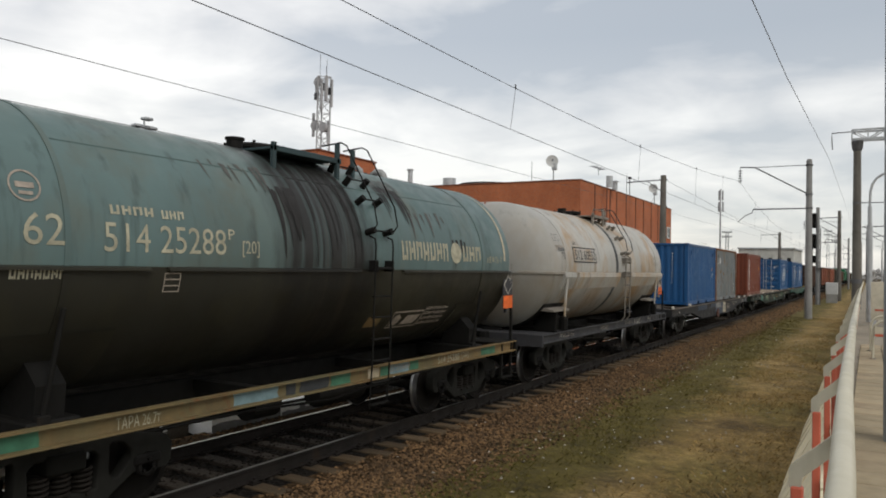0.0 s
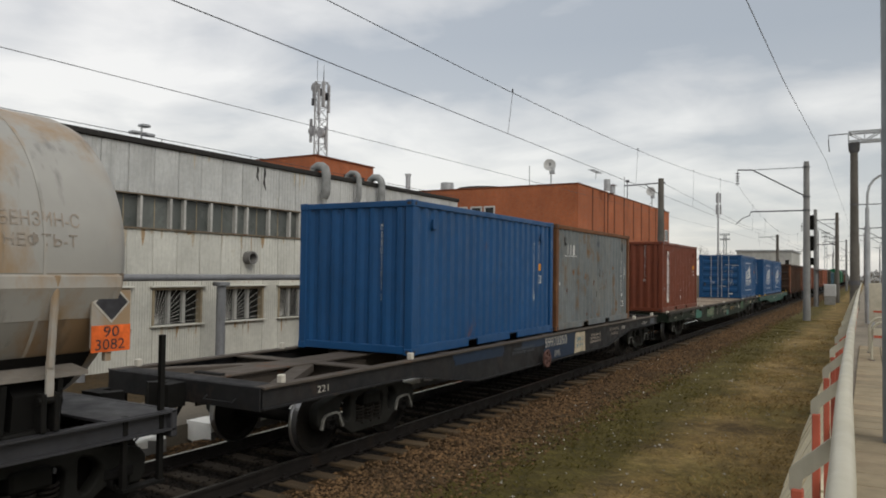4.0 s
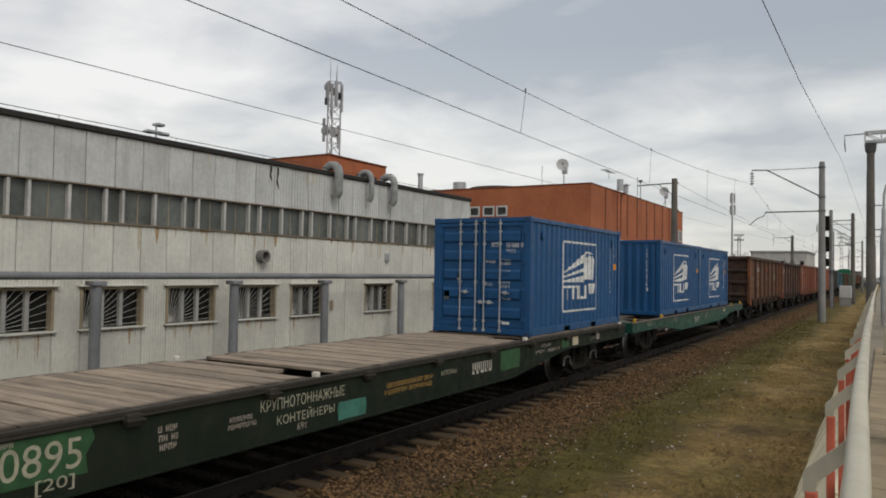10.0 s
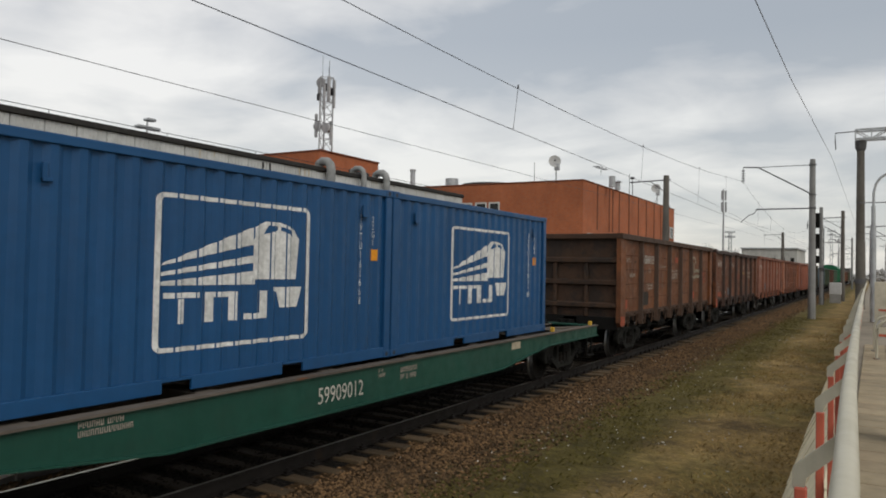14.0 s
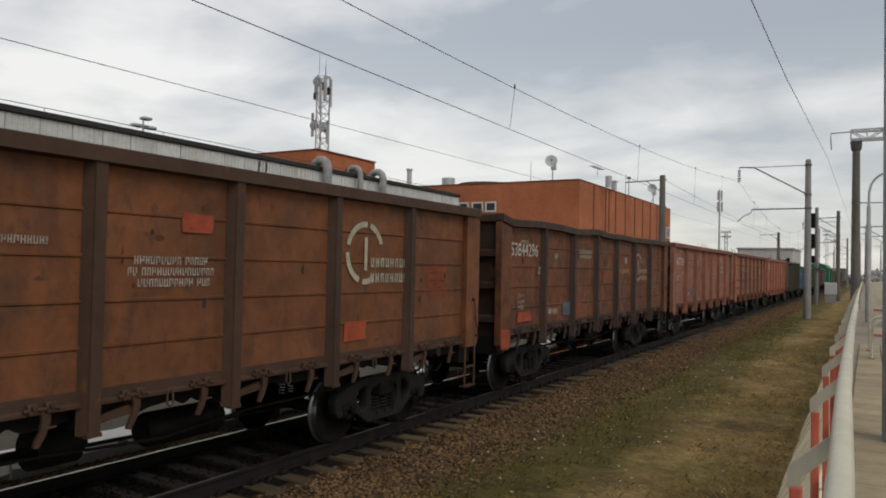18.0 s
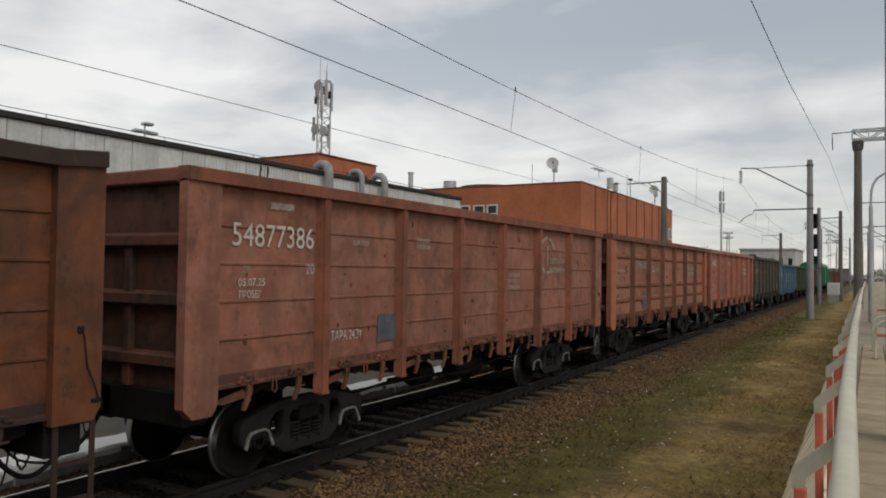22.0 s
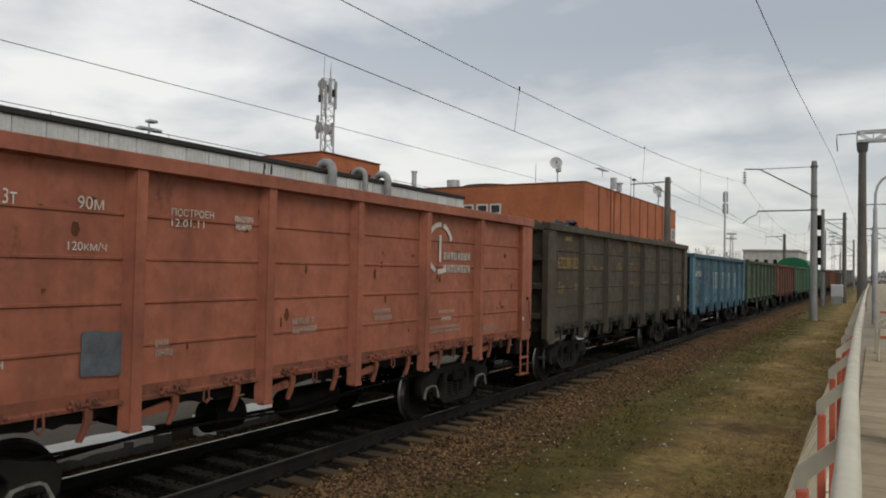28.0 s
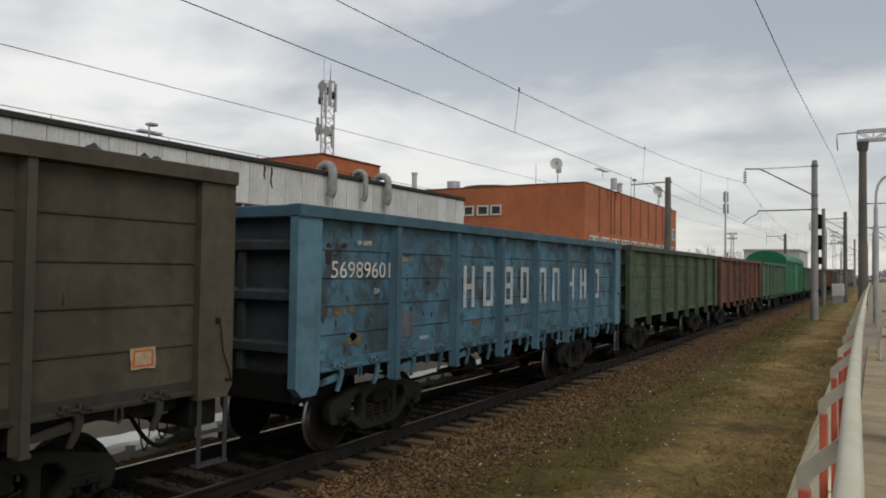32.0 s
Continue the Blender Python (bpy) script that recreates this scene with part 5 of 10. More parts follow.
    for e in (1, -1):
        turn = pose(0, ends[0], 0) if e < 0 else pose(0, ends[1], 0, 0, 0, 180)
        m = Mesh()
        m.box(-1.5, 1.5, -0.02, 0.05, 0.90, 1.18, 0.01)
        m.box(-1.46, 1.46, 0.05, 0.75, 1.15, 1.178)
        part("end_platform", m, sill_mat if light else gear_mat, w, at=turn)
    m = Mesh()
    b = ends[1]
    m.box(1.38, 1.43, b - 0.14, b - 0.09, 0.45, 1.95).box(1.38, 1.43, b - 0.55, b - 0.50, 0.45, 1.18)
    m.box(1.34, 1.46, b - 0.56, b - 0.08, 0.45, 0.48)
    part("corner_step", m, gear_mat, w)
    # ladder up the flank: a straight lower part, stub brackets with rungs round the barrel, two hoop rails
    m = Mesh()
    ly = ladder_y
    for y in (ly - 0.23, ly + 0.23) if light else (ly - 0.21, ly + 0.21):
        m.tube([(1.50, y, 3.06), (1.60, y, 3.02), (1.62, y, 2.92), (1.60, y, 1.3), (1.48, y, 1.16) if light else (1.56, y, 0.60)], 0.017 if light else 0.013, 6)
    lad = part("ladder", m, M["stub_grey"] if light else gear_mat, w, smooth=50)
    for z in ((1.48, 1.84, 2.20) if light else (0.64, 0.95, 1.26, 1.57, 1.88, 2.18)):
        m = Mesh()
        m.box(1.55, 1.62, ly - 0.2, ly + 0.2, z, z + 0.022, 0.004)
        part("rung", m, M["sill_grey"] if light else gear_mat, lad)
    for z in (2.47, 2.87) if light else (2.58,):
        m = Mesh()
        m.box(1.50, 1.64, ly - 0.19, ly + 0.19, z, z + 0.04, 0.008)
        for y in (ly - 0.19, ly + 0.19):
            m.box(1.48, 1.65, y - 0.015, y + 0.015, z - 0.03, z + 0.13, 0.005)
        part("step", m, M["stub_grey"] if light else gear_mat, lad)
    stub_mat = M["stub_grey"] if light else gear_mat
    for a in (15, 33, 47, 60):
        c, q = math.cos(radians(a)), math.sin(radians(a))
        for y in (ly - 0.21, ly + 0.21):
            m = Mesh()
            m.cyl((c * (TR - 0.01), y, TZ + q * (TR - 0.01)), (c * (TR + 0.15), y, TZ + q * (TR + 0.15)), 0.048, 10)
            part("ladder_bracket", m, stub_mat, lad, smooth=40)
        m = Mesh()
        m.cyl((c * (TR + 0.11), ly - 0.21, TZ + q * (TR + 0.11)), (c * (TR + 0.11), ly + 0.21, TZ + q * (TR + 0.11)), 0.013, 6)
        part("rung", m, gear_mat, lad)
    for y in (ly - 0.25, ly + 0.25):
        m = Mesh()
        m.tube([(0.62, y, 4.40), (0.98, y, 4.43), (1.08, y, 4.38), (1.60, y, 3.50), (1.66, y, 3.22), (1.56, y, 3.10)], 0.012, 6)
        part("ladder_rail", m, M["sill_grey"] if light else gear_mat, lad, smooth=50)
    # walkway and domes
    walk_mat = M["stub_grey"] if light else M["walk_teal"]
    by = ly + board_y
    m = Mesh()
    m.box(0.35, 0.93, by - 1.15, by + 0.24, 4.15, 4.18).box(0.89, 0.94, by - 1.15, by + 0.24, 4.12, 4.20, 0.008)
    board = part("walkway", m, walk_mat, w)
    part("walkway", Mesh().box(-0.93, -0.35, by - 1.15, by + 0.24, 4.15, 4.18), walk_mat, w)
    if not light:
        c, q = math.cos(radians(44)), math.sin(radians(44))
        m = Mesh()
        m.box(c * TR - 0.012, c * TR + 0.006, -3.9, 3.9, TZ + q * TR - 0.012, TZ + q * TR + 0.006)
        part("weld_seam", m, barrel, w)
    for x, y, top in ((0.91, ly - 0.25, 4.42), (0.80, ly + 0.25, 4.40), (0.91, by - 1.12, 4.24), (-0.9, by - 1.12, 4.24), (-0.9, ly + 0.2, 4.40)):
        m = Mesh()
        m.box(x - 0.03, x + 0.03, y - 0.03, y + 0.03, 3.86, top, 0.005)
        part("post", m, walk_mat, board)
    if light:
        m = Mesh()
        m.tube([(0.92, ly - 1.12, 4.22), (0.92, ly - 1.12, 4.36), (0.92, ly - 0.25, 4.38)], 0.010, 6)
        part("hand_rail", m, walk_mat, board)
    m = Mesh()
    m.lathe([(4.10, 0.34), (4.26, 0.34), (4.26, 0.40), (4.30, 0.40), (4.33, 0.34), (4.36, 0.0)], "z", (0, dome_y, 0), 24)
    for i in range(8):
        a = 2 * math.pi * i / 8
        m.cyl((0.4 * math.cos(a), dome_y + 0.4 * math.sin(a), 4.24), (0.4 * math.cos(a), dome_y + 0.4 * math.sin(a), 4.35), 0.02, 6)
    part("filler_hatch", m, gear_mat, w, smooth=40)
    m = Mesh()
    m.cyl((0.25, dome_y + valve, 4.1), (0.25, dome_y + valve, 4.30), 0.11, 12)
    m.cyl((0.25, dome_y + valve, 4.30), (0.25, dome_y + valve, 4.33), 0.13, 12)
    part("relief_valve", m, gear_mat, w, smooth=40)
    m = Mesh()
    if light:
        on_head(w, shell[0], curve_mesh("access_plate", rect(0.46, 0.30), M["patch_dark"]), -0.53, 1.41, "access_plate")
        on_head(w, shell[0], curve_mesh("access_plate", rect(0.07, 0.10), M["patch_dark"]), -0.09, 1.47, "access_plate")
    else:
        m.box(0.28, 0.70, shell[0] + 0.12, shell[0] + 0.32, 1.60, 1.86, 0.01)
        part("access_plate", m, lower, w, "dark plate on the barrel end")
    # hazard placard at the rear shoulder
    half += 0.11
    m = Mesh()
    m.box(1.45, 1.47, half - 0.62, half - 0.22, 1.88, 2.42)
    m.box(1.40, 1.45, half - 0.46, half - 0.40, 1.75, 1.95)
    part("placard_board", m, M["dark_mark"] if not light else belt_mat, w)
    plate = Mesh()
    plate.ext([(half - 0.42, 2.11), (half - 0.23, 2.305), (half - 0.42, 2.50), (half - 0.61, 2.305)], "x", 1.472, 1.476)
    part("hazard_diamond", plate, M["white_mark"], w, "black and white hazard diamond")
    plate = Mesh()
    plate.ext([(half - 0.42, 2.135), (half - 0.255, 2.305), (half - 0.42, 2.475), (half - 0.585, 2.305)], "x", 1.4765, 1.479)
    part("hazard_diamond", plate, M["dark_mark"], w)
    plate = Mesh()
    plate.box(1.472, 1.478, half - 0.62, half - 0.22, 1.84, 2.09)
    part("hazard_plate", plate, M["orange_mark"], w, "orange hazard number plate")
    add_air_gear(w, gear_mat)
    add_ends(w, ends[1], ends[0])
    for y in bogies:
        add_bogie(w, y)
    return w


def covered_car(front, mat, roof_mat, label, length=15.7):
    w = thing("covered_car", label, "freight car", (TRACK_X, front + length / 2, 0), "train cars")
    TRAIN.append((w, front + length / 2, LONG))
    h = length / 2
    m = Mesh()
    arc = [(1.55 * math.cos(radians(a)), 3.75 + 0.85 * math.sin(radians(a))) for a in range(0, 181, 15)]
    m.ext(arc, "y", -h, h)
    part("roof", m, roof_mat, w)
    m = Mesh()
    m.box(-1.46, 1.46, -h + 0.02, h - 0.02, 1.1, 3.75)
    part("body", m, mat, w)
    rib = Mesh()
    rib.box(0, 0.05, -0.05, 0.05, 1.1, 3.74, 0.01)
    rib = rib.data("wall_rib", mat)
    for s in (1, -1):
        for i in range(13):
            part("wall_rib", rib, None, w, at=pose(1.46 * s, -h + 0.1 + i * (length - 0.2) / 12, 0, 0, 0, 0 if s > 0 else 180))
        m = Mesh()
        m.box(1.46 if s > 0 else -1.54, 1.54 if s > 0 else -1.46, -1.3, 1.3, 1.2, 3.55, 0.02)
        part("sliding_door", m, mat, w)
    for e in (1, -1):
        for x in (-0.9, -0.3, 0.3, 0.9):
            m = Mesh()
            m.box(x - 0.05, x + 0.05, e * (h - 0.02) - 0.03, e * (h - 0.02) + 0.03, 1.1, 3.9)
            part("end_stake", m, mat, w)
    m = Mesh()
    m.box(-1.4, 1.4, -h, h, 0.9, 1.1, 0.02)
    part("under_frame", m, M["black_iron"], w)
    add_ends(w, h)
    for y in (-h + 2.6, h - 2.6):
        add_bogie(w, y)
    return w


# ---- the train, front to rear ----
M["tank_teal"] = tank_paint("teal_tank_paint", (0.088, 0.135, 0.134), None, band=(-1.40, 0.50), oil=(0.012, 0.0108, 0.0100), rust=0.45, rust_col=(0.100, 0.088, 0.056), dark=0.6)
M["tank_black"] = tank_paint("blackened_tank_paint", (0.0195, 0.0190, 0.0145), None, band=(-1.45, 0.6), oil=(0.0075, 0.0072, 0.0062), rust=0.6, rust_col=(0.034, 0.031, 0.018), dark=0.3)
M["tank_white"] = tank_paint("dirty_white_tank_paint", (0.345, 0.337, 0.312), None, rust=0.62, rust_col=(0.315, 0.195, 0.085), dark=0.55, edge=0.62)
# lower half: dirt and the underside's shade both put into a darker colour
M["tank_grey"] = tank_paint("shaded_dirty_white_tank_paint", (0.245, 0.235, 0.212), None, rust=0.75, rust_col=(0.22, 0.125, 0.048), dark=0.8, edge=0.62)
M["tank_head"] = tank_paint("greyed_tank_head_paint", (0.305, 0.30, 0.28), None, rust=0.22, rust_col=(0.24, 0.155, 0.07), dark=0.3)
# head's lower half, with underside shade and dirt in its colour
M["tank_head_low"] = tank_paint("shaded_greyed_tank_head_paint", (0.225, 0.22, 0.20), None, rust=0.55, rust_col=(0.16, 0.105, 0.05), dark=0.5)
M["faded_slate"] = marking("faded_slate_marking", (0.17, 0.165, 0.15))
M["stub_grey"] = paint("rusty_grey_bracket_paint", (0.20, 0.18, 0.155), 0.7, rust=0.4, rust_col=(0.16, 0.09, 0.04), streak=0)
M["walk_teal"] = paint("dark_teal_walkway_paint", (0.030, 0.050, 0.055), 0.7, dirt=0.4, rust=0.2)
M["ochre_sill"] = paint("ochre_sill_paint", (0.17, 0.115, 0.050), rust=0.5, fade=(0.05, 0.09, 0.06))
M["sill_grey"] = paint("dark_grey_sill", (0.040, 0.040, 0.044), 0.6, streak=0.2)
M["patch_green"] = plain("green_patch_paint", (0.045, 0.14, 0.085), 0.6, var=0.25)
M["patch_blue"] = plain("pale_blue_patch_paint", (0.14, 0.21, 0.23), 0.6, var=0.25)
M["patch_cream"] = plain("cream_patch_paint", (0.42, 0.36, 0.26), 0.6, var=0.25)
M["patch_dark"] = plain("dark_patch_paint", (0.035, 0.038, 0.042), 0.6, var=0.25)
M["patch_slate"] = plain("slate_patch_paint", (0.075, 0.085, 0.098), 0.6, var=0.35)
M["patch_navy"] = plain("navy_patch_paint", (0.009, 0.023, 0.050), 0.5, var=0.2)
M["patch_red"] = plain("red_lead_patch", (0.262, 0.050, 0.020), 0.6, var=0.35)
M["patch_teal"] = plain("turquoise_patch_paint", (0.048, 0.155, 0.12), 0.6, var=0.3)
M["patch_leaf"] = plain("leaf_green_patch_paint", (0.030, 0.085, 0.035), 0.6, var=0.25)
M["smear"] = marking("smeared_dark_marking", (0.10, 0.048, 0.036))
M["rust_scar"] = plain("dark_rust_scar", (0.085, 0.030, 0.012), 0.85, var=0.4)
M["patch_brick"] = plain("dull_brick_patch_paint", (0.165, 0.045, 0.022), 0.7, var=0.35)
M["olive_scar"] = plain("peeled_olive_primer", (0.075, 0.062, 0.035), 0.85, var=0.4)
M["soot_spot"] = plain("soot_spot", (0.030, 0.024, 0.019), 0.85, var=0.5)
M["yellow_stop"] = plain("yellow_stop_paint", (0.55, 0.33, 0.04), 0.6)
M["white_stop"] = plain("white_stop_paint", (0.55, 0.52, 0.45), 0.6)
M["box_white"] = marking("white_container_lettering", (0.72, 0.72, 0.70))
M["banner_white"] = plain("white_banner_vinyl", (0.68, 0.67, 0.63), 0.5, var=0.08)
M["banner_ink"] = marking("black_banner_ink", (0.03, 0.03, 0.03))
M["worn_white"] = paint("worn_white_lettering", (0.33, 0.37, 0.385), 0.7, var=0.3, dirt=0.3, rust=0.2, rust_col=(0.06, 0.14, 0.20), rust_scale=3)
M["label_tan"] = marking("yellowed_label_paper", (0.40, 0.30, 0.19))
M["label_red"] = marking("label_frame_print", (0.42, 0.11, 0.035))
M["tan_scar"] = plain("bared_tan_primer", (0.105, 0.078, 0.046), 0.85, var=0.45)
M["orange_label"] = marking("orange_label", (0.80, 0.32, 0.02))

def glyph(x, w, h, k):
    """One unlettered sign: two strokes with gaps between them, as a stencil leaves them."""
    s, g = w * 0.30, (0.02, 0.40, 0.74, 0.30)[k % 4] * h
    box = lambda a, b, c, d: [(a, c), (b, c), (b, d), (a, d)]
    return [box(x, x + s, 0, h), box(x + w - s, x + w, 0.06 * h * (k % 3), h), box(x + s * 1.12, x + w - s * 1.12, g, g + 0.24 * h)]


def stencil(car, u, z, w, h, mat, n):
    """A word as plain bars of its size."""
    wrap(car, "", u, z, w, h, mat, "stencil_mark", loops=[q for k in range(n) for q in glyph(w / n * k, w / n * 0.78, h, k)])


tank1 = tank_car(2.65, "dark teal tank car with blackened lower half and oil stains", M["tank_teal"], M["tank_black"], M["ochre_sill"], M["black_iron"], M["black_iron"], 0.69, -0.30, 2.58, board_y=-0.42, valve=-0.60)
wrap(tank1, "62", -4.34, 2.76, 0.36, 0.28, M["cream_mark"])
wrap(tank1, "514 25288", -3.60, 2.72, 1.46, 0.28, M["cream_mark"])
wrap(tank1, "[20]", -1.90, 2.70, 0.26, 0.19, M["cream_mark"])
wrap(tank1, "P", -2.10, 2.89, 0.09, 0.12, M["cream_mark"])
stencil(tank1, -3.52, 3.08, 0.50, 0.09, M["cream_mark"], 4)
stencil(tank1, -2.95, 3.07, 0.29, 0.09, M["cream_mark"], 3)
stencil(tank1, 1.32, 2.73, 1.42, 0.30, M["cream_mark"], 7)
disc = [(0.19 + 0.18 * math.cos(a), 0.19 + 0.18 * math.sin(a)) for a in [2 * math.pi * k / 20 for k in range(20)]]
wrap(tank1, "", 2.78, 2.69, 0.38, 0.38, M["cream_mark"], "painted_emblem", loops=[disc])
stencil(tank1, 3.21, 2.74, 0.70, 0.27, M["cream_mark"], 3)
wrap(tank1, "НЕФТЬ-Т", 4.12, 2.72, 0.62, 0.13, M["cream_mark"])
stencil(tank1, -4.44, 2.46, 0.50, 0.10, M["cream_mark"], 7)
ring = [(0.14 * math.cos(a), 0.14 * math.sin(a)) for a in [2 * math.pi * k / 28 for k in range(28)]]
wrap(tank1, "", -4.44, 3.12, 0.3, 0.3, M["dim_mark"], "painted_emblem", loops=[[(0.15 + x, 0.15 + y) for x, y in ring], [(0.15 + x * 0.88, 0.15 + y * 0.88) for x, y in ring], [(0.07, 0.13), (0.23, 0.13), (0.23, 0.18), (0.07, 0.18)], [(0.09, 0.07), (0.21, 0.07), (0.21, 0.10), (0.09, 0.10)]])
wrap(tank1, "", -2.92, 2.32, 0.20, 0.20, M["dim_mark"], "frame_mark", loops=[[(0, 0), (0.2, 0), (0.2, 0.2), (0, 0.2)], [(0.012, 0.012), (0.188, 0.012), (0.188, 0.06), (0.012, 0.06)], [(0.012, 0.075), (0.188, 0.075), (0.188, 0.125), (0.012, 0.125)], [(0.012, 0.14), (0.188, 0.14), (0.188, 0.188), (0.012, 0.188)]])
wrap(tank1, "", 1.50, 1.64, 0.85, 0.28, M["dim_mark"], "frame_mark", loops=[[(0, 0), (0.85, 0), (0.85, 0.28), (0, 0.28)], [(0.02, 0.02), (0.83, 0.02), (0.83, 0.25), (0.02, 0.25)], [(0.05, 0.04), (0.22, 0.04), (0.27, 0.16), (0.16, 0.23), (0.07, 0.2)], [(0.34, 0.05), (0.72, 0.05), (0.80, 0.2), (0.42, 0.2)]])
for k in range(4):
    stencil(tank1, 2.38, 1.66 + 0.085 * k, 0.72, 0.05, M["dim_mark"], 6)
wrap(tank1, "", 0.86, 1.70, 0.36, 0.16, M["ochre_sill"], "paint_patch", loops=rect(0.36, 0.16))
wrap(tank1, "", -5.0, 2.66, 0.42, 0.16, M["tank_black"], "data_plate", loops=[[(0, 0), (0.26, 0), (0.26, 0.14), (0, 0.14)], [(0.015, 0.015), (0.245, 0.015), (0.245, 0.125), (0.015, 0.125)]])
letters(tank1, "ТАРА 26.7т", -3.37, 0.995, 0.50, 0.12, 1.426, M["cream_mark"])
letters(tank1, "514 25288", 2.55, 1.0, 0.72, 0.12, 1.426, M["cream_mark"])
letters(tank1, "[20]", 3.35, 1.0, 0.25, 0.12, 1.426, M["cream_mark"])
letters(tank1, "АВТОРЕЖИМ", 1.15, 1.03, 0.55, 0.08, 1.427, M["dim_mark"])
for u, ww, c in ((-4.55, 0.45, "patch_green"), (-1.9, 0.7, "patch_blue"), (-1.05, 0.16, "patch_dark"), (-0.80, 0.55, "patch_dark"), (-0.20, 0.42, "patch_green"), (0.62, 0.26, "patch_cream"), (0.92, 0.24, "patch_green"), (1.18, 0.5, "patch_blue"), (1.70, 0.25, "patch_green"), (4.1, 0.55, "patch_green")):
    patch(tank1, u, 0.992, ww, 0.155, 1.421, M[c])
m = Mesh()
m.lathe([(5.02, TR * 0.93), (5.02, TR * 0.985), (4.86, TR + 0.006), (4.82, TR + 0.004)], "y", (0, 0, TZ), 40, arc=(2, 100))
part("rim_stripe", m, M["patch_cream"], tank1, "cream painted rim stripe", smooth=40)
m = Mesh()
m.lathe([(-5.02, TR * 0.93), (-5.02, TR * 0.985), (-4.86, TR + 0.006), (-4.82, TR + 0.004)], "y", (0, 0, TZ), 40, arc=(2, 100))
part("rim_stripe", m, M["patch_cream"], tank1, "cream painted rim stripe", smooth=40)

def drips(car, u0, u1, top, lo, hi, n, mat, seed):
    """Oil runs down the barrel from the walkway, uneven in length."""
    rnd = random.Random(seed)
    u = 0.0
    for i in range(n):
        w, h = rnd.uniform(0.025, 0.09), rnd.uniform(lo, hi)
        u = (u1 - u0) * (i + rnd.uniform(0, 0.9)) / n
        lean = rnd.uniform(-0.02, 0.06)
        loop = [(0.0, h), (w * 0.20 + lean * 0.5, h * 0.45), (w * 0.40 + lean, 0.03), (w * 0.5 + lean, 0.0), (w * 0.62 + lean, 0.03), (w * 0.85 + lean * 0.5, h * 0.5), (w, h)]
        wrap(car, "", u0 + u, top - h - rnd.uniform(0, 0.08), w, h, mat, "oil_run", lift=0.004 + 0.0004 * i, loops=[loop])


M["oil_run"] = plain("dried_oil", (0.016, 0.0145, 0.0135), 0.5, var=0.35, spec=0.2)
M["rust_run"] = plain("thin_oil_film", (0.062, 0.060, 0.055), 0.5, var=0.3)
drips(tank1, 1.15, 1.75, 3.90, 0.20, 0.62, 11, M["oil_run"], 1)
drips(tank1, 1.7, 2.8, 3.55, 0.12, 0.45, 7, M["rust_run"], 2)
drips(tank1, 1.1, 1.8, 4.02, 0.15, 0.35, 7, M["rust_run"], 6)
drips(tank1, -2.25, -1.2, 3.86, 0.10, 0.34, 8, M["rust_run"], 3)
drips(tank1, -0.9, 0.45, 4.05, 0.6, 1.5, 10, M["oil_run"], 4)
drips(tank1, -1.30, -0.85, 3.62, 0.35, 1.0, 11, M["oil_run"], 14)
drips(tank1, 2.75, 3.4, 3.16, 0.2, 0.6, 4, M["oil_run"], 5)

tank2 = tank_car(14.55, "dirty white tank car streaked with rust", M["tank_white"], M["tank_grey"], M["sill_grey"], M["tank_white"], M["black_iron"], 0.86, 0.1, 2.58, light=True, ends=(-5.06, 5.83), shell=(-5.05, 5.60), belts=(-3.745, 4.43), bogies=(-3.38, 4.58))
m = Mesh()
m.lathe([(0.10, TR + 0.001), (0.10, TR + 0.004), (0.30, TR + 0.004), (0.30, TR + 0.001)], "y", (0, 0, TZ), 64)
part("painted_band", m, M["patch_dark"], tank2, "dark painted band round the barrel", smooth=40)
wrap(tank2, "512 60552", -3.14, 2.88, 1.48, 0.24, M["dark_mark"], lift=0.016)
wrap(tank2, "", -3.21, 2.84, 1.62, 0.32, M["tank_white"], "number_board", lift=0.011, loops=rect(1.62, 0.32))
wrap(tank2, "", -3.24, 2.81, 1.68, 0.38, M["dark_mark"], "number_board", lift=0.007, loops=rect(1.68, 0.38))
wrap(tank2, "72", -3.98, 2.88, 0.20, 0.15, M["dark_mark"])
stencil(tank2, -4.16, 3.06, 0.40, 0.08, M["patch_slate"], 7)
for u in (-4.32, -4.10):
    wrap(tank2, "", u, 3.30, 0.17, 0.15, M["patch_slate"], "frame_mark", loops=[[(0, 0), (0.17, 0), (0.17, 0.15), (0, 0.15)], [(0.008, 0.008), (0.162, 0.008), (0.162, 0.142), (0.008, 0.142)]])
wrap(tank2, "", 2.55, 2.62, 0.17, 0.20, M["tank_grey"], "data_plate", lift=0.012, loops=rect(0.17, 0.20))
wrap(tank2, "66т", -3.10, 3.24, 0.22, 0.09, M["dark_mark"])
wrap(tank2, "20", -2.54, 2.35, 0.22, 0.15, M["dark_mark"])
stencil(tank2, -4.25, 3.10, 0.42, 0.10, M["dim_mark"], 6)
wrap(tank2, "БЕНЗИН-С", 4.05, 2.99, 0.70, 0.13, M["dim_mark"])
wrap(tank2, "НЕФТЬ-Т", 4.08, 2.81, 0.64, 0.12, M["dim_mark"])
for k in range(4):
    stencil(tank2, 2.6 + 0.08 * (k % 2), 2.42 - 0.12 * k, 0.85, 0.06, M["dim_mark"], 6)
letters(tank2, "ТАРА", -3.91, 1.02, 0.28, 0.11, 1.426, M["white_mark"])
part("painted_mark", Mesh().ext([(-4.22, 0.99), (-3.96, 0.99), (-3.96, 1.14), (-4.22, 1.14)], "x", 1.424, 1.427), M["dark_mark"], tank2)
patch(tank2, -3.60, 1.03, 0.28, 0.09, 1.426, M["dim_mark"])
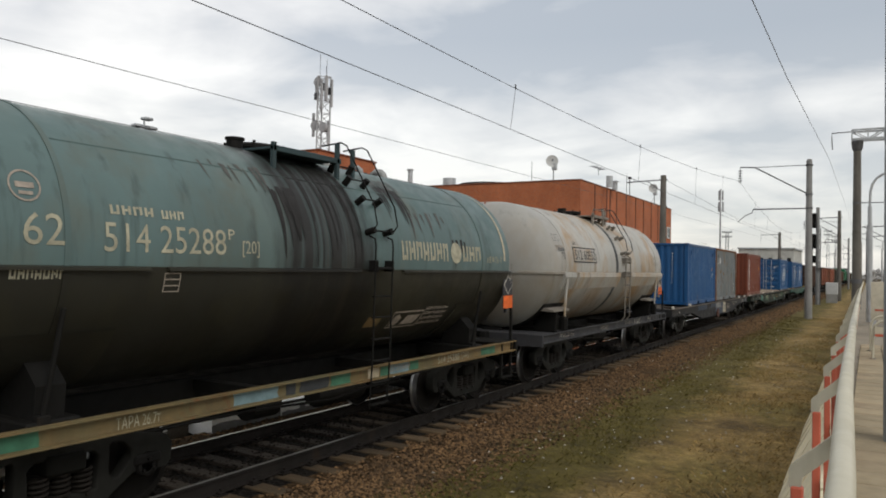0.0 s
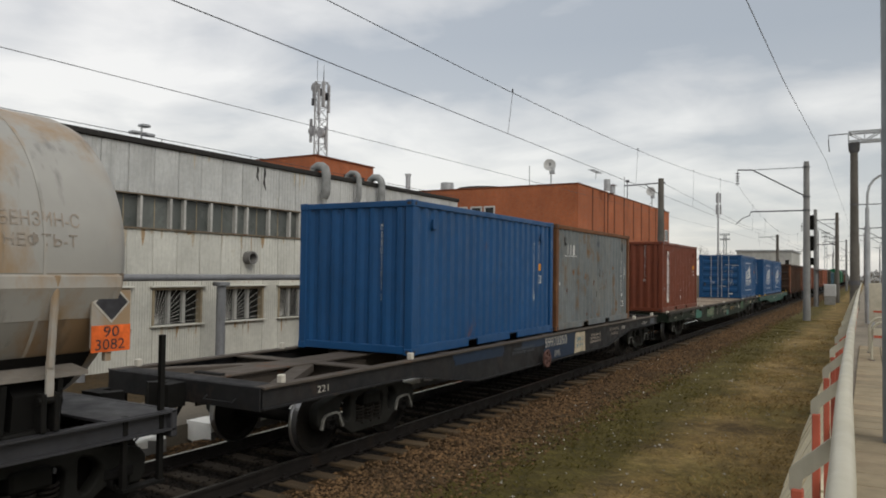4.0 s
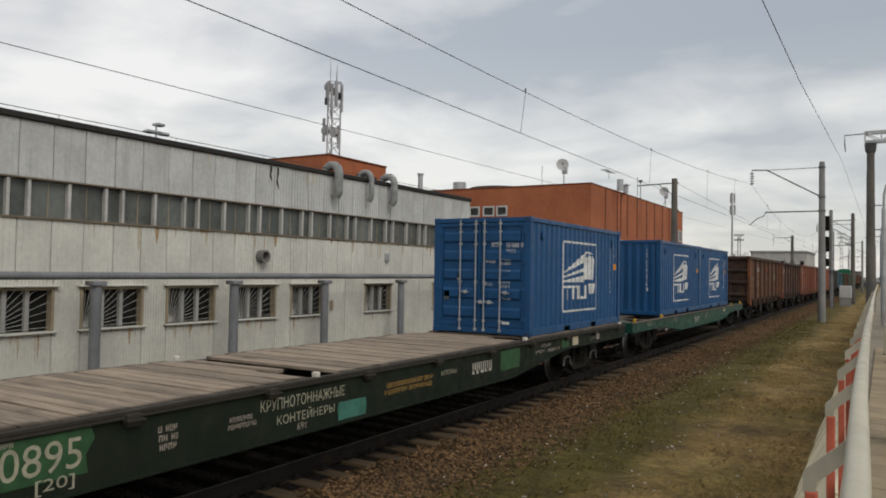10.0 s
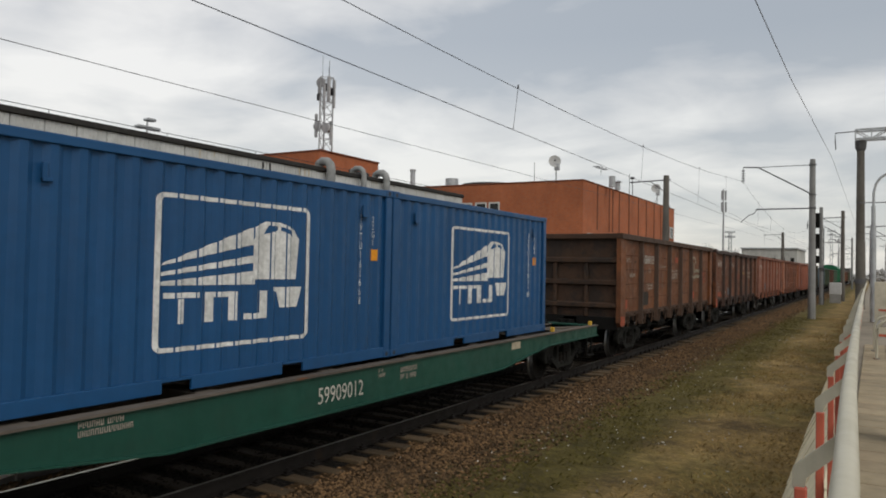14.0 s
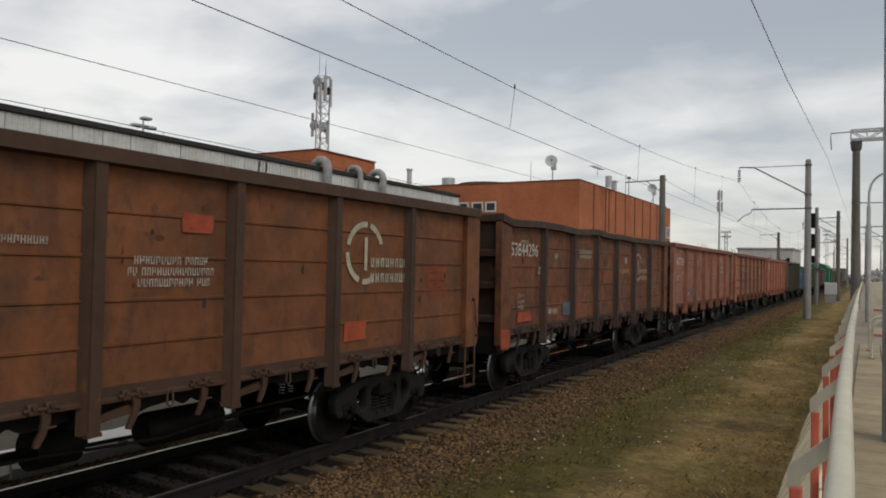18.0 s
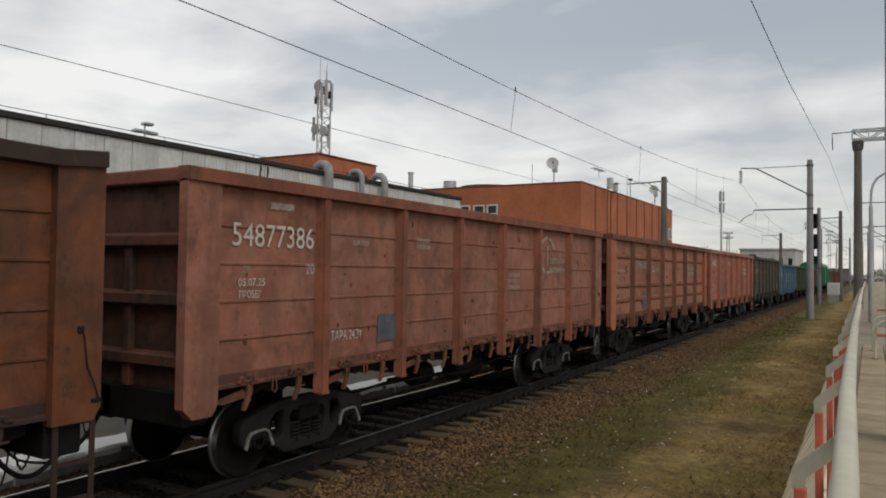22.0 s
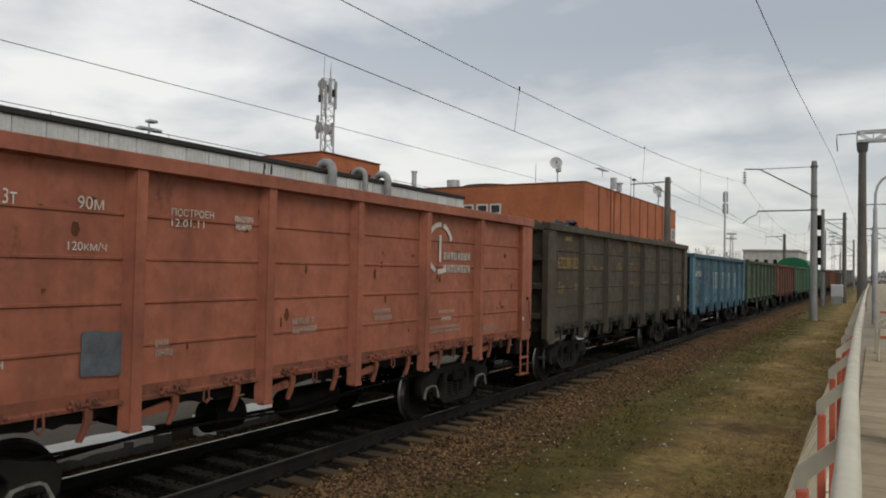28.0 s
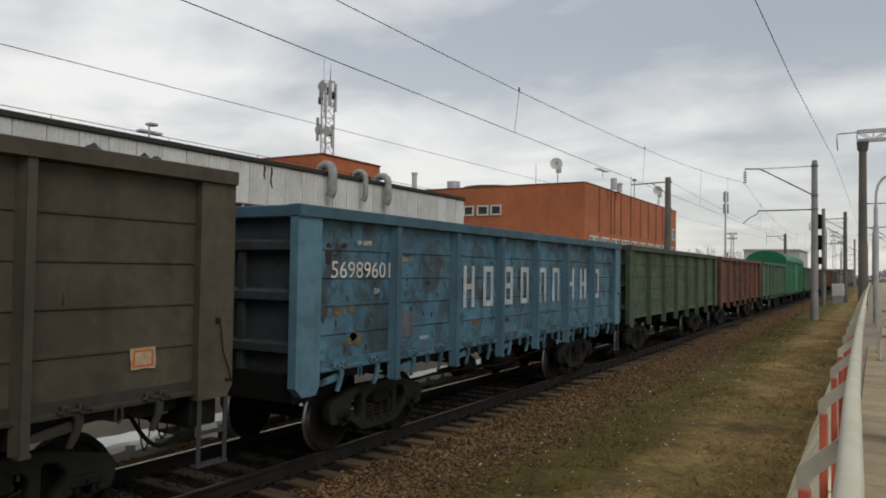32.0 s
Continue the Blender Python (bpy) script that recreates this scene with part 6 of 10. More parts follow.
patch(tank2, -3.58, 1.045, 0.24, 0.06, 1.428, M["dark_mark"])
patch(tank2, -3.18, 1.01, 0.19, 0.13, 1.426, M["dim_mark"])
patch(tank2, -3.165, 1.02, 0.16, 0.045, 1.428, M["dark_mark"])
patch(tank2, -3.165, 1.08, 0.16, 0.045, 1.428, M["dark_mark"])
for words, u, v, ww in (("ДР", 0.20, 2.48, 0.14), ("12.04.2022", 0.09, 2.37, 0.46)):
    on_head(tank2, -5.05, text_mesh(words, M["patch_slate"], ww, 0.08), u, v)
rnd = random.Random(8)
for u, v, ww in ((-0.50, 3.15, 0.34), (-0.50, 3.05, 0.62), (-0.46, 2.95, 0.52), (-0.46, 2.84, 0.30), (-0.56, 2.47, 0.26), (-0.56, 2.37, 0.28)):
    n = int(ww / 0.075)
    for i in range(n):
        on_head(tank2, -5.05, curve_mesh("stencil_mark", rect(0.05 * rnd.uniform(0.6, 1.1), 0.07), M["faded_slate"]), u + ww * i / n, v, "stencil_mark")
letters(tank2, "51260552", 2.22, 1.0, 0.72, 0.13, 1.426, M["white_mark"])
letters(tank2, "[20]", 3.75, 1.02, 0.30, 0.11, 1.426, M["white_mark"])
letters(tank2, "АВТОРЕЖИМ", 1.25, 1.02, 0.62, 0.09, 1.426, M["dim_mark"])
letters(tank2, "ОГНЕОПАСНО", -0.98, 1.0, 0.64, 0.13, 1.426, M["dim_mark"])
wrap(tank2, "ИГ", 0.09, 2.47, 0.15, 0.10, M["dark_mark"])
wrap(tank2, "ГИ", 0.09, 2.31, 0.15, 0.10, M["dark_mark"])
letters(tank2, "90", 5.01, 1.98, 0.16, 0.10, 1.480, M["dark_mark"])
letters(tank2, "3082", 4.93, 1.86, 0.30, 0.10, 1.480, M["dark_mark"])

# first flat, two boxes
M["flat_dark"] = paint("worn_black_flat_paint", (0.0135, 0.014, 0.0155), 0.7, rust=0.3, rust_col=(0.05, 0.035, 0.028), soot=0.4, fade=(0.021, 0.020, 0.0195))
M["flat_top"] = paint("dusty_flat_top", (0.085, 0.070, 0.057), 0.75, rust=0.4, streak=0)
flat1 = flat_car(27.15, 18.4, M["flat_dark"], "worn black container flat car with navy patches", 1.22, 0.62, 0.27, (3.2, 5.4), stops=(0.4, 3.3, 15.9, 18.0), stop_mat=M["white_stop"], edge_mat=M["flat_top"], marks=[
    ("#", 4.6, 0.98, 1.9, 0.20, "patch_navy"), ("#", 8.58, 0.66, 1.93, 0.53, "patch_navy"), ("#", 7.4, 1.02, 1.18, 0.16, "patch_navy"), ("59970350", 8.64, 0.95, 1.32, 0.21, "white_mark"), ("[20]", 9.20, 0.70, 0.33, 0.14, "white_mark"),
    ("#", 10.53, 0.66, 0.72, 0.50, "patch_cream"), ("=", 10.62, 0.76, 0.52, 0.30, "teal_mark", 2), ("=", 11.6, 0.80, 0.95, 0.26, "dim_mark", 3), ("60т", 14.40, 1.0, 0.30, 0.11, "white_mark"),
    ("КРУПНОТОННАЖНЫЕ", 13.25, 1.02, 0.85, 0.09, "dim_mark"), ("КОНТЕЙНЕРЫ", 13.35, 0.90, 0.68, 0.09, "dim_mark"), ("АВТОРЕЖИМ", 16.5, 1.02, 0.6, 0.08, "white_mark"), ("=", 6.9, 0.94, 1.3, 0.15, "patch_slate", 2),
    ("221", 1.0, 1.02, 0.22, 0.09, "white_mark"), ("#", 17.6, 0.98, 0.5, 0.18, "patch_slate")])
M["pink_rust"] = plain("pinkish_rust", (0.10, 0.050, 0.041), 0.8, var=0.3)
plate_wheel(flat1, pose(1.56, -0.76, 0.74), 0.185, M["pink_rust"])
M["box_blue"] = paint("blue_box_paint", (0.008, 0.062, 0.172), 0.42, var=0.12, rust=0.05, dirt=0.15, streak=0.2)
M["box_blue2"] = paint("bright_blue_box_paint", (0.009, 0.064, 0.170), 0.40, var=0.10, dirt=0.12, streak=0.15)
M["box_grey"] = paint("weathered_grey_box_paint", (0.135, 0.150, 0.154), 0.6, var=0.18, rust=0.75, rust_col=(0.135, 0.075, 0.028), rust_scale=2.2, dirt=0.2, fade=(0.175, 0.175, 0.158))
M["box_rust"] = paint("rusted_post_paint", (0.13, 0.055, 0.022), 0.7, rust=0.5, rust_col=(0.22, 0.10, 0.04))
M["box_red"] = paint("oxide_red_box_paint", (0.140, 0.035, 0.016), 0.5, var=0.12, dirt=0.15, streak=0.2)
box_container(30.69, 1.235, M["box_blue"], "blue corrugated shipping container with white lettering on a flat car", marks=[
    ("|MBBU520675", 5.00, 0.96, 0.09, 1.13, "white_mark"), ("6", 5.0, 0.80, 0.07, 0.11, "white_mark"), ("[", 4.97, 0.775, 0.12, 0.16, "white_mark"), ("|22G1", 5.30, 1.67, 0.08, 0.44, "white_mark"), ("#", 5.27, 1.45, 0.13, 0.16, "orange_label"), ("[", 5.26, 1.16, 0.15, 0.18, "white_mark"), ("C", 5.32, 1.26, 0.06, 0.05, "white_mark"), ("97", 5.29, 1.18, 0.09, 0.05, "white_mark")],
    front_marks=[("|MBBU520675", 1.75, 0.90, 0.09, 1.30, "white_mark")])
box_container(36.96, 1.235, M["box_grey"], "weathered grey shipping container with rust scars on a flat car", post_mat=M["box_rust"], marks=[
    ("|GATU128421", 5.33, 0.86, 0.09, 1.38, "white_mark"), ("4", 5.33, 0.70, 0.09, 0.12, "white_mark"), ("|22G1", 5.62, 1.25, 0.09, 0.46, "white_mark"), ("#", 0.30, 1.10, 0.07, 0.07, "white_mark"), ("[", 5.30, 0.42, 0.14, 0.16, "white_mark"),
    ("=", 0.65, 1.82, 0.96, 0.03, "white_mark", 1), ("#", 0.86, 1.86, 0.045, 0.25, "white_mark"), ("#", 0.98, 1.86, 0.045, 0.25, "white_mark"), ("#", 1.10, 1.86, 0.045, 0.25, "white_mark"), ("#", 1.22, 1.86, 0.045, 0.25, "white_mark"), ("#", 1.34, 1.86, 0.045, 0.25, "white_mark"), ("#", 3.05, 2.15, 0.16, 0.12, "patch_slate"), ("#", 3.55, 2.12, 0.13, 0.12, "patch_slate")] + [("blob", u, v, ww, hh, c) for u, v, ww, hh, c in ((2.80, 1.02, 0.10, 0.26, "rust_scar"), (2.95, 0.70, 0.08, 0.30, "soot_spot"), (3.20, 1.25, 0.11, 0.32, "soot_spot"), (3.24, 0.78, 0.10, 0.42, "rust_scar"), (3.50, 1.22, 0.10, 0.30, "rust_scar"), (3.55, 0.84, 0.09, 0.28, "ochre_mark"), (3.86, 1.36, 0.10, 0.20, "soot_spot"), (3.90, 0.95, 0.08, 0.36, "rust_scar"), (4.18, 1.28, 0.08, 0.24, "ochre_mark"), (4.42, 0.86, 0.09, 0.66, "rust_scar"), (4.47, 1.50, 0.12, 0.12, "ochre_mark"), (2.45, 0.95, 0.09, 0.30, "rust_scar"), (2.05, 1.20, 0.10, 0.22, "ochre_mark"), (1.60, 0.90, 0.09, 0.34, "rust_scar"), (1.20, 1.30, 0.08, 0.24, "ochre_mark"), (3.0, 0.22, 0.22, 0.08, "ochre_mark"), (4.7, 0.28, 0.2, 0.10, "ochre_mark"), (2.2, 0.24, 0.16, 0.12, "rust_scar"), (0.7, 0.8, 0.09, 0.3, "rust_scar"))])

# long flat with a timber deck
M["flat_green"] = paint("dark_green_flat_paint", (0.0095, 0.0160, 0.0092), 0.68, rust=0.2, rust_col=(0.034, 0.026, 0.016), fade=(0.018, 0.021, 0.014), spec=0.2)
M["flat_edge"] = paint("grimy_deck_edge", (0.032, 0.028, 0.022), 0.75, streak=0)


def deck_wood():
    s = Shade("weathered_deck_boards", (0.300, 0.240, 0.182), 0.85)
    k = 4.0
    s.random(0.72, 1.22)
    s.value(s.noise(3.0, 7, (0.35, 4.0, 1), shift=k), 0.72, 1.22)
    s.value(s.noise(26, 6, (0.10, 3, 1), shift=k, rough=0.7), 0.48, 1.30)
    s.mix(s.span(s.noise(0.7, 6, shift=k + 5), 0.56, 0.70, 0.0, 0.7), (0.070, 0.050, 0.038))
    n = s.t.nodes
    sep = n.new("ShaderNodeSeparateXYZ")
    link(s.t, s.vec, sep.inputs[0])
    away = n.new("ShaderNodeMath")
    away.operation = "ABSOLUTE"
    link(s.t, sep.outputs["X"], away.inputs[0])
    s.mix(s.span(away.outputs[0], 1.24, 1.36, 0.0, 0.85), (0.040, 0.031, 0.025))     # greasy board ends
    s.relief(s.noise(30, 5, (0.10, 3, 1), shift=k), 0.5, 0.01)
    return s.done()


M["deck"] = deck_wood()
flat_car(46.60, 25.3, M["flat_green"], "long dark green flat car with a worn timber deck", 1.185, 0.56, 0.30, (4.4, 7.2), deck=M["deck"], stops=(0.78, 6.95, 12.6, 18.9, 25.0), stop_mat=M["white_stop"], braces=False, edge_mat=M["flat_edge"], bogies=(-8.93, 10.07), cut=0.70, marks=[
    ("ТАРА 25", 1.55, 0.95, 0.45, 0.09, "cream_mark"), ("L", 2.9, 1.0, 0.06, 0.09, "cream_mark"), ("=", 4.55, 0.93, 0.60, 0.20, "dim_mark", 2), ("#", 5.46, 0.80, 1.15, 0.37, "patch_teal"), ("05.09.30", 6.60, 0.90, 0.32, 0.08, "cream_mark"),
    ("#", 7.86, 0.74, 1.62, 0.40, "patch_leaf"), ("94130895", 7.95, 0.80, 1.46, 0.28, "cream_mark"), ("[20]", 9.0, 0.62, 0.35, 0.14, "cream_mark"), ("=", 10.2, 0.75, 0.26, 0.28, "dim_mark", 3), ("=", 11.1, 0.80, 0.42, 0.16, "dim_mark", 2),
    ("КРУПНОТОННАЖНЫЕ", 11.58, 0.93, 1.52, 0.14, "cream_mark"), ("КОНТЕЙНЕРЫ", 11.85, 0.74, 1.05, 0.14, "cream_mark"), ("69т", 12.2, 0.62, 0.18, 0.09, "dim_mark"), ("#", 12.98, 0.60, 0.60, 0.24, "patch_teal"),
    ("=", 13.96, 0.78, 1.38, 0.20, "yellow_mark", 2), ("=", 8.15, 1.08, 0.7, 0.07, "dim_mark", 1), ("КР", 6.66, 1.0, 0.12, 0.07, "dim_mark"), ("УПОРЫ", 15.55, 0.90, 0.5, 0.08, "cream_mark"), ("=", 16.56, 0.76, 0.80, 0.28, "white_mark", 1), ("#", 17.70, 0.74, 0.84, 0.38, "patch_leaf"),
    ("АВТОРЕЖИМ", 19.55, 1.03, 0.5, 0.07, "dim_mark"), ("ПРИПИСАН", 19.25, 0.92, 0.5, 0.065, "dim_mark"), ("=", 19.85, 0.90, 0.75, 0.09, "dim_mark", 1), ("#", 20.72, 0.92, 0.42, 0.22, "patch_leaf"), ("#", 21.36, 0.93, 0.36, 0.20, "patch_cream"), ("L", 22.55, 0.97, 0.05, 0.08, "cream_mark"), ("(06)", 22.68, 0.97, 0.18, 0.08, "dim_mark"), ("#", 22.98, 0.96, 0.22, 0.14, "dim_mark")])
box_container(47.20, 1.25, M["box_red"], "oxide red shipping container with a white banner on a timber deck", marks=[
    ("#", 0.76, 0.33, 0.36, 1.92, "banner_white"), ("=", 0.85, 0.52, 0.18, 1.28, "banner_ink", 9), ("#", 0.86, 1.94, 0.17, 0.17, "banner_ink"), ("|GCNU138349", 4.67, 0.98, 0.09, 1.27, "white_mark"), ("0", 4.67, 0.84, 0.08, 0.11, "white_mark"), ("|22G1", 4.98, 1.32, 0.09, 0.45, "white_mark"), ("#", 5.34, 1.61, 0.12, 0.15, "orange_label"), ("[", 5.34, 1.35, 0.12, 0.18, "white_mark"),
    ("blob", 2.93, 0.58, 0.16, 0.34, "white_mark"), ("#", 2.93, 0.42, 0.16, 0.12, "white_mark"), ("#", 0.44, 0.80, 0.12, 0.12, "white_mark"), ("#", 5.50, 0.78, 0.08, 0.10, "white_mark")],
    front_marks=[("|GCNU138349", 1.75, 1.29, 0.09, 1.17, "white_mark"), ("0", 1.73, 1.11, 0.08, 0.11, "white_mark"), ("#", 0.52, 1.18, 0.07, 0.06, "white_mark"), ("#", 0.60, 1.42, 0.05, 0.05, "white_mark")])
MARK = [("|IVTU161668", 5.31, 0.84, 0.08, 1.33, "white_mark"), ("|22G1", 5.60, 1.73, 0.08, 0.43, "white_mark"), ("#", 5.59, 1.49, 0.12, 0.17, "orange_label")]
box_container(66.02, 1.25, M["box_blue2"], "bright blue shipping container with closed doors and a white locomotive emblem", door=True, logo=True, marks=MARK, front_marks=[
    ("IVTU", 1.50, 1.92, 0.22, 0.11, "white_mark"), ("161668", 1.85, 1.92, 0.30, 0.11, "white_mark"), ("0", 2.20, 1.92, 0.06, 0.11, "white_mark"), ("22G1", 1.85, 1.77, 0.22, 0.11, "white_mark"), ("30 480 kg", 1.70, 1.62, 0.26, 0.055, "white_mark"), ("67 200 lb", 1.72, 1.54, 0.24, 0.055, "white_mark"), ("MAX GROSS", 1.32, 1.58, 0.26, 0.055, "white_mark"),
    ("2 120 kg", 1.72, 1.38, 0.22, 0.055, "white_mark"), ("4 675 lb", 1.74, 1.30, 0.21, 0.055, "white_mark"), ("TARE", 1.30, 1.34, 0.12, 0.055, "white_mark"), ("28 360 kg", 1.70, 1.12, 0.25, 0.055, "white_mark"), ("62 530 lb", 1.70, 1.04, 0.25, 0.055, "white_mark"), ("PAYLOAD", 1.30, 1.08, 0.22, 0.055, "white_mark"),
    ("33.2 CU.M", 1.74, 0.86, 0.26, 0.055, "white_mark"), ("1 173 CU.FT", 1.72, 0.78, 0.28, 0.055, "white_mark"), ("CU. CAP", 1.32, 0.84, 0.20, 0.055, "white_mark"), ("#", 0.28, 0.74, 0.14, 0.20, "patch_slate"), ("#", 0.62, 1.20, 0.10, 0.12, "white_mark"), ("#", 1.76, 0.24, 0.18, 0.06, "white_mark")])

# green flat, two matching boxes
M["flat_bright"] = paint("green_flat_paint", (0.010, 0.060, 0.042), 0.5, var=0.15, rust=0.2, dirt=0.2, streak=0.25)
M["flat_bare"] = paint("brown_grey_flat_top", (0.105, 0.088, 0.072), 0.75, streak=0, rust=0.3)
flat_car(72.65, 18.8, M["flat_bright"], "green container flat car with yellow corner stops", 1.20, 0.66, 0.28, (3.3, 5.6), stops=(0.35, 3.35, 15.95, 18.45), bogies=(-6.8, 7.95), stop_mat=M["yellow_stop"], edge_mat=M["flat_bare"], marks=[
    ("ТАРА 22.0т", 1.50, 1.02, 0.48, 0.10, "white_mark"), ("59909012", 7.90, 0.80, 0.95, 0.22, "white_mark"), ("=", 9.2, 0.98, 0.2, 0.16, "dim_mark", 2), ("=", 9.75, 0.88, 0.5, 0.22, "dim_mark", 2), ("=", 4.6, 1.0, 0.6, 0.16, "dim_mark", 2), ("#", 13.7, 1.0, 0.4, 0.14, "patch_cream")])
box_container(76.38, 1.225, M["box_blue2"], "bright blue shipping container with a white locomotive emblem", logo=True, marks=MARK, front_marks=[("|IVTU161920", 1.93, 1.00, 0.08, 1.28, "white_mark"), ("5", 1.93, 0.84, 0.08, 0.11, "white_mark")])
box_container(82.46, 1.225, M["box_blue2"], "bright blue shipping container with a white locomotive emblem", logo=True, marks=[("|IVTU161911", 5.11, 0.96, 0.08, 1.22, "white_mark"), ("8", 5.11, 0.80, 0.07, 0.11, "white_mark"), ("|22G1", 5.40, 1.73, 0.08, 0.43, "white_mark"), ("#", 5.39, 1.49, 0.12, 0.17, "orange_label")])

# gondolas
G0, GP = 92.76, 14.11
M["g_brown"] = paint("rust_brown_gondola_paint", (0.152, 0.055, 0.0205), 0.65, var=0.24, dent=0.5, soot=0.32, rust=0.4, rust_col=(0.20, 0.062, 0.02), dirt=0.35)
M["g_brown_dark"] = paint("dark_brown_stake_paint", (0.055, 0.029, 0.0175), 0.65, rust=0.2, dirt=0.5)
# brown end: soot, plus the car gap's shade as a darker base colour
M["g_brown_end"] = paint("shaded_sooty_brown_end_paint", (0.056, 0.030, 0.018), 0.7, rust=0.3, dirt=0.5, soot=0.75)
M["g_rust"] = paint("deep_rust_gondola_paint", (0.138, 0.047, 0.019), 0.65, rust=0.5, rust_col=(0.185, 0.052, 0.019), dirt=0.5, dent=0.5, soot=0.50)
M["g_rust_dark"] = paint("sooty_rust_stake", (0.042, 0.021, 0.015), 0.65, soot=0.4, rust=0.3, dirt=0.5)
M["g_pink"] = paint("faded_red_gondola_paint", (0.240, 0.096, 0.062), 0.7, var=0.2, rust=0.25, dirt=0.35, soot=0.3, dent=0.5, fade=(0.30, 0.150, 0.115))
M["g_pink_post"] = paint("faded_red_stake_paint", (0.205, 0.069, 0.038), 0.65, rust=0.2, dirt=0.4, streak=0.8, soot=0.3)
M["g_orange"] = paint("patchy_orange_gondola_paint", (0.262, 0.104, 0.062), 0.65, soot=0.18, dent=0.4, var=0.24, rust=0.45, rust_scale=2.6, rust_col=(0.120, 0.042, 0.020), dirt=0.2, fade=(0.36, 0.190, 0.140))
M["g_rib"] = paint("orange_rib_paint", (0.215, 0.076, 0.036), 0.65, var=0.25, rust=0.9, rust_scale=2.6, rust_col=(0.10, 0.036, 0.016), dirt=0.3)
M["g_rose"] = paint("rosy_red_gondola_paint", (0.280, 0.096, 0.057), 0.6, var=0.2, dent=0.5, rust=0.25, rust_col=(0.09, 0.03, 0.015), dirt=0.22, soot=0.15)
M["g_olive"] = paint("dark_olive_gondola_paint", (0.059, 0.050, 0.034), 0.7, var=0.26, dirt=0.4, rust=0.15, rust_col=(0.05, 0.032, 0.02), soot=0.25, dent=0.5)
M["g_olive_post"] = paint("dark_olive_stake_paint", (0.050, 0.044, 0.032), 0.7, var=0.2, dirt=0.4, streak=0.5)
M["g_blue"] = paint("sky_blue_gondola_paint", (0.048, 0.128, 0.185), 0.6, var=0.26, dent=0.5, soot=0.7, rust=0.55, rust_col=(0.075, 0.052, 0.036), dirt=0.5, fade=(0.085, 0.150, 0.185))
M["g_blue_corner"] = paint("chalky_blue_corner_paint", (0.075, 0.155, 0.205), 0.65, var=0.2, dent=0.4, rust=0.25, rust_col=(0.06, 0.05, 0.04), dirt=0.4, streak=0.5)
M["g_blue_post"] = paint("sooty_blue_stake_paint", (0.040, 0.090, 0.125), 0.65, dirt=0.5, rust=0.25)
# blue end, base colour darkened for shade between the cars, with soot
M["g_blue_end"] = paint("shaded_sooty_blue_end_paint", (0.030, 0.042, 0.050), 0.75, dirt=0.4, soot=0.6)
M["g_green"] = paint("dull_green_gondola_paint", (0.046, 0.078, 0.043), 0.65, var=0.28, rust=0.6, rust_col=(0.10, 0.075, 0.04), dirt=0.5, soot=0.5, fade=(0.075, 0.105, 0.062))
M["g_green_post"] = paint("rusty_dark_green_stake_paint", (0.036, 0.052, 0.030), 0.7, rust=0.6, rust_col=(0.055, 0.033, 0.020), dirt=0.5)
M["g_maroon"] = paint("maroon_gondola_paint", (0.105, 0.040, 0.024), 0.65, var=0.25, rust=0.4, rust_col=(0.16, 0.085, 0.05), dirt=0.45, soot=0.5)
M["g_green2"] = paint("grey_green_gondola_paint", (0.060, 0.10, 0.065), 0.65, rust=0.3, dirt=0.35)
M["c_green"] = paint("bright_green_car_paint", (0.010, 0.128, 0.056), 0.5, var=0.14, dirt=0.3)
M["g_olive_low"] = paint("sooty_olive_sill_paint", (0.028, 0.025, 0.019), 0.75, dirt=0.4)
# red ends: gap shade put into the dark base, soot over it
M["g_red_end"] = paint("shaded_sooty_red_end_paint", (0.100, 0.040, 0.026), 0.7, dirt=0.4, soot=0.7)
M["g_red_low"] = paint("grimy_red_sill_paint", (0.150, 0.056, 0.030), 0.75, rust=0.6, rust_col=(0.085, 0.034, 0.015), dirt=0.5, soot=0.6)
M["g_rose_low"] = paint("grimy_rose_sill_paint", (0.195, 0.066, 0.038), 0.75, rust=0.4, rust_col=(0.10, 0.038, 0.018), dirt=0.4, soot=0.5)
M["g_orange_post"] = paint("sooty_orange_stake_paint", (0.155, 0.056, 0.030), 0.7, rust=0.3, dirt=0.5, soot=0.4, streak=0.6)
M["g_brick"] = paint("plain_brick_red_paint", (0.285, 0.100, 0.048), 0.65, var=0.14, rust=0.1, dirt=0.15)
M["coal"] = plain("lump_coal", (0.018, 0.018, 0.019), 0.5, var=0.4)

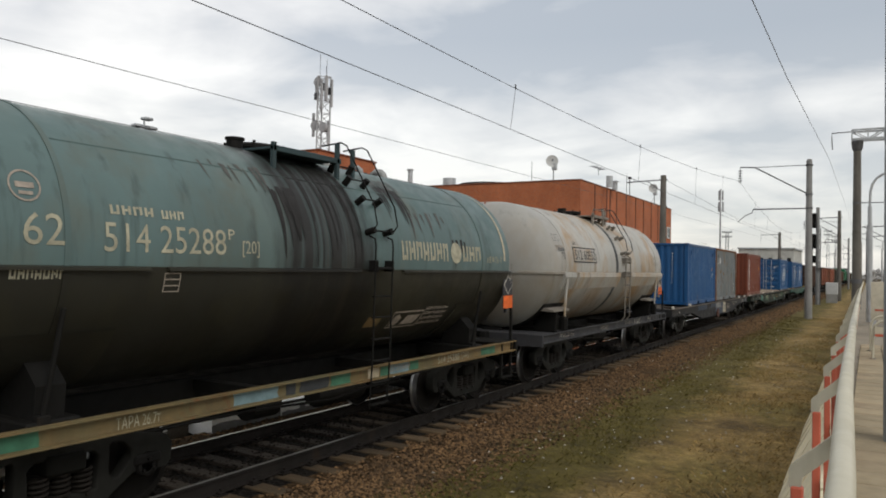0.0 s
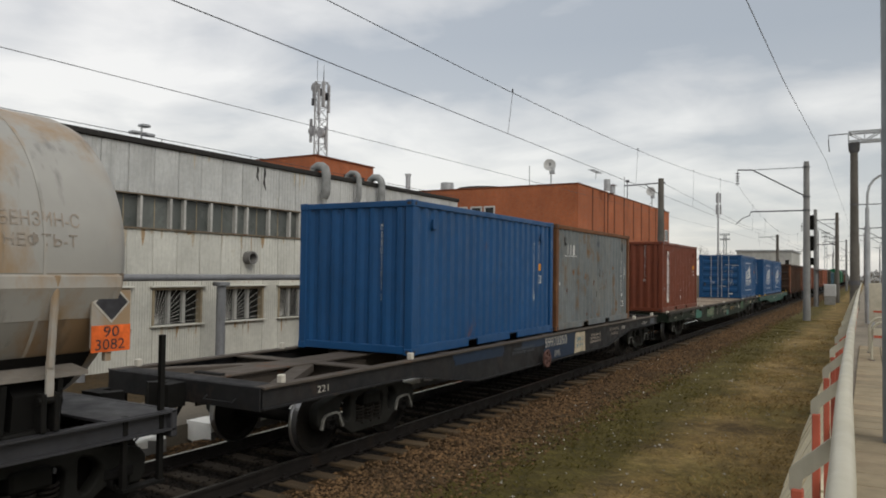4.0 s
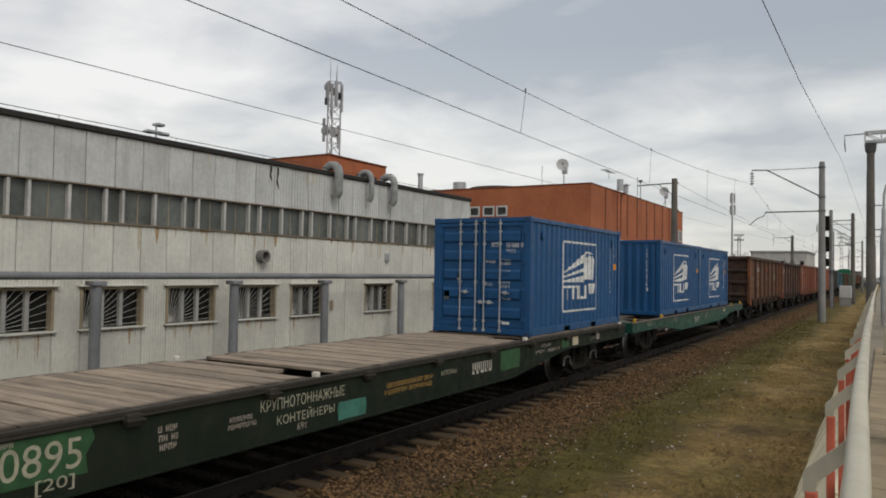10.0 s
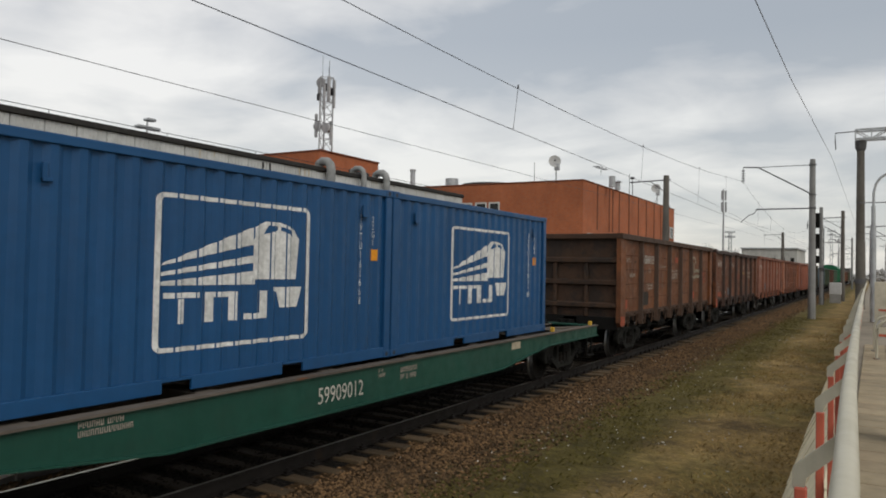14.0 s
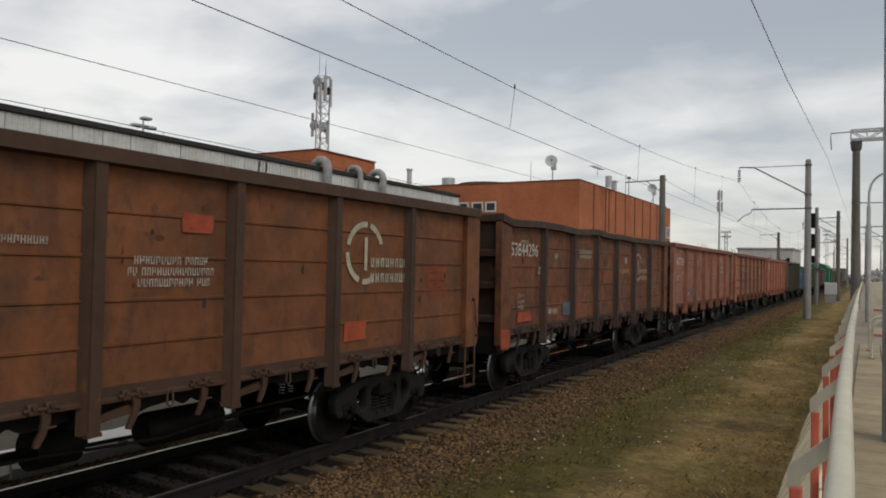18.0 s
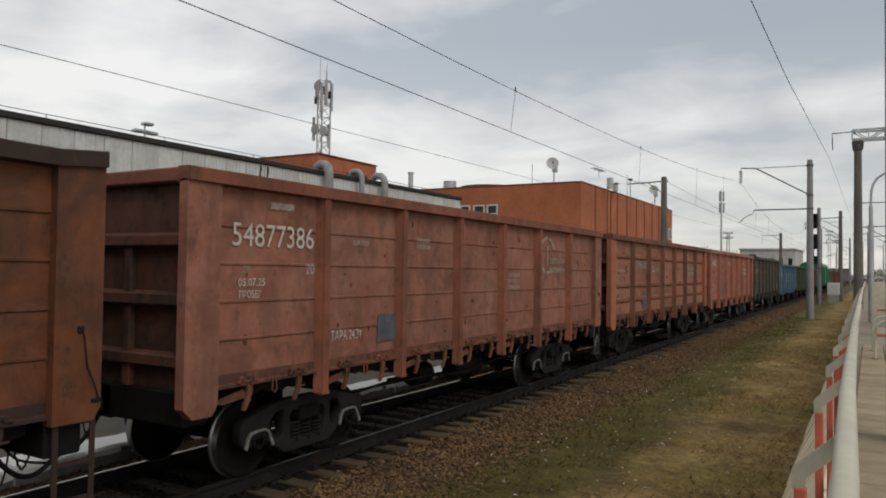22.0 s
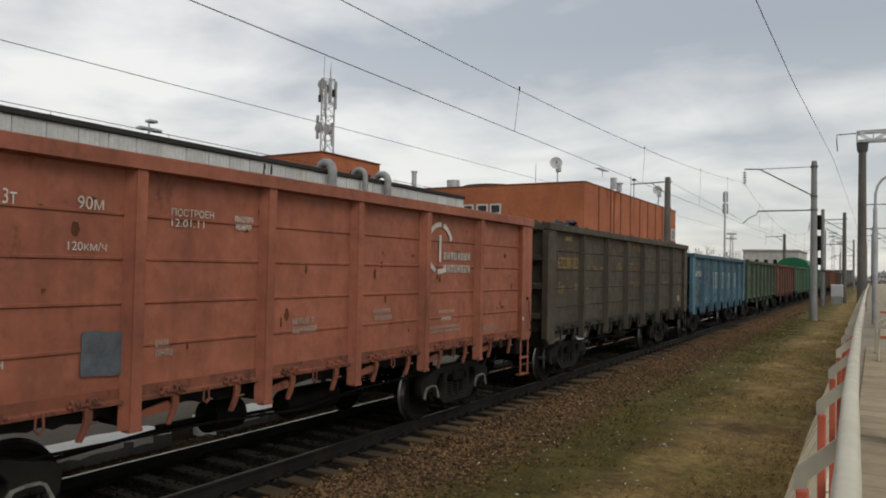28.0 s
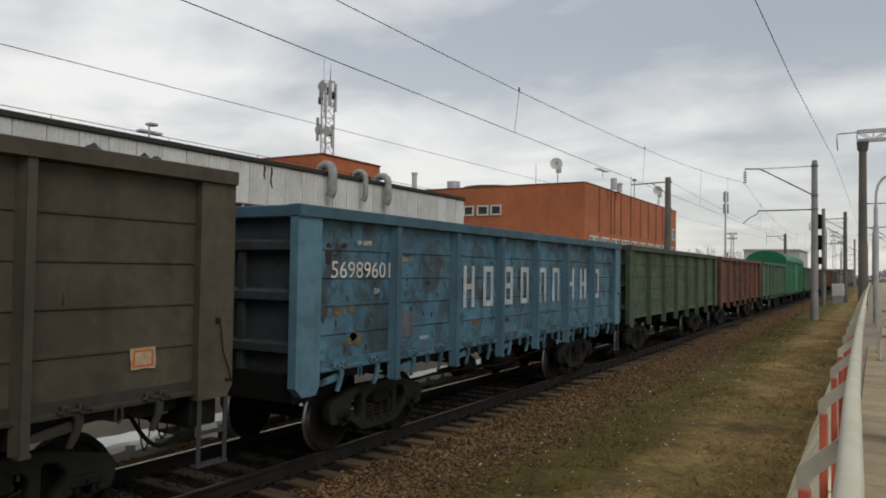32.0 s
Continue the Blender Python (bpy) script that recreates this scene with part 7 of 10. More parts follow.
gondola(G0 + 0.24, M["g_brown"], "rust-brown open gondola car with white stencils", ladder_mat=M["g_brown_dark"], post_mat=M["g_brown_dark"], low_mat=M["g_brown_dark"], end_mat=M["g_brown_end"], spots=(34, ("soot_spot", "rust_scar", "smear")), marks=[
    ("55849103", 2.57, 2.86, 1.32, 0.27, "white_mark"), ("20", 3.21, 2.57, 0.26, 0.16, "dim_mark"), ("=", 2.98, 2.02, 0.83, 0.22, "dim_mark", 2), ("#", 2.42, 1.56, 0.80, 0.42, "soot_spot"), ("=", 0.80, 2.88, 0.45, 0.14, "dim_mark", 2), ("=", 1.14, 2.42, 0.57, 0.16, "dim_mark", 1), ("@", 0.02, 1.06, 0.38, 0.26, "patch_red"),
    ("#", 0.62, 1.52, 0.30, 0.26, "patch_red"), ("=", 4.6, 2.75, 0.9, 0.1, "dim_mark", 1), ("#", 6.85, 2.95, 0.40, 0.20, "patch_red"), ("=", 6.2, 2.36, 1.1, 0.34, "dim_mark", 3), ("o", 9.60, 2.36, 0.90, 0, "cream_mark"), ("#", 9.6, 1.58, 0.5, 0.26, "patch_red"), ("=", 11.75, 2.15, 0.68, 0.50, "patch_red", 4)])
gondola(G0 + GP + 0.24, M["g_rust"], "sooty rust-red gondola car with a bent top rail", ladder_mat=M["g_rust_dark"], post_mat=M["g_rust_dark"], end_mat=M["g_rust_dark"], low_mat=M["g_rust_dark"], wave=0.10, spots=(40, ("soot_spot", "smear")), marks=[
    ("53844296", 0.60, 2.89, 1.36, 0.27, "white_mark"), ("20", 2.0, 2.52, 0.16, 0.15, "white_mark"), ("=", 1.05, 3.14, 0.42, 0.1, "cream_mark", 1), ("ДР 06.24", 0.95, 2.02, 0.34, 0.09, "dim_mark"), ("ПРОБЕГ", 0.95, 1.78, 0.32, 0.09, "dim_mark"), ("=", 0.95, 1.90, 0.34, 0.09, "dim_mark", 1), ("ТАРА 24.3т", 2.50, 1.61, 0.67, 0.13, "white_mark"), ("#", 3.48, 1.54, 0.50, 0.32, "patch_slate"),
    ("69", 2.94, 2.87, 0.2, 0.12, "cream_mark"), ("=", 4.5, 2.90, 1.1, 0.24, "dim_mark", 2), ("=", 7.80, 2.52, 1.29, 0.18, "yellow_mark", 1), ("#", 8.5, 2.84, 0.2, 0.17, "dim_mark"), ("o", 9.50, 2.32, 0.86, 0, "faded_mark"), ("#", 4.28, 1.53, 0.52, 0.32, "patch_brick"), ("#", 6.45, 2.28, 0.7, 0.3, "patch_brick"), ("@", 0.03, 1.06, 0.38, 0.36, "patch_red"), ("#", 0.95, 1.52, 0.7, 0.2, "patch_red")])
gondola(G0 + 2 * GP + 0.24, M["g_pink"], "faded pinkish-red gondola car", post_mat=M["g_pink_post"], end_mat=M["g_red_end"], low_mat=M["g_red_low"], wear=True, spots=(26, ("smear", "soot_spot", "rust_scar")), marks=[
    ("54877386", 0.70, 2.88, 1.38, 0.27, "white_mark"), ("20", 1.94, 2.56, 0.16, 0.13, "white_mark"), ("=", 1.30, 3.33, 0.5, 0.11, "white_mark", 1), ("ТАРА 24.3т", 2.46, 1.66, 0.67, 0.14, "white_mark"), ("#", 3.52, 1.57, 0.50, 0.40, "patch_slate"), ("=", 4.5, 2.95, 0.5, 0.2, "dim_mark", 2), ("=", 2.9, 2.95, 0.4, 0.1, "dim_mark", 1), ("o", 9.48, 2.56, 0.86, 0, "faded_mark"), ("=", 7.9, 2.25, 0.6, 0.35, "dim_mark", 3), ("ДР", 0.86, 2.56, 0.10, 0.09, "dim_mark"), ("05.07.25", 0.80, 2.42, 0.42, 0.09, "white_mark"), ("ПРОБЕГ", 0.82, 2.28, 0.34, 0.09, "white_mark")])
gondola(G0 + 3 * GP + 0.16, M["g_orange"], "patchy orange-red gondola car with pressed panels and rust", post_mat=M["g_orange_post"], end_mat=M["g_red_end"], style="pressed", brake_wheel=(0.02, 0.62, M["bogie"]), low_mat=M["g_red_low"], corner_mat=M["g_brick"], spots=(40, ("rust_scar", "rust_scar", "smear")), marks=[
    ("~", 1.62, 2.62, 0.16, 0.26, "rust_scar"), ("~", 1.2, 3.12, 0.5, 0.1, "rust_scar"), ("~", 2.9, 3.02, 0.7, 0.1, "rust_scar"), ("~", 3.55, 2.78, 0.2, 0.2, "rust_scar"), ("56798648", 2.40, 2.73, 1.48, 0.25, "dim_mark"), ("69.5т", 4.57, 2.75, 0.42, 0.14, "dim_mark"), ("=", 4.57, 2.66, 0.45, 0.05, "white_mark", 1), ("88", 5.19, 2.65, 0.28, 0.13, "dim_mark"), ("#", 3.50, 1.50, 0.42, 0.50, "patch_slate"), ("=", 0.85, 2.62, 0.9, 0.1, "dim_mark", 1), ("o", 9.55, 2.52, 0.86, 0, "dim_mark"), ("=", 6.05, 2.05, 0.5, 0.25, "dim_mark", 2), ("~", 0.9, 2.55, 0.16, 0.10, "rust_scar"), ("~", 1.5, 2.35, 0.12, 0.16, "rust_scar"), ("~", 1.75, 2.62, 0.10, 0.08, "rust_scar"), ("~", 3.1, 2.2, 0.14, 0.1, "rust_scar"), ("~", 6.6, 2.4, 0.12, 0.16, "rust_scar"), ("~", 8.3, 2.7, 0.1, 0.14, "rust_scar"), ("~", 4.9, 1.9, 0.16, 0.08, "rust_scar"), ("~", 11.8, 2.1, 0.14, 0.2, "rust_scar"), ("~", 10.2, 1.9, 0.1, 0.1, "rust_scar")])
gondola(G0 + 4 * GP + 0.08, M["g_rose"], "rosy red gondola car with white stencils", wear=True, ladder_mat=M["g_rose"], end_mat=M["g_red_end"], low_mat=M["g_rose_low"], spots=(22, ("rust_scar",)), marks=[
    ("АВТОРЕЖИМ", 11.42, 1.50, 0.62, 0.10, "dim_mark"), ("@", 12.97, 1.62, 0.06, 0.07, "white_mark"), ("~", 1.15, 2.62, 0.17, 0.15, "soot_spot"), ("55818652", 0.64, 2.98, 1.34, 0.28, "white_mark"), ("20", 1.78, 2.54, 0.20, 0.15, "white_mark"), ("=", 1.15, 3.40, 0.50, 0.11, "white_mark", 1), ("ПРОБЕГ", 0.82, 2.05, 0.34, 0.09, "white_mark"), ("ДР", 1.02, 1.87, 0.11, 0.09, "white_mark"), ("17.05.25", 0.88, 1.76, 0.36, 0.09, "white_mark"), ("70.3т", 2.66, 3.11, 0.28, 0.13, "white_mark"), ("90м", 3.48, 3.12, 0.26, 0.12, "white_mark"), ("120км/ч", 3.40, 2.74, 0.38, 0.08, "white_mark"),
    ("ПОСТРОЕН", 4.50, 3.13, 0.55, 0.08, "white_mark"), ("12.01.11", 4.50, 3.02, 0.42, 0.08, "white_mark"), ("=", 5.35, 3.02, 0.3, 0.18, "white_mark", 2), ("#", 3.56, 1.57, 0.48, 0.42, "patch_slate"), ("АРЕНДОВАН", 9.84, 1.88, 0.5, 0.07, "white_mark"), ("=", 9.9, 1.76, 0.4, 0.08, "white_mark", 1), ("o", 9.40, 2.55, 0.86, 0, "white_mark"), ("=", 2.55, 1.72, 0.35, 0.09, "white_mark", 1), ("=", 4.35, 1.68, 0.22, 0.2, "dim_mark", 2), ("=", 6.3, 1.78, 0.5, 0.22, "dim_mark", 2), ("=", 8.0, 1.85, 0.5, 0.2, "dim_mark", 2), ("=", 9.48, 1.56, 1.2, 0.14, "dim_mark", 2), ("~", 6.55, 2.52, 0.05, 0.14, "rust_scar"), ("~", 8.02, 2.44, 0.05, 0.22, "rust_scar"), ("~", 8.18, 2.62, 0.06, 0.12, "rust_scar"), ("~", 8.30, 2.10, 0.05, 0.14, "rust_scar"), ("~", 6.2, 1.95, 0.08, 0.18, "rust_scar"), ("~", 9.75, 2.45, 0.06, 0.08, "rust_scar"), ("~", 5.72, 3.22, 0.03, 0.10, "rust_scar"), ("~", 12.6, 2.2, 0.05, 0.2, "rust_scar")])
gondola(G0 + 5 * GP + 0.11, M["g_olive"], "dark olive gondola car heaped with coal, yellow stencils", stretch=1.030, brake_wheel=(0.40, 0.68, M["sill_grey"]), load=M["coal"], post_mat=M["g_olive_post"], chord_mat=M["g_olive"], low_mat=M["g_olive_low"], spots=(12, ("soot_spot",)), slim=0.68, marks=[
    ("63238182", 0.76, 2.70, 1.28, 0.26, "yellow_mark"), ("=", 1.21, 3.32, 0.48, 0.16, "yellow_mark", 1), ("20", 1.84, 2.18, 0.18, 0.15, "yellow_mark"), ("ДР", 0.82, 2.32, 0.11, 0.08, "yellow_mark"), ("24.10.2025", 0.76, 2.22, 0.42, 0.08, "yellow_mark"), ("ПРОБЕГ", 0.80, 2.12, 0.32, 0.08, "yellow_mark"), ("75т", 2.68, 2.69, 0.22, 0.09, "yellow_mark"), ("92м", 3.14, 2.68, 0.28, 0.10, "yellow_mark"), ("120км/ч", 3.62, 2.69, 0.38, 0.09, "yellow_mark"), ("=", 2.50, 2.18, 0.30, 0.09, "yellow_mark", 1),
    ("#", 6.02, 3.27, 0.05, 0.20, "ochre_mark"), ("#", 6.10, 3.27, 0.05, 0.20, "ochre_mark"), ("#", 6.22, 3.27, 0.24, 0.20, "ochre_mark"), ("#", 6.26, 3.31, 0.16, 0.12, "g_olive"), ("=", 6.50, 3.22, 0.94, 0.27, "ochre_mark", 1), ("#", 8.2, 1.68, 0.55, 0.34, "patch_dark"), ("АРЕНДОВАН", 6.08, 2.86, 0.55, 0.07, "yellow_mark"), ("=", 6.68, 2.86, 0.6, 0.07, "ochre_mark", 1), ("=", 6.04, 2.68, 1.3, 0.14, "ochre_mark", 2), ("СОБСТВЕННИК", 6.05, 2.29, 0.62, 0.07, "yellow_mark"), ("=", 6.72, 2.20, 0.55, 0.16, "ochre_mark", 2), ("СРОЧНЫЙ ВОЗВРАТ", 9.92, 2.29, 0.83, 0.06, "yellow_mark"), ("#", 12.20, 1.62, 0.28, 0.21, "label_tan"), ("#", 12.225, 1.642, 0.23, 0.166, "label_red"), ("#", 12.25, 1.662, 0.18, 0.126, "label_tan"), ("КР", 5.22, 2.82, 0.15, 0.09, "yellow_mark"), ("24.10.2033", 5.10, 2.70, 0.44, 0.085, "yellow_mark"), ("ПОСТРОЕН", 4.98, 3.33, 0.44, 0.075, "ochre_mark"), ("24.10.2017", 5.12, 3.21, 0.42, 0.085, "ochre_mark"), ("=", 4.35, 2.12, 0.16, 0.20, "ochre_mark", 3)])
BLUE_MARKS = [("56989601", 0.76, 2.51, 1.38, 0.23, "white_mark"), ("=", 1.29, 2.96, 0.38, 0.09, "white_mark", 1), ("=", 1.72, 2.26, 0.2, 0.12, "worn_white", 1), ("=", 3.0, 1.52, 0.26, 0.08, "worn_white", 1), ("=", 2.45, 2.75, 0.3, 0.1, "dim_mark", 1)]
# the big worn word: nine blocks of strokes, some closed above and below, some barred across
for a, closed in ((4.42, 0), (5.18, 1), (6.05, 2), (6.84, 1), (7.78, 3), (8.56, 3), (9.52, 0), (10.36, 0), (11.36, 1)):
    BLUE_MARKS += [("#", a + d, 1.98, 0.11, 0.74, "worn_white") for d in (0.0, 0.30)]
    BLUE_MARKS += [("#", a + 0.11, z, 0.19, 0.10, "worn_white") for z in {0: (2.30,), 1: (1.98, 2.62), 2: (1.98, 2.30, 2.62), 3: (2.62,)}[closed]]
BLUE_MARKS += [("~", 0.60, 2.68, 0.22, 0.34, "soot_spot"), ("~", 0.95, 2.86, 0.18, 0.16, "soot_spot"), ("~", 0.52, 1.90, 0.20, 0.42, "patch_dark"), ("~", 0.78, 1.98, 0.30, 0.20, "tan_scar"), ("~", 1.12, 2.00, 0.22, 0.16, "tan_scar"), ("~", 1.10, 1.52, 0.42, 0.30, "tan_scar"), ("~", 1.18, 1.62, 0.20, 0.16, "olive_scar"), ("~", 1.45, 2.56, 0.24, 0.16, "soot_spot"), ("~", 2.46, 2.80, 0.30, 0.14, "soot_spot"), ("#", 2.42, 1.60, 0.38, 0.40, "patch_slate"), ("~", 3.15, 2.38, 0.22, 0.10, "soot_spot"), ("~", 3.55, 2.72, 0.16, 0.12, "patch_dark"), ("~", 4.50, 2.32, 0.22, 0.22, "olive_scar"), ("~", 4.75, 1.62, 0.34, 0.16, "tan_scar"), ("~", 6.30, 2.02, 0.22, 0.14, "olive_scar"), ("~", 6.15, 1.62, 0.20, 0.12, "soot_spot"), ("~", 8.2, 1.7, 0.2, 0.14, "patch_dark"), ("~", 8.0, 2.12, 0.18, 0.22, "soot_spot"), ("~", 10.0, 1.66, 0.3, 0.12, "olive_scar")]
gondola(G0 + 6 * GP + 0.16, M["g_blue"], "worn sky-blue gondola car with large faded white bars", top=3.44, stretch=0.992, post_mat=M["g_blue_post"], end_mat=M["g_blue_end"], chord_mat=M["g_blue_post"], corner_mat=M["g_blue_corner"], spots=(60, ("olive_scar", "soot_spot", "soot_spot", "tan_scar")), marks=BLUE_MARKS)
gondola(G0 + 7 * GP, M["g_green"], "dull green gondola car with rust patches", top=3.45, post_mat=M["g_green_post"], spots=(40, ("olive_scar", "tan_scar", "soot_spot")), detail=False)
gondola(G0 + 8 * GP, M["g_maroon"], "maroon steel gondola car in the train", top=3.45, detail=False)
gondola(G0 + 9 * GP, M["g_green2"], "grey-green steel gondola car in the train", top=3.45, detail=False)
covered_car(G0 + 10 * GP, M["c_green"], M["c_green"], "bright green covered freight car with an arched roof")
gondola(G0 + 10 * GP + 16.4, M["g_green2"], "grey-green steel gondola car in the train", top=3.45, detail=False)
for i in range(4):
    gondola(G0 + 11 * GP + 16.4 + i * GP, (M["g_maroon"], M["g_brown"], M["g_maroon"], M["g_green"])[i], ("maroon steel gondola car in the train", "rust-brown steel gondola car in the train", "maroon steel gondola car in the train", "dull green gondola car with rust patches")[i], top=3.45, detail=False)


# ---- ground, track, platform ----
def across(s, wobble, scale, shift):
    """Metres from the line of the platform towards the track, made ragged."""
    n = s.t.nodes
    sep = n.new("ShaderNodeSeparateXYZ")
    link(s.t, s.vec, sep.inputs[0])
    add = n.new("ShaderNodeMath")
    add.operation = "MULTIPLY_ADD"
    link(s.t, s.noise(scale, 6, shift=shift, rough=0.65), add.inputs[0])
    add.inputs[1].default_value = wobble
    link(s.t, sep.outputs["X"], add.inputs[2])
    return add.outputs[0]


def ground_shade():
    """Dry trodden grass by the platform, mossy earth towards the ballast."""
    s = Shade("dry_spring_ground", (0.215, 0.142, 0.049), 0.95)
    s.mix(s.span(s.noise(0.9, 8, shift=9, rough=0.7), 0.46, 0.64, 0.0, 0.85), (0.345, 0.246, 0.100))
    s.mix(s.span(s.noise(0.55, 7, (1.0, 0.6, 1), shift=15, rough=0.65), 0.52, 0.66, 0.0, 0.85), (0.085, 0.056, 0.020))
    s.mix(s.span(s.noise(0.35, 6, shift=3), 0.48, 0.62, 0.0, 0.6), (0.110, 0.092, 0.016))
    edge = across(s, 3.0, 0.45, 21)
    s.mix(s.span(edge, -2.05, -1.2, 0.92, 0.0), (0.084, 0.068, 0.013))
    s.mix(s.span(edge, -3.9, -3.1, 0.85, 0.0), (0.062, 0.037, 0.017))
    s.mix(s.span(s.noise(0.8, 7, shift=33, rough=0.65), 0.54, 0.70, 0.0, 0.6), (0.050, 0.036, 0.018))
    s.value(s.noise(1.9, 8, shift=41, rough=0.72), 0.60, 1.40)
    s.value(s.noise(6, 8, shift=7, rough=0.72), 0.60, 1.40)
    s.value(s.noise(18, 8, shift=5, rough=0.75), 0.55, 1.4)
    s.relief(s.noise(22, 8, shift=2, rough=0.75), 0.9, 0.05)
    return s.done()


def ballast_shade():
    s = Shade("ballast_stone", (0.079, 0.046, 0.021), 0.9)
    s.random(0.25, 2.6, island=True)
    s.mix(s.span(s.noise(1.2, 5, shift=4), 0.45, 0.7, 0.0, 0.6), (0.050, 0.033, 0.018))
    s.value(s.noise(30, 4, shift=1), 0.8, 1.2)
    return s.done()


def ballast_bed_shade(name, col):
    s = Shade(name, col, 0.95)
    tex = s.t.nodes.new("ShaderNodeTexVoronoi")
    tex.inputs["Scale"].default_value = 17.0
    link(s.t, s.vec, tex.inputs["Vector"])
    s.value(tex.outputs["Distance"], 0.5, 1.5)
    s.value(s.noise(8, 6, shift=3), 0.7, 1.3)
    s.relief(tex.outputs["Distance"], 1.0, 0.04)
    s.p.inputs["Specular IOR Level"].default_value = 0.1
    return s.done()


def asphalt_shade():
    s = Shade("worn_asphalt", (0.145, 0.125, 0.098), 0.9)
    s.value(s.noise(0.6, 6, shift=3), 0.75, 1.2)
    s.value(s.noise(40, 5, shift=4), 0.8, 1.2)
    s.relief(s.noise(60, 4), 0.4, 0.01)
    return s.done()


M["ground"] = ground_shade()
M["ballast"] = ballast_shade()
M["ballast_bed"] = ballast_bed_shade("ballast_bed", (0.046, 0.028, 0.013))
# oil, and the shade under the train, both put into this colour
M["oily_shaded_bed"] = ballast_bed_shade("oily_shaded_ballast_bed", (0.011, 0.0095, 0.008))
M["asphalt"] = asphalt_shade()
M["concrete"] = plain("grey_concrete", (0.26, 0.255, 0.24), 0.85, var=0.2, scale=2.5)
M["old_concrete"] = paint("stained_concrete", (0.20, 0.195, 0.185), 0.85, var=0.2, dirt=0.3, streak=0.3, bump=0.4)
M["white_kerb"] = paint("whitewashed_kerb", (0.86, 0.85, 0.81), 0.85, var=0.08, dirt=0.12, streak=0)
M["rail_side"] = paint("oily_rail_steel", (0.014, 0.012, 0.011), 0.6, rust=0.3, rust_col=(0.026, 0.018, 0.012), streak=0, spec=0.15)
# near rail's head: darker and rougher than the far one
M["rail_dull"] = plain("dull_rail_head", (0.075, 0.070, 0.058), 0.34, 0.8, var=0.2)
M["rail_top"] = plain("polished_rail_head", (0.58, 0.59, 0.61), 0.11, 0.95, var=0.06)


def sleeper_shade():
    """Grey-brown weathered timber, soaked black with oil between the rails."""
    s = Shade("tarred_sleeper", (0.098, 0.068, 0.038), 0.9)
    s.random(0.6, 1.25)
    s.value(s.noise(3.0, 7, (0.3, 4.0, 1), shift=3), 0.65, 1.3)
    s.value(s.noise(22, 6, (0.15, 3.0, 1), shift=8), 0.7, 1.2)
    sep = s.t.nodes.new("ShaderNodeSeparateXYZ")
    link(s.t, s.vec, sep.inputs[0])
    add = s.t.nodes.new("ShaderNodeMath")
    add.operation = "MULTIPLY_ADD"
    link(s.t, s.noise(4, 5, shift=12), add.inputs[0])
    add.inputs[1].default_value = 0.35
    link(s.t, sep.outputs["X"], add.inputs[2])
    s.mix(s.span(add.outputs[0], 1.05, 1.20, 0.82, 0.0), (0.026, 0.021, 0.016))
    s.relief(s.noise(26, 6, (0.12, 3.0, 1), shift=5), 0.6, 0.01)
    return s.done()


M["sleeper_wood"] = sleeper_shade()


def ground_height(x, y):
    if x < -14.0:
        z = -0.56
    elif x < -11.5:
        z = -0.22 - 0.34 * (-11.5 - x) / 2.5
    elif x < -9.3:
        z = -0.22
    elif x < -8.55:
        z = -0.10
    elif x < -6.05:
        z = -0.22
    elif x < -4.9:
        z = -0.22 - 0.08 * (x + 6.05) / 1.15
    else:
        z = -0.30
    k = 0.045 if -5.4 < x < -1.0 else 0.012
    return z + k * (noise.noise((x * 0.9, y * 0.9, 0.3)) + 0.5 * noise.noise((x * 3.1, y * 3.1, 7)))


def build_ground():
    xs = [-3000, -900, -300, -120, -60, -30, -20, -14] + [-12 + 0.25 * i for i in range(49)] + [2, 6, 14, 40, 120, 300, 900, 3000]
    ys = [-900, -200, -60, -20, -8, -3] + [0.3 * i for i in range(200)] + [60 + 2 * i for i in range(40)] + [150, 180, 220, 300, 450, 800, 1600, 3000]
    m = Mesh()
    nx = len(xs)
    m.v = [(x, y, ground_height(x, y)) for y in ys for x in xs]
    for j in range(len(ys) - 1):
        for i in range(nx - 1):
            # slot 2: the bed under the train, with its shade in the colour
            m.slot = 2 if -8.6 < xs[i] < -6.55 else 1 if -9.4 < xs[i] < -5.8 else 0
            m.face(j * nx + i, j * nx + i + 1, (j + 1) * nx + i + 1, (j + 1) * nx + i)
    solo("ground", m, [M["ground"], M["ballast_bed"], M["oily_shaded_bed"]], "patchy dry grass and bare earth beside the track", kind="structure", smooth=True)


build_ground()


def scatter(name, mat, label, spots, shape, seed):
    """One joined mesh of many small pieces."""
    rnd = np.random.RandomState(seed)
    base, faces = shape
    base, faces = np.array(base, float), np.array(faces)
    n, k = len(spots), len(base)
    v = np.empty((n, k, 3))
    for i, (x, y, z, s) in enumerate(spots):
        b = base * (s * rnd.uniform(0.7, 1.3, (k, 1))) * rnd.uniform(0.65, 1.2, (1, 3))
        a = rnd.uniform(0, 6.283)
        c, q = math.cos(a), math.sin(a)
        v[i, :, 0] = x + b[:, 0] * c - b[:, 1] * q
        v[i, :, 1] = y + b[:, 0] * q + b[:, 1] * c
        v[i, :, 2] = z + b[:, 2]
    f = (faces[None] + (np.arange(n) * k)[:, None, None]).reshape(-1, faces.shape[1])
    me = bpy.data.meshes.new(name)
    me.from_pydata(v.reshape(-1, 3).tolist(), [], f.tolist())
    me.materials.append(mat)
    ob = new(name, me)
    return tagged(ob, label, name.replace("_", " "), kind="stuff")


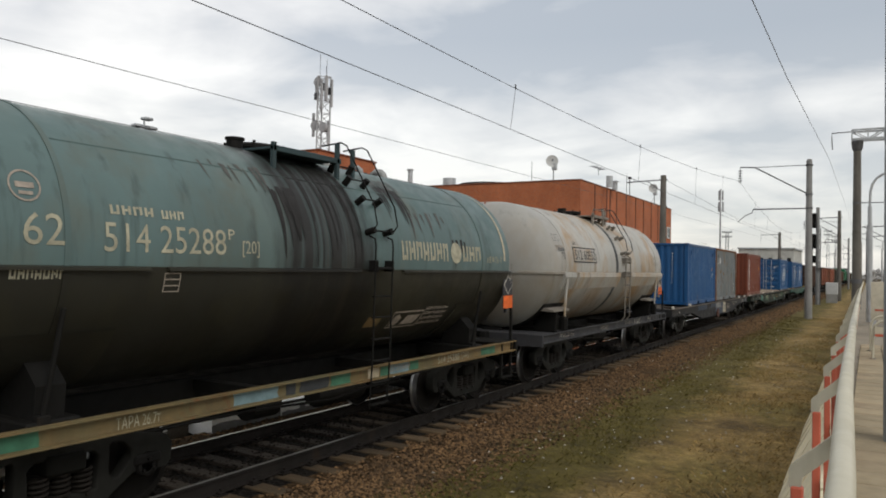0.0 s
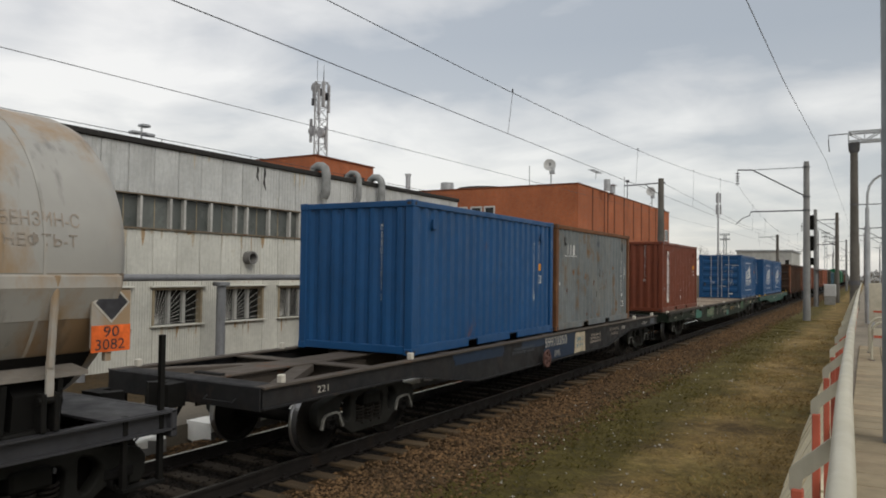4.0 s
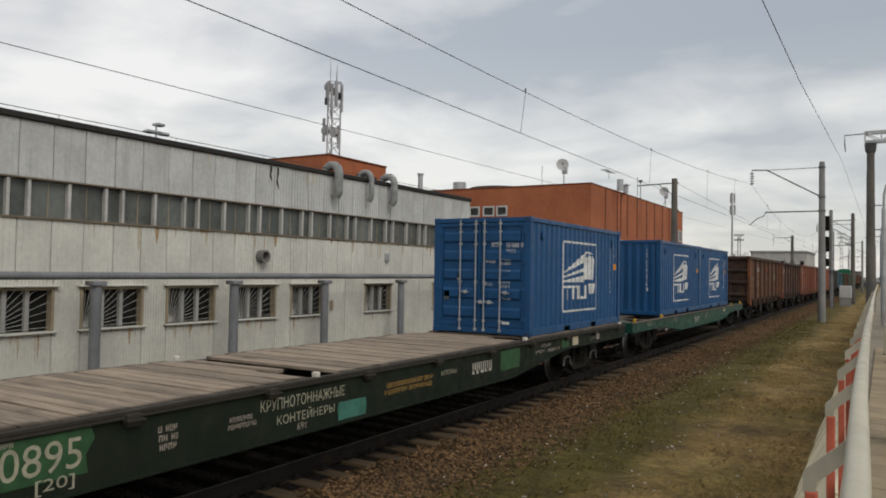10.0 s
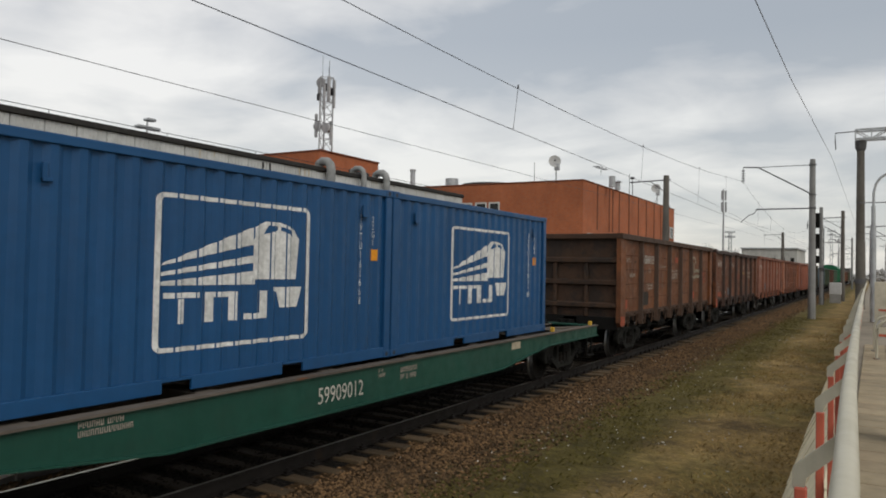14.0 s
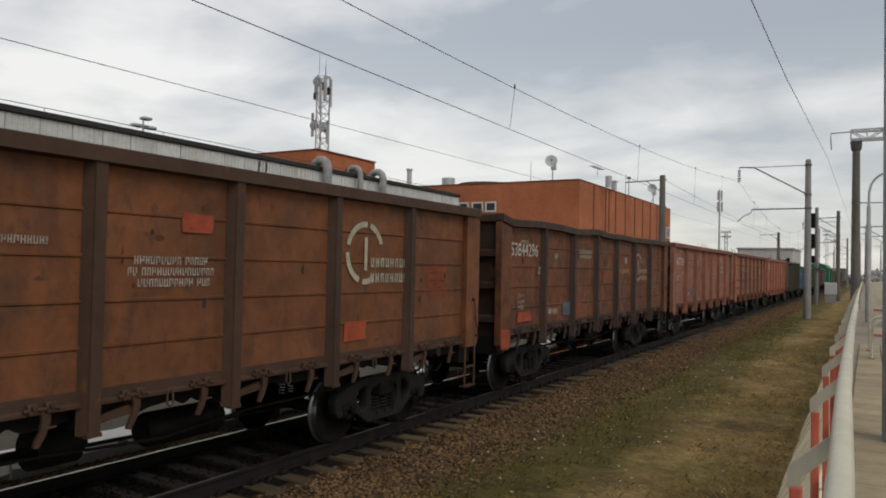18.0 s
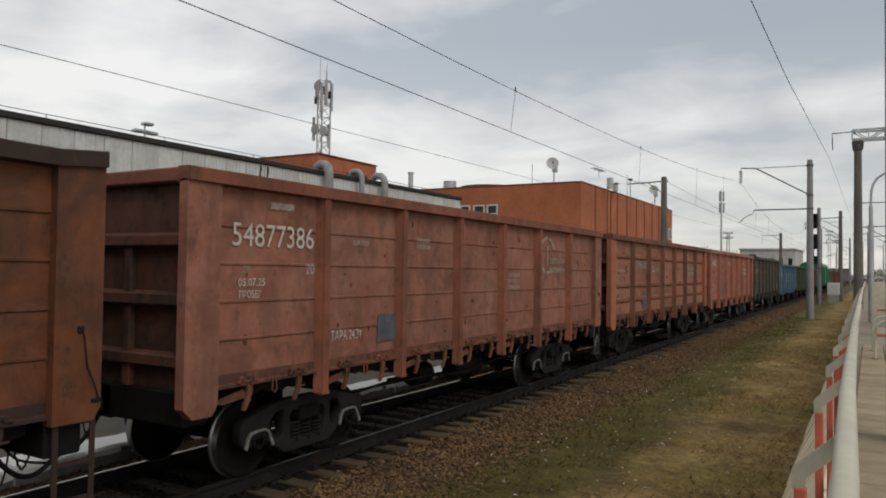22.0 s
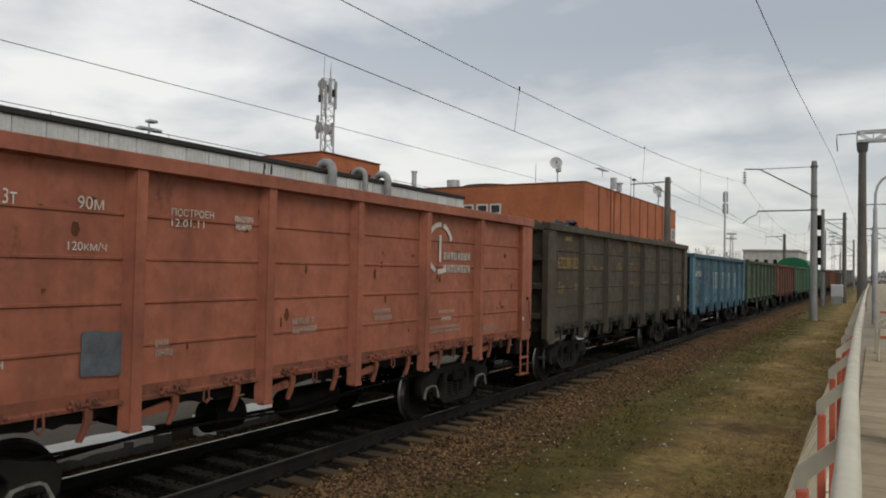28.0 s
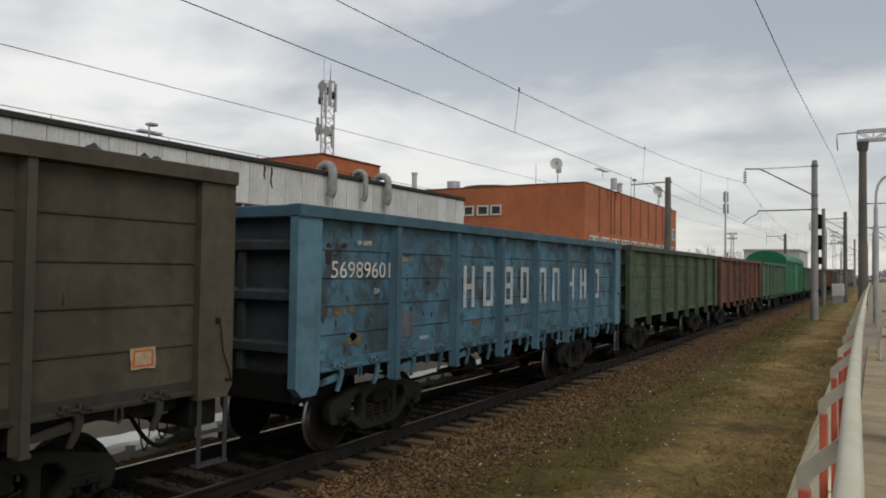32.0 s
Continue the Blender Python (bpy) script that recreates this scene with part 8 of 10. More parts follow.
OCTA = ([(1, 0, 0), (-1, 0, 0), (0, 1, 0), (0, -1, 0), (0, 0, 0.7), (0, 0, -0.7)], [(0, 2, 4), (2, 1, 4), (1, 3, 4), (3, 0, 4), (2, 0, 5), (1, 2, 5), (3, 1, 5), (0, 3, 5)])


# stones under the train: oily, with the cars' shade painted in
s = Shade("oily_shaded_ballast_stone", (0.0135, 0.0112, 0.0092), 0.8)
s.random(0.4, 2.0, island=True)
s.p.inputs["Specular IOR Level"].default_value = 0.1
M["oily_shaded_stone"] = s.done()


def build_ballast():
    rnd = random.Random(11)
    spots, oily = [], []
    for i in range(30000):
        y = 2.5 + 42 * rnd.random() ** 1.5
        x = rnd.triangular(-6.50, -4.35, -5.8)
        spots.append((x, y, ground_height(x, y) + rnd.uniform(-0.005, 0.02), rnd.uniform(0.016, 0.042)))
    for i in range(9000):
        y = rnd.uniform(40, 120)
        x = rnd.triangular(-6.40, -4.55, -5.9)
        spots.append((x, y, ground_height(x, y) + 0.01, rnd.uniform(0.04, 0.08)))
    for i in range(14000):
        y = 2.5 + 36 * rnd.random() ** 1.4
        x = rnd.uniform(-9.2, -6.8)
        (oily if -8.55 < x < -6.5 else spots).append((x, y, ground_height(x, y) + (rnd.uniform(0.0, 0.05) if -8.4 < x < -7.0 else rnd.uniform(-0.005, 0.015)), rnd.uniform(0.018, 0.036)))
    scatter("oily_ballast", M["oily_shaded_stone"], "oily ballast between the rails, coloured near black for the train's shade", oily, OCTA, 7)
    scatter("ballast_stones", M["ballast"], "loose brown and grey track ballast", spots, OCTA, 3)
    s = Shade("pale_litter_stone", (0.42, 0.39, 0.34), 0.85)
    s.random(0.4, 1.3, island=True)
    spots = []
    for i in range(620):
        y = 2.5 + 40 * rnd.random() ** 1.3
        x = rnd.uniform(-6.2, -1.5)
        spots.append((x, y, ground_height(x, y) + 0.012, rnd.uniform(0.012, 0.032)))
    scatter("pale_stones", s.done(), "scattered pale stones and litter", spots, OCTA, 4)


build_ballast()


def build_grass():
    rnd = random.Random(21)
    s = Shade("dry_grass_blades", (0.30, 0.208, 0.080), 0.9)
    s.random(0.5, 1.35, island=True)
    s.mix(s.span(across(s, 3.0, 0.45, 21), -2.0, -1.1, 0.95, 0.0), (0.088, 0.076, 0.017))
    blade = ([(-0.10, 0, 0), (0.10, 0, 0), (0.05, 0.35, 0.55), (0.0, 1.0, 0.75)], [(0, 1, 2), (0, 2, 3)])
    spots = []
    while len(spots) < 26000:
        y = 3 + 52 * rnd.random() ** 1.6
        x = rnd.uniform(-5.0, -1.0)
        d = noise.noise((x * 0.55, y * 0.35, 2.0)) + 0.5 * noise.noise((x * 1.9, y * 1.6, 5.0))
        if d + rnd.uniform(-0.35, 0.35) > -0.02:
            spots.append((x, y, ground_height(x, y), rnd.uniform(0.03, 0.085)))
    scatter("dry_grass", s.done(), "matted dry spring grass with green patches", spots, blade, 5)


build_grass()


TRACK = thing("railway_track", "running rails on tarred timber sleepers in ballast", "railway track", (TRACK_X, 0, 0))


def build_track():
    prof = [(-0.075, -0.18), (0.075, -0.18), (0.075, -0.168), (0.012, -0.150), (0.009, -0.045), (0.036, -0.034), (0.036, -0.008), (0.028, 0.0), (-0.028, 0.0), (-0.036, -0.008), (-0.036, -0.034), (-0.009, -0.045), (-0.012, -0.150), (-0.075, -0.168)]
    for s in (-1, 1):
        x = s * 0.796
        m = Mesh()
        m.ext([(x + a, b) for a, b in prof], "y", -30, 420)
        m.k = [1 if max(abs(m.v[i][2]) for i in q) < 0.0005 else 0 for q in m.f]
        part("rail", m, [M["rail_side"], M["rail_top"] if s < 0 else M["rail_dull"]], TRACK, "dark running rail with a polished head" if s < 0 else "dark running rail with a dull head")


build_track()


def kerb_mesh(n, seed):
    """A low edge block: whitewashed on top, bare concrete towards the track, its arris broken away."""
    rnd = random.Random(seed)
    k = max(2, int(n / 0.16))
    m = Mesh()
    rows = []
    for i in range(k + 1):
        y = (n - 0.02) * i / k
        a, b = rnd.uniform(0.0, 0.035), rnd.uniform(-0.012, 0.006)
        rows.append([(-0.56, y, -0.3), (-0.56, y, b), (-a - 0.02, y, b + rnd.uniform(-0.008, 0.004)), (-0.004, y, -0.03 - a), (0.002, y, -0.13 + rnd.uniform(-0.02, 0.025)), (0.012, y, -0.4)])
    m.v = [p for r in rows for p in r]
    for i in range(k):
        for q in range(5):
            m.slot = 0 if q in (1, 2) or (q == 3 and rnd.random() < 0.85) else 1
            m.face(i * 6 + q, i * 6 + q + 1, i * 6 + q + 7, i * 6 + q + 6)
    m.slot = 0
    m.face(*range(6))
    m.face(*[k * 6 + q for q in range(6)])
    return m.data("kerb_stone", [M["white_kerb"], M["old_concrete"]])


def build_far_side():
    m = Mesh()
    m.box(-11.8, -9.62, -30, 70, -0.4, 0.10)
    solo("asphalt_apron", m, M["asphalt"], "grey asphalt strip beyond the track", kind="structure")
    rnd = random.Random(3)
    k = thing("platform_kerb", "whitewashed crumbling concrete kerb along the asphalt strip", "kerb", (-9.09, 0, 0))
    y, i = -6.0, 0
    while y < 66:
        n = rnd.choice((2.0, 2.4, 3.0, 1.6))
        # one stretch of the edge is missing
        if y < 7.5 < y + n:
            n = 7.5 - y
        part("kerb_stone", kerb_mesh(n, i), None, k, at=pose(rnd.uniform(-0.03, 0.02), y, 0.145 + rnd.uniform(-0.03, 0.01), 0, 0, rnd.uniform(-0.5, 0.5)))
        y += n
        if 7.4 < y < 7.6:
            y = 8.35
        elif rnd.random() < 0.15:
            y += 0.4
        i += 1


build_far_side()


# ---- white workshop ----
M["panel_white"] = paint("weathered_white_panel", (0.500, 0.505, 0.490), 0.7, var=0.14, rust=0.12, rust_col=(0.30, 0.25, 0.17), dirt=0.16, streak=0.22)
M["panel_cream"] = paint("yellowed_white_panel", (0.590, 0.580, 0.520), 0.7, var=0.12, rust=0.16, rust_col=(0.40, 0.31, 0.19), dirt=0.10, streak=0.14)
M["rust_stain"] = plain("rust_stain", (0.37, 0.26, 0.15), 0.85, var=0.35, scale=9)
M["pale_stain"] = plain("pale_rust_wash", (0.47, 0.41, 0.31), 0.85, var=0.3, scale=9)
M["roof_edge"] = plain("bitumen_roof_edge", (0.030, 0.028, 0.026), 0.85, var=0.3)
M["rust_strip"] = paint("rusty_flashing", (0.16, 0.125, 0.085), 0.75, rust=0.5, streak=0)
M["frame_white"] = paint("chalky_window_frame", (0.46, 0.45, 0.42), 0.75, dirt=0.25)
M["frame_brown"] = paint("peeling_brown_frame", (0.34, 0.28, 0.19), 0.8, dirt=0.25, rust=0.45, rust_col=(0.20, 0.12, 0.06))


def dusty_glass():
    s = Shade("dusty_glass", (0.075, 0.082, 0.076), 0.25)
    s.random(0.7, 1.5)
    s.mix(s.span(s.noise(1.1, 5, (1, 1, 0.35), shift=2), 0.42, 0.75, 0.0, 0.75), (0.21, 0.22, 0.20))
    s.gloss(s.noise(2, 4), 0.15, 0.5)
    return s.done()


M["dusty_glass"] = dusty_glass()
s = Shade("dark_glass", (0.018, 0.018, 0.017), 0.12)
s.value(s.noise(2, 4), 0.5, 1.6)
M["dark_glass"] = s.done()
WX = -20.0


def ribbed(w, z0, z1, name, mat, step=0.161):
    """A profiled wall panel, corner at the origin, facing +x."""
    m = Mesh()
    n = max(1, round((w - 0.03) / step))
    pts = [(0.0, 0.012)]
    for i in range(n):
        a = 0.012 + (w - 0.024) * i / n
        b = (w - 0.024) / n
        pts += [(0.0, a + b * 0.10), (0.014, a + b * 0.2), (0.014, a + b * 0.82), (0.0, a + b * 0.92)]
    pts.append((0.0, w - 0.012))
    m.ext(pts + [(-0.05, w - 0.012), (-0.05, 0.012)], "z", z0, z1)
    return m.data(name, mat)


def build_workshop():
    b = thing("workshop_building", "long white panelled workshop with window bands and rust runs", "building", (WX, 0, 0))
    y0, y1 = -12.0, 36.05
    m = Mesh()
    m.box(-18, -0.30, y0, y1, -0.7, 6.45)
    part("wall_core", m, M["panel_white"], b)
    m = Mesh()
    m.box(-18.3, 0.10, y0 - 0.2, y1 + 0.05, 6.55, 6.74, 0.03)
    part("roof", m, M["roof_edge"], b)
    m = Mesh()
    m.cyl((0.02, y0, 6.86), (0.02, y1, 6.84), 0.012, 6)
    for i in range(12):
        m.cyl((0.02, y0 + 4 * i, 6.7), (0.02, y0 + 4 * i, 6.86), 0.01, 6)
    part("roof_cable", m, M["wire"], b)
    step = 0.966
    n = int((y1 - 10.94 + 22) / step)
    start = 10.94 - 23 * step
    upper = ribbed(step, 4.99, 6.56, "wall_panel", M["panel_white"])
    middle = ribbed(step, 2.30, 3.86, "wall_panel", M["panel_cream"])
    for i in range(60):
        y = start + i * step
        if y + step > y1 + 0.05 or y < -4:
            continue
        part("wall_panel", upper, None, b, at=pose(random.uniform(-0.006, 0.006), y, 0))
        part("wall_panel", middle, None, b, at=pose(random.uniform(-0.006, 0.006), y, 0))
    for z, h, d in ((4.95, 0.05, 0.05), (3.86, 0.06, 0.07)):
        m = Mesh()
        m.box(-0.02, d, y0, y1 - 0.5, z, z + h, 0.006)
        part("flashing", m, M["rust_strip"], b)
    # window band: mullions at a repeating long, long, short rhythm
    y, pattern, i = 10.68 - 10 * 2.89 + 0.57, (1.16, 1.16, 0.57), 0
    while y < 35.0:
        w = pattern[i % 3]
        if y > -4:
            m = Mesh()
            m.box(-0.16, -0.14, 0.03, w - 0.03, 3.93, 4.94)
            part("window_pane", m, M["dusty_glass"], b, at=pose(0, y, 0))
            m = Mesh()
            m.box(-0.16, 0.02, -0.045, 0.045, 3.92, 4.95, 0.008)
            part("mullion", m, M["frame_white"], b, at=pose(0, y, 0))
            if w > 1:
                m = Mesh()
                for f in (0.52,):
                    m.box(-0.15, -0.125, w * f - 0.014, w * f + 0.014, 3.93, 4.94)
                part("glazing_bar", m, M["frame_brown"], b, at=pose(0, y, 0))
        y += w
        i += 1
    # lower wall with its windows
    wins = [(-1.6, 0.3), (2.0, 4.0), (5.9, 7.4), (10.0, 12.0), (12.86, 14.90), (15.82, 17.80), (18.78, 20.78), (21.65, 23.62), (26.45, 28.44), (32.22, 34.0)]
    spots = [y0] + [v for a in wins for v in a] + [y1]
    for a, c in zip(spots[0::2], spots[1::2]):
        k = max(1, round((c - a) / 1.3))
        for i in range(k):
            if a + (c - a) * (i + 1) / k < -4:
                continue
            part("wall_panel", ribbed((c - a) / k, -0.62, 2.28, "wall_panel", M["panel_cream"], 0.10), None, b, at=pose(0, a + (c - a) * i / k, 0))
    for a, c in wins:
        for z0, z1 in ((-0.62, 0.76), (1.96, 2.28)):
            part("wall_panel", ribbed(c - a, z0, z1, "wall_panel", M["panel_cream"], 0.10), None, b, at=pose(0, a, 0))
        wn = part("window", Mesh().box(-0.24, -0.20, a, c, 0.76, 1.96), M["dark_glass"], b, "grimy barred window")
        m = Mesh()
        m.box(-0.20, 0.05, a - 0.04, a + 0.05, 0.72, 2.0, 0.01).box(-0.20, 0.05, c - 0.05, c + 0.04, 0.72, 2.0, 0.01)
        m.box(-0.20, 0.06, a + 0.06, c - 0.06, 1.90, 2.0, 0.01)
        part("frame", m, M["frame_brown"], wn)
        m = Mesh()
        m.box(-0.05, 0.16, a - 0.14, c + 0.14, 1.99, 2.05, 0.01)
        part("window_hood", m, M["panel_cream"], wn)
        m = Mesh()
        m.box(-0.16, 0.14, a - 0.10, c + 0.10, 0.70, 0.755, 0.01)
        part("sill", m, M["panel_cream"], wn)
        for f in (0.36, 0.67):
            m = Mesh()
            y = a + (c - a) * f
            m.box(-0.20, -0.08, y - 0.06, y + 0.06, 0.78, 1.92, 0.008)
            part("casement", m, M["frame_white"], wn)
        for i in range(13):
            t = radians(4 + i * 7)
            L = min((c - a - 0.15) / max(0.02, math.sin(t)), 1.12 / max(0.02, math.cos(t)))
            part("window_bar", Mesh().cyl((-0.03, a + 0.08, 0.80), (-0.03, a + 0.08 + L * math.sin(t), 0.80 + L * math.cos(t)), 0.008, 5), M["frame_white"], wn)
    # rust washed down from the flashings, the sills and the panel joints
    rnd = random.Random(17)
    runs, wash = Mesh(), Mesh()

    def run(mesh, y, z, w, h, x):
        q = [(y, z), (y + w * rnd.uniform(0.0, 0.2), z - h * 0.5), (y + w * rnd.uniform(0.3, 0.45), z - h), (y + w * rnd.uniform(0.5, 0.6), z - h * 0.97), (y + w * rnd.uniform(0.8, 1.0), z - h * 0.45), (y + w, z)]
        mesh.add([(x, a, b) for a, b in q], [tuple(range(6))])

    for i in range(90):
        y = rnd.uniform(-3.5, 35.0)
        run(rnd.choice((runs, wash, wash)), y, 3.865, rnd.uniform(0.03, 0.20), 0.08 + 0.75 * rnd.random() ** 2.5, 0.0165 + 0.0002 * (i % 9))
    for a, c in wins:
        for i in range(9):
            run(rnd.choice((runs, wash, wash)), rnd.uniform(a - 0.1, c), 0.70, rnd.uniform(0.03, 0.13), 0.08 + 0.7 * rnd.random() ** 2, 0.0165 + 0.0002 * i)
        for i in range(5):
            run(wash, rnd.uniform(a - 0.1, c), 2.27, rnd.uniform(0.04, 0.12), rnd.uniform(0.05, 0.2), 0.0185 + 0.0002 * i)
    for i in range(22):
        run(wash, rnd.uniform(-3.5, 35.0), 6.55, rnd.uniform(0.03, 0.10), 0.1 + 0.8 * rnd.random() ** 3, 0.0235 + 0.0002 * (i % 9))
    tagged(part("rust_run", runs, M["rust_stain"], b, "brown rust runs on the panels"), kind="stuff")
    tagged(part("rust_run", wash, M["pale_stain"], b, "pale rust washes on the panels"), kind="stuff")
    for y, h in ((20.35, 0.55), (20.72, 0.85)):
        part("torn_strip", Mesh().ext([(y, 6.5), (y + 0.07, 6.5), (y + 0.10, 6.5 - h * 0.3), (y + 0.03, 6.5 - h * 0.5), (y + 0.11, 6.5 - h), (y - 0.04, 6.5 - h * 0.7), (y - 0.01, 6.5 - h * 0.4)], "x", 0.022, 0.034), M["roof_edge"], b, "torn strip of roofing felt")
    # wall fan and hood ducts
    for y, r in ((23.97, 0.19), (26.27, 0.12), (28.03, 0.165)):
        m = Mesh()
        x = 0.40
        m.tube([(-0.30, y, 6.70), (-0.24, y, 6.90), (-0.06, y, 7.00), (0.18, y, 6.98), (0.34, y, 6.86), (x, y, 6.66), (x, y, 6.3), (x, y, 5.95), (x - 0.03, y, 5.82), (x - 0.12, y, 5.68)], r, 14)
        m.lathe([(5.86, r * 1.04), (5.90, r * 1.04)], "z", (x - 0.01, y, 0), 14)
        m.lathe([(6.56, r * 1.04), (6.60, r * 1.04)], "z", (x, y, 0), 14)
        part("duct", m, M["old_galv"], b, "curved galvanised extraction duct", smooth=50)
    m = Mesh()
    m.lathe([(-0.05, 0.24), (0.30, 0.24), (0.30, 0.17), (0.0, 0.14)], "x", (0.02, 19.94, 3.05), 20)
    part("wall_vent", m, M["old_concrete"], b, smooth=40)
    m = Mesh()
    m.box(0.0, 0.12, 27.9, 28.2, 3.0, 3.4, 0.01)
    part("junction_box", m, M["galv"], b)
    m = Mesh()
    m.box(0.0, 0.05, 24.0, 24.22, 0.9, 1.3, 0.01)
    part("meter_box", m, M["frame_brown"], b)
    # floodlight cluster on the roof
    m = Mesh()
    m.cyl((-0.6, 15.7, 6.7), (-0.6, 15.7, 7.25), 0.03, 6)
    m.box(-0.65, -0.55, 15.35, 16.05, 7.05, 7.09)
    stand = part("lamp_stand", m, M["galv"], b, "stand of small roof floodlights")
    for y, z, r in ((15.45, 6.98, 20), (15.98, 6.98, -20), (15.8, 7.26, 8)):
        part("floodlight", Mesh().box(-0.74, -0.46, y - 0.16, y + 0.16, z, z + 0.09, 0.02), M["galv"], stand)


build_workshop()


def build_heat_pipe():
    p = thing("heating_pipeline", "grey insulated heating pipe on round steel posts", "pipeline", (-18.9, 0, 0))
    m = Mesh()
    m.cyl((0, -10, 2.30), (0, 37.2, 2.36), 0.105, 14)
    part("pipe", m, M["pipe_grey"], p, smooth=40)
    for y in (-3.0, 2.4, 7.5, 12.59, 17.69, 22.40, 27.73, 33.2):
        m = Mesh()
        m.cyl((0, y, -0.62), (0, y, 2.05), 0.155, 16)
        part("post", m, M["pipe_grey"], p, smooth=40)
        m = Mesh()
        m.box(-0.2, 0.2, y - 0.22, y + 0.22, 2.05, 2.18, 0.02)
        part("saddle", m, M["pipe_grey"], p)
    m = Mesh()
    m.tube([(0, 37.2, 2.36), (0, 38.5, 2.36), (0.0, 39.0, 2.4)], 0.11, 12)
    m.cyl((0, 38.9, -0.62), (0, 38.9, 4.6), 0.2, 14)
    m.cyl((-0.6, 38.9, 2.3), (-0.6, 38.9, 4.6), 0.16, 14)
    m.tube([(-0.6, 38.9, 4.5), (-0.3, 39.0, 4.75), (0.4, 40.5, 4.75), (0.4, 60, 4.75)], 0.16, 12)
    part("riser", m, M["pipe_grey"], p, smooth=40)
    w = Mesh()
    w.box(-19.7, -17.5, 37.6, 37.75, -0.7, 2.0)
    w.box(-17.65, -17.5, 37.75, 58, -0.7, 1.9)
    solo("yard_wall", w, M["frame_white"], "plain pale grey concrete yard wall", "wall")


M["pipe_grey"] = paint("grey_pipe_paint", (0.20, 0.205, 0.215), 0.6, dirt=0.15)
build_heat_pipe()


# ---- brick office block ----
def brick_shade():
    s = Shade("orange_red_brick", (0.46, 0.142, 0.055), 0.85)
    mp = s.t.nodes.new("ShaderNodeMapping")
    link(s.t, s.vec, mp.inputs[0])
    sep = s.t.nodes.new("ShaderNodeSeparateXYZ")
    link(s.t, mp.outputs[0], sep.inputs[0])
    add = s.t.nodes.new("ShaderNodeMath")
    add.operation = "ADD"
    link(s.t, sep.outputs[0], add.inputs[0])
    link(s.t, sep.outputs[1], add.inputs[1])
    comb = s.t.nodes.new("ShaderNodeCombineXYZ")
    link(s.t, add.outputs[0], comb.inputs[0])
    link(s.t, sep.outputs[2], comb.inputs[1])
    tex = s.t.nodes.new("ShaderNodeTexBrick")
    tex.inputs["Scale"].default_value = 1.0
    tex.inputs["Brick Width"].default_value, tex.inputs["Row Height"].default_value = 0.26, 0.075
    tex.inputs["Mortar Size"].default_value = 0.008
    tex.inputs["Color1"].default_value, tex.inputs["Color2"].default_value, tex.inputs["Mortar"].default_value = (0.42, 0.125, 0.048, 1), (0.30, 0.082, 0.034, 1), (0.26, 0.15, 0.10, 1)
    link(s.t, comb.outputs[0], tex.inputs["Vector"])
    s.mix(0.75, tex.outputs["Color"])
    s.value(s.noise(0.22, 6, shift=6), 0.82, 1.14)
    s.value(s.noise(0.9, 6, (1, 1, 0.3), shift=1), 0.88, 1.1)
    return s.done()


M["brick"] = brick_shade()
M["brick_trim"] = paint("dark_brick_coping", (0.16, 0.055, 0.028), 0.8)
M["win_white"] = plain("white_window_frame", (0.52, 0.52, 0.50), 0.6)


def office_window(b, y, z, w, h, face, name="window"):
    """face 'x': in the wall along the track; 'y': in the gable."""
    turn = pose(-25.39, y, z) if face == "x" else pose(y, 71.0, z, 0, 0, -90)
    wn = part(name, Mesh().box(0.012, 0.03, 0.0, w, 0, h), M["dark_glass"], b, "white-framed office window", at=turn)
    m = Mesh()
    t = 0.16
    for a, c, d, e in ((0, w, 0, t), (0, w, h - t, h), (0, t, t, h - t), (w - t, w, t, h - t)):
        m.box(0.01, 0.10, a, c, d, e)
    part("frame", m, M["win_white"], wn)
    if w > 2:
        m = Mesh()
        m.box(0.01, 0.09, w / 2 - 0.22, w / 2 + 0.22, t, h - t).box(0.01, 0.09, w * 0.25 - 0.05, w * 0.25 + 0.05, t, h - t).box(0.01, 0.09, w * 0.75 - 0.05, w * 0.75 + 0.05, t, h - t)
        part("glazing_bar", m, M["win_white"], wn)
    return wn


